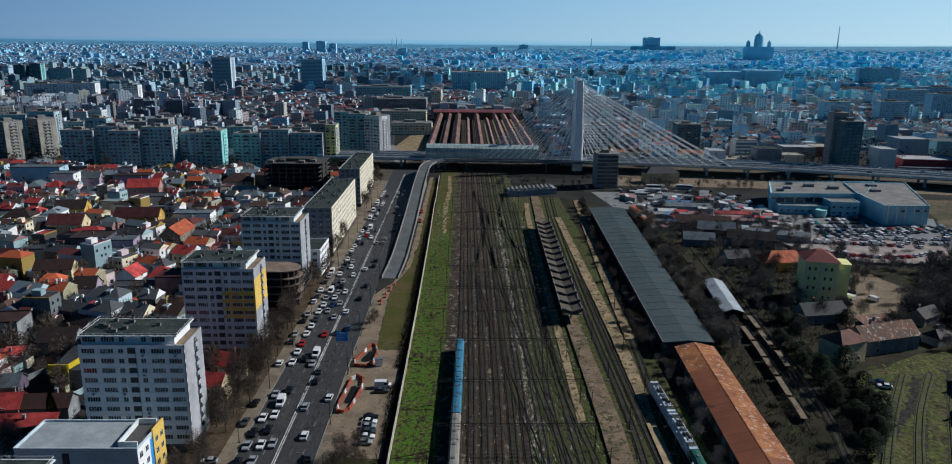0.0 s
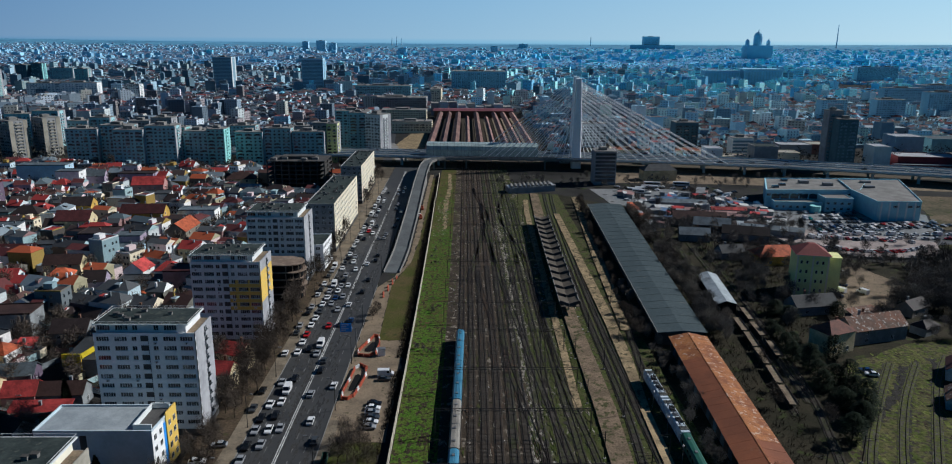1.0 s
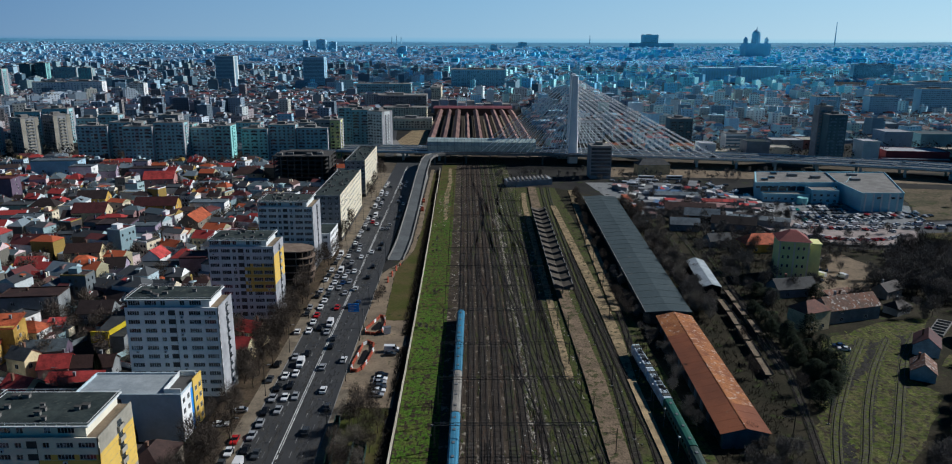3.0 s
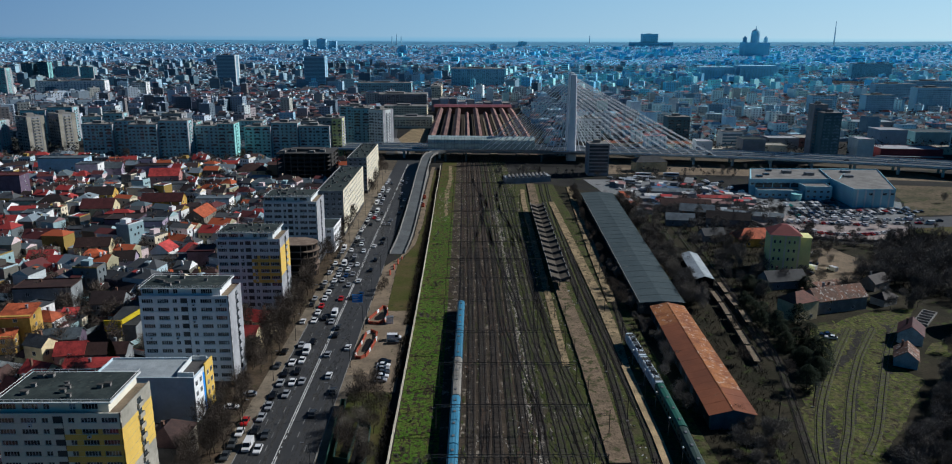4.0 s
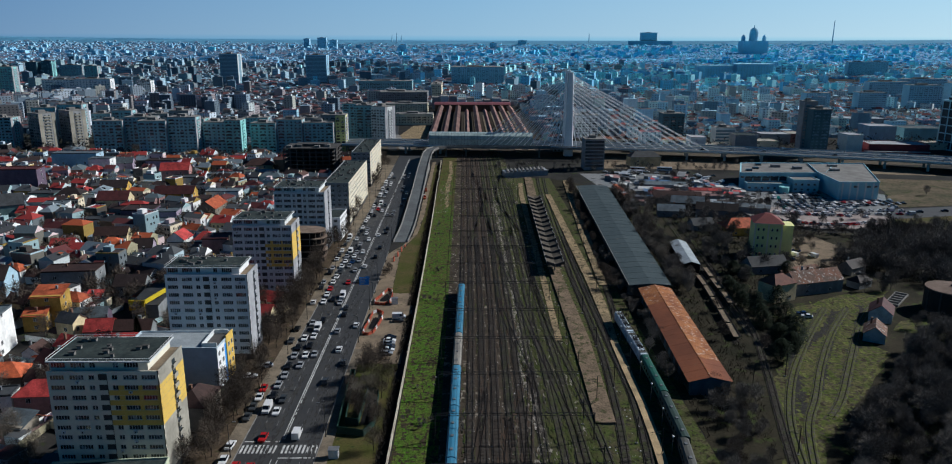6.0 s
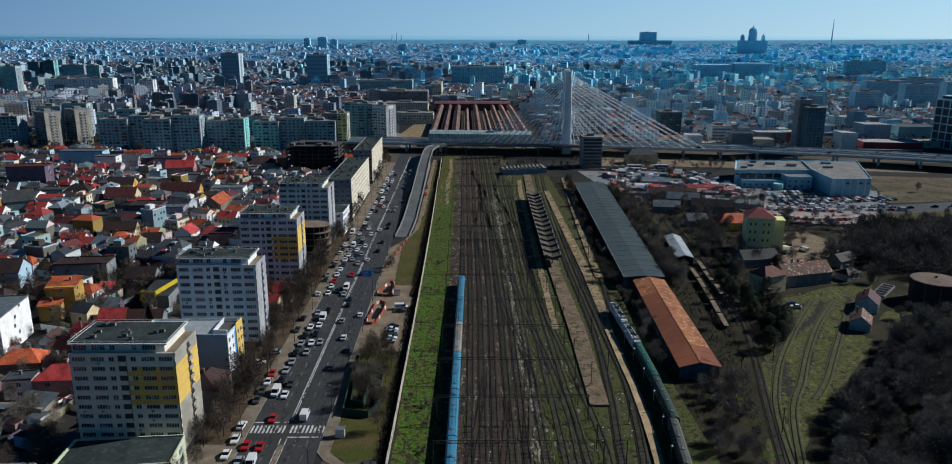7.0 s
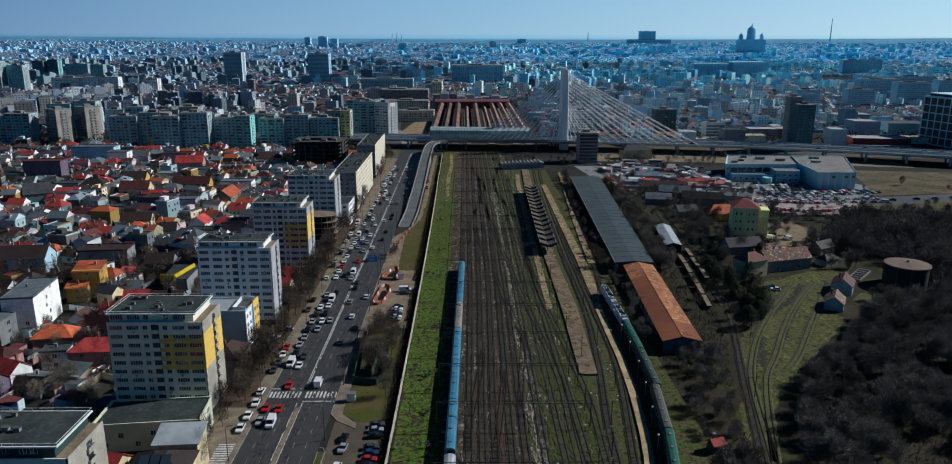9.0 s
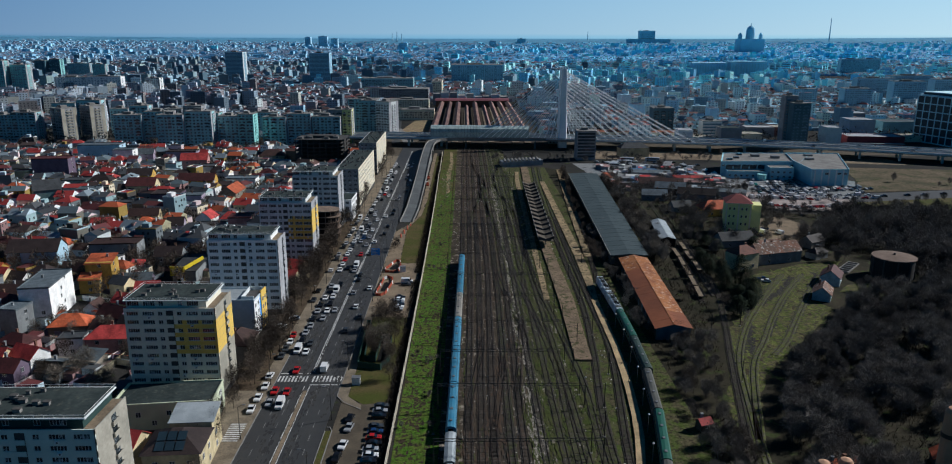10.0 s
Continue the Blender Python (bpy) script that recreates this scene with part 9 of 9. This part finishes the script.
# ---- vehicles ----
def car(paint, label, kind="hatch", far=False):
    """A car along y, nose towards +y: shaped body, glazed cabin, wheels, lamps."""
    b = thing("car" if kind != "van" else "van", label, "car" if kind != "van" else "van", group="vehicles")
    g = Geo()
    if kind == "van":
        L, W, H = 5.2, 1.95, 2.3
        side = [(-2.6, .35), (2.6, .35), (2.6, 1.05), (1.75, 1.25), (1.15, 2.25), (-2.55, 2.3), (-2.6, 2.0)]
        glass = [(1.72, 1.3), (1.18, 2.12), (.4, 2.12), (.4, 1.3)]
    else:
        L, W, H = 4.3, 1.78, 1.48
        side = [(-2.15, .3), (2.15, .3), (2.15, .72), (1.95, .86), (1.0, .95), (-1.75, .98), (-2.1, .88)]
        glass = [(1.0, .93), (.3, 1.42), (-1.1, 1.44), (-1.85, .97)]
    hw = W / 2

    def extrude(g, prof, x0, x1, inset=0.0, s=0):
        bot = [(x0, y, z) for y, z in prof]
        top = [(x1, y, z) for y, z in prof]
        g.solid(top, bot, s)
    extrude(g, side, -hw, hw)
    if kind != "van":
        roof = [(.28, 1.40), (.2, 1.48), (-1.0, 1.5), (-1.15, 1.42)]
        extrude(g, roof, -hw + .16, hw - .16)
    shell = part("body", g, M[paint], b)
    g = Geo()
    if kind == "van":
        extrude(g, glass, -hw - .01, hw + .01)
        g.solid([(-hw + .1, 1.74, 1.27), (hw - .1, 1.74, 1.27), (hw - .15, 1.2, 2.2), (-hw + .15, 1.2, 2.2)], [(-hw + .1, 1.8, 1.3), (hw - .1, 1.8, 1.3), (hw - .15, 1.24, 2.22), (-hw + .15, 1.24, 2.22)])
    else:
        lo, hi = [(y, z) for y, z in (glass[0], glass[3])], [(y, z) for y, z in (glass[1], glass[2])]
        a = [(-hw + .05, 1.0, .94), (hw - .05, 1.0, .94), (hw - .05, -1.85, .96), (-hw + .05, -1.85, .96)][::-1]
        c = [(-hw + .2, .3, 1.42), (hw - .2, .3, 1.42), (hw - .2, -1.1, 1.43), (-hw + .2, -1.1, 1.43)][::-1]
        g.solid(a, c)
    part("glazing", g, M["carglass"], shell)
    wh = Geo()
    wh.tube((-.11, 0, 0), (.11, 0, 0), .32, n=12), wh.tube((.10, 0, 0), (.125, 0, 0), .19, n=8, s=1), wh.tube((-.125, 0, 0), (-.10, 0, 0), .19, n=8, s=1)
    me = wh.mesh("wheel", [M["tyre"], M["steel"]])
    k = L * .31
    if far:
        g = Geo()
        for x in (-hw + .08, hw - .08):
            for y in (-k, k):
                g.tube((x - .11, y, .32), (x + .11, y, .32), .32, n=8)
        tagged(part("undercarriage", g, M["tyre"], b), kind="stuff")
        return b
    for x in (-hw + .08, hw - .08):
        for y in (-k, k):
            part("wheel", me, None, b, at=(x, y, .32))
    return b


KINDS = [("cw", "white parked hatchback car", "hatch"), ("cs", "silver grey saloon car", "hatch"), ("ck", "black saloon car", "hatch"), ("cg", "dark grey hatchback car", "hatch"), ("cr", "bright red hatchback car", "hatch"), ("cb", "dark blue hatchback car", "hatch"), ("cw", "white delivery van with glazed cab", "van"), ("ct", "turquoise green hatchback car", "hatch")]
CARS = [[car(p, "{} on the asphalt".format(l), k), False] for p, l, k in KINDS]
FAR_CARS = [[car(p, "{} far off on the asphalt".format(l), k, far=True), False] for p, l, k in KINDS]
WEIGHT = [30, 20, 23, 14, 5, 1, 5, 2]


FURTHEST = []


def put_car(x, y, rz, rng, z=0.03, k=None):
    k = rng.choices(range(8), WEIGHT)[0] if k is None else k
    c = (FAR_CARS if y > 255 else CARS)[k]
    m = pose(x, y, z, 0, 0, rz)
    if y > 405 and x > 60 and z < 1:
        FURTHEST.append((k, m))
        return
    if not c[1]:
        c[0].matrix_basis, c[1] = m, True
    else:
        copy_thing(c[0], m)


def traffic():
    rng = random.Random(61)
    # jammed lanes and cars parked along the kerb
    for x, dens, y0, y1, rz in ((-58.5, .78, 84, 520, 180), (-55.1, .62, 90, 500, 180), (-51.8, .42, 70, 420, 180), (-47.9, .13, 60, 520, 0), (-44.6, .20, 60, 520, 0), (-41.4, .12, 130, 480, 0)):
        y = y0
        while y < y1:
            if rng.random() < dens * (1.0 if y > 135 else 0.55) and not (112 < y < 120):
                put_car(x + rng.uniform(-.3, .3), y, rz + rng.uniform(-2, 2), rng)
            y += rng.uniform(6.6, 9.0)
    y = 88
    while y < 330:
        if rng.random() < .5:
            put_car(-62.6 + rng.uniform(-.3, .3), y, rng.choice((0, 180)) + rng.uniform(-3, 3), rng, z=.15)
        y += rng.uniform(5.6, 8)
    # the lots on the right of the boulevard
    for i in range(6):
        put_car(-27.6 + rng.uniform(-.2, .2), 175.5 + i * 2.75, -92 + rng.uniform(-3, 3), rng, z=.06, k=(1, 0, 3, 1, 0, 2)[i])
    put_car(-26.4, 209, -88, rng, z=.06, k=6), put_car(-26.6, 205.6, -90, rng, z=.06, k=3)
    for i, k in enumerate((3, 1, 2, None, 3, 5, 4, 2, 1, 0, 2)):
        if k is not None:
            put_car(-25.6 + rng.uniform(-.3, .3), 97 - i * 2.9, -86 + rng.uniform(-3, 3), rng, z=.05, k=k)
    for y, k in ((90, 2), (85, 1), (76, 0), (70, 2)):
        put_car(-33.5 + rng.uniform(-.5, .5), y, 172, rng, z=.05, k=k)
    put_car(-69, 158, -80, rng, z=.16, k=0), put_car(-66, 166, 95, rng, z=.16, k=1)
    put_car(-46.5, 122.5, 0, rng, k=6)
    # the lots by the shopping hall
    for r in range(5):
        for i in range(12):
            if rng.random() < .62:
                put_car(203 + i * 3.1 + r * 2.2, 410 + r * 8.5, rng.choice((0, 180)) + rng.uniform(-4, 4), rng, z=.12)
    for i in range(17):
        u = i / 16
        put_car(178 + 62 * u, 368 - 18 * math.sin(u * 2.4) + 6 * u, 20 + rng.uniform(-6, 6), rng, z=.18, k=rng.choice((0, 0, 1, 4, 6)))
    for i in range(13):
        if rng.random() < .75:
            put_car(186 + 4.6 * i, 384 - .9 * i + rng.uniform(-1, 1), 12 + rng.uniform(-6, 6), rng, z=.18, k=rng.choice((0, 6, 4, 1, 3)))
    for i in range(12):
        put_car(rng.uniform(225, 275), rng.uniform(398, 412), rng.uniform(60, 110), rng, z=.12)
    for i in range(46):
        r = i % 3
        put_car(203 + (i // 3) * 5.6 + rng.uniform(-1, 1), 393 + r * 5.2 + (i // 3) * 1.2, rng.choice((0, 180)) + 6 + rng.uniform(-5, 5), rng, z=.12)
    for i in range(7):
        put_car(284 + i * 15 + rng.uniform(-3, 3), 386 + i * 2.4 + rng.choice((0, 5)), 82, rng, z=.15)
    for i in range(80):
        put_car(rng.uniform(108, 196), rng.uniform(452, 530), rng.choice((70, 80, 165)) + rng.uniform(-8, 8), rng, z=.12)
    for i in range(24):
        put_car(200 + (i % 12) * 6.5 + rng.uniform(-1, 1), 380 + (i // 12) * 9 + rng.uniform(-1, 1), 80 + rng.uniform(-8, 8), rng, z=.18, k=rng.choice((0, 0, 6, 4, 1)))
    for x, y, a, k in ((167, 300, 60, 5), (172, 312, 70, 1), (166, 316, 80, 0), (162, 292, 30, 6), (176, 318, 80, 0), (171, 290, 20, 6), (158, 285, 40, 2), (131, 212, 70, 5), (131.5, 209, 70, 0)):
        put_car(x, y, a, rng, z=.1, k=k)
    x = -80
    while x < 470:
        if not -40 < x < 84:
            put_car(x, deck_y(x) + rng.choice((7, 10.5, 25, 29)), 94 if x < 60 else 100 if x < 160 else 112, rng, z=DZ + .05)
        x += rng.uniform(7, 17) if x > 240 else rng.uniform(12, 26)
    for i in range(16):
        put_car(-28.5 + rng.uniform(-1, 1), 400 + i * 11, rng.uniform(-10, 10), rng, z=.06, k=None) if rng.random() < .25 else None


traffic()


def furthest_cars():
    """The parked cars by the market, too far to be told apart."""
    v, f, s, mats = [], [], [], []
    for k, m in FURTHEST:
        for p in FAR_CARS[k][0].children:
            me, n0 = p.data, len(v)
            q = m @ p.matrix_basis
            v.extend(tuple(q @ a.co) for a in me.vertices)
            for poly in me.polygons:
                ma = me.materials[poly.material_index]
                if ma not in mats:
                    mats.append(ma)
                f.append([n0 + i for i in poly.vertices])
                s.append(mats.index(ma))
    me = bpy.data.meshes.new("parked_cars")
    me.from_pydata(v, [], f)
    for ma in mats:
        me.materials.append(ma)
    me.polygons.foreach_set("material_index", s)
    tagged(new("parked_cars", me), "rows of parked cars far off beside the market", "cars", kind="stuff")


furthest_cars()


def bus():
    b = thing("bus", "long white city bus beside the market", "bus", group="buses")
    g = Geo()
    g.sweep([(-1.25, .4), (-1.25, 2.9), (-1.1, 3.1), (1.1, 3.1), (1.25, 2.9), (1.25, .4)], [(0, -6, 0), (0, 6, 0)], closed=True)
    hull = part("body", g, M["cw"], b)
    g = Geo()
    g.box(-1.27, 1.27, -5.6, 5.4, 1.4, 2.4)
    part("window_band", g, M["carglass"], hull)
    for x in (-1.1, 1.1):
        for y in (-3.6, 3.8):
            w = Geo()
            w.tube((x - .15, y, .5), (x + .15, y, .5), .5, n=12)
            part("wheel", w, M["tyre"], b)
    return b


bs_ = bus()
for i, (x, y, a) in enumerate(((120, 510, 75), (128, 513, 75), (134, 519, 78), (139, 533, 80), (124, 504, 74), (161, 533, 80))):
    if i == 0:
        bs_.matrix_basis = pose(x, y, .12, 0, 0, a)
    else:
        copy_thing(bs_, pose(x, y, .12, 0, 0, a))


# ---- street furniture ----
def street_lamp():
    b = thing("street_lamp", "tall grey steel street lamp with curved arm", "street lamp", group="street lamps")
    g = Geo()
    g.tube((0, 0, 0), (0, 0, 9.5), .12, .07, 6), g.tube((0, 0, 9.5), (1.4, 0, 10.2), .06, .05, 5)
    part("pole", g, M["steel_dark"], b)
    g = Geo()
    g.box(1.2, 2.1, -.15, .15, 10.1, 10.28)
    part("lamp_head", g, M["steel"], b)
    g = Geo()
    g.tube((0, 0, 0), (0, 0, .5), .2, .16, 8)
    part("base", g, M["steel_dark"], b)
    return b


sl = street_lamp()
first = True
for i in range(15):
    for x, rz in ((-61.3, 0), (-39.2 if i > 5 else -38.7, 180)):
        y = 48 + i * 32 + (10 if rz else 0)
        if rz and y > 330:
            continue
        m = pose(x, y, .1, 0, 0, rz)
        if first:
            sl.matrix_basis, first = m, False
        else:
            copy_thing(sl, m)


def road_sign():
    b = thing("road_sign_gantry", "large blue direction sign on a steel gantry over the road", "road sign", (-39.0, 231, 0))
    g = Geo()
    g.tube((0, 0, 0), (0, 0, 7.6), .18, n=8), g.tube((0, 0, 7.2), (-5.5, 0, 7.2), .12, n=6)
    part("post", g, M["steel"], b)
    g = Geo()
    g.box(-5.4, -1.4, -.12, -.02, 6.2, 9.4)
    part("sign_panel", g, M["bluesign"], b, "bright blue sign panel")
    for z, w in ((8.7, 2.6), (8.0, 1.8), (7.3, 2.4), (6.7, 1.6)):
        g = Geo()
        g.box(-5.0, -5.0 + w, -.15, -.118, z, z + .25)
        part("sign_bar", g, M["frame"], b)


road_sign()


def barriers():
    """Red and white plastic barriers round two road works pits."""
    g = Geo()
    g.box(-.95, .95, -.22, .22, 0, .2), g.box(-.9, .9, -.12, .12, .2, .95), g.box(-.95, .95, -.16, .16, .95, 1.05)
    red = g.mesh("barrier_block", [M["orange"]])
    white = g.mesh("barrier_block", [M["frame"]])
    for ring in ([(-38.0, 193), (-36.2, 192.4), (-34.6, 194.5), (-33.4, 202), (-32.8, 209), (-33.4, 214.5), (-35.2, 216.2), (-37.0, 214), (-37.4, 206), (-38.2, 198), (-38.0, 193)], [(-37.4, 224.4), (-34, 223.6), (-31.6, 226), (-31.2, 234), (-32, 240.5), (-33.8, 241.5), (-35.4, 236), (-37.8, 228), (-37.4, 224.4)]):
        b = thing("road_works_barrier", "ring of red and white plastic barriers round a pit", "barrier", group="road works")
        total = sum(math.dist(a, c) for a, c in zip(ring, ring[1:]))
        d, i = 1.0, 0
        while d < total:
            x, y, a = along(ring, d)
            part("barrier_block", white if i % 5 == 4 else red, None, b, at=(x, y, .05), rz=a)
            d += 2.0
            i += 1
        # flat slab painted near-black for the shade in the pit
        g = Geo()
        cx, cy = sum(p[0] for p in ring[:-1]) / (len(ring) - 1), sum(p[1] for p in ring[:-1]) / (len(ring) - 1)
        g.prism([(cx + (x - cx) * .5, cy + (y - cy) * .5) for x, y in ring[:-1]], -.1, .12)
        tagged(part("pit", g, M["dark"]), "flat near-black slab painted as a shaded road works pit", "pit", kind="structure")
    b = thing("road_works_barrier", "row of orange barriers beside the ramp foot", "barrier", group="road works")
    for i in range(7):
        part("barrier_block", red, None, b, at=(-35.2 + i * .55 - (i % 2), 284 + i * 4.2, .06), rz=78)
    for x, y in ((-27.8, 425), (-28.3, 450)):
        g = Geo()
        g.box(-.9, .9, -1.8, 1.8, .3, 1.2), g.box(-.8, .8, .2, 1.5, 1.2, 2.2), g.tube((-.9, -1.2, .4), (.9, -1.2, .4), .45, n=10), g.tube((-.9, 1.2, .4), (.9, 1.2, .4), .45, n=10)
        tagged(part("digger", g, M["orange"], at=(x, y, 0.1)), "small orange road works machine on the dirt", "machine")


barriers()


def fence_ring():
    """The sheeted green fence round the garden pit by the crossing."""
    b = thing("site_fence", "dark green sheeted fence round a garden", "fence")
    ring = [(-36.0, 124), (-28.5, 122), (-26.2, 128), (-27.0, 146), (-30.5, 148), (-30.8, 128), (-34.5, 129), (-36.2, 160), (-37.4, 160), (-36.0, 124)]
    for p, q in zip(ring, ring[1:]):
        n = max(1, int(math.dist(p, q) / 2.5))
        for i in range(n):
            a = (p[0] + (q[0] - p[0]) * i / n, p[1] + (q[1] - p[1]) * i / n)
            c = (p[0] + (q[0] - p[0]) * (i + 1) / n, p[1] + (q[1] - p[1]) * (i + 1) / n)
            g = Geo()
            g.beam((*a, 2.2), (*c, 2.2), .08, 2.1)
            part("fence_panel", g, M["greenmesh"], b)
    # flat near-black slab in place of a black pit
    g = Geo()
    g.prism([(-30.4, 128.4), (-27, 128.4), (-27.6, 145), (-30.2, 146)], 0, .1)
    tagged(part("garden_bed", g, M["dark"]), "flat near-black slab for a pit behind the fence", "garden", kind="structure")


fence_ring()


def billboard(x, y, rz):
    b = thing("kiosk", "small white kiosk with flat roof", "kiosk", (x, y, 0), rz)
    g = Geo()
    g.box(-1.2, 1.2, -.9, .9, 0.1, 2.5)
    part("body", g, M["frame"], b)
    g = Geo()
    g.box(-1.4, 1.4, -1.1, 1.1, 2.5, 2.65)
    part("roof", g, M["steel"], b)


billboard(-34.8, 112, 0), billboard(-29.5, 225, 10)
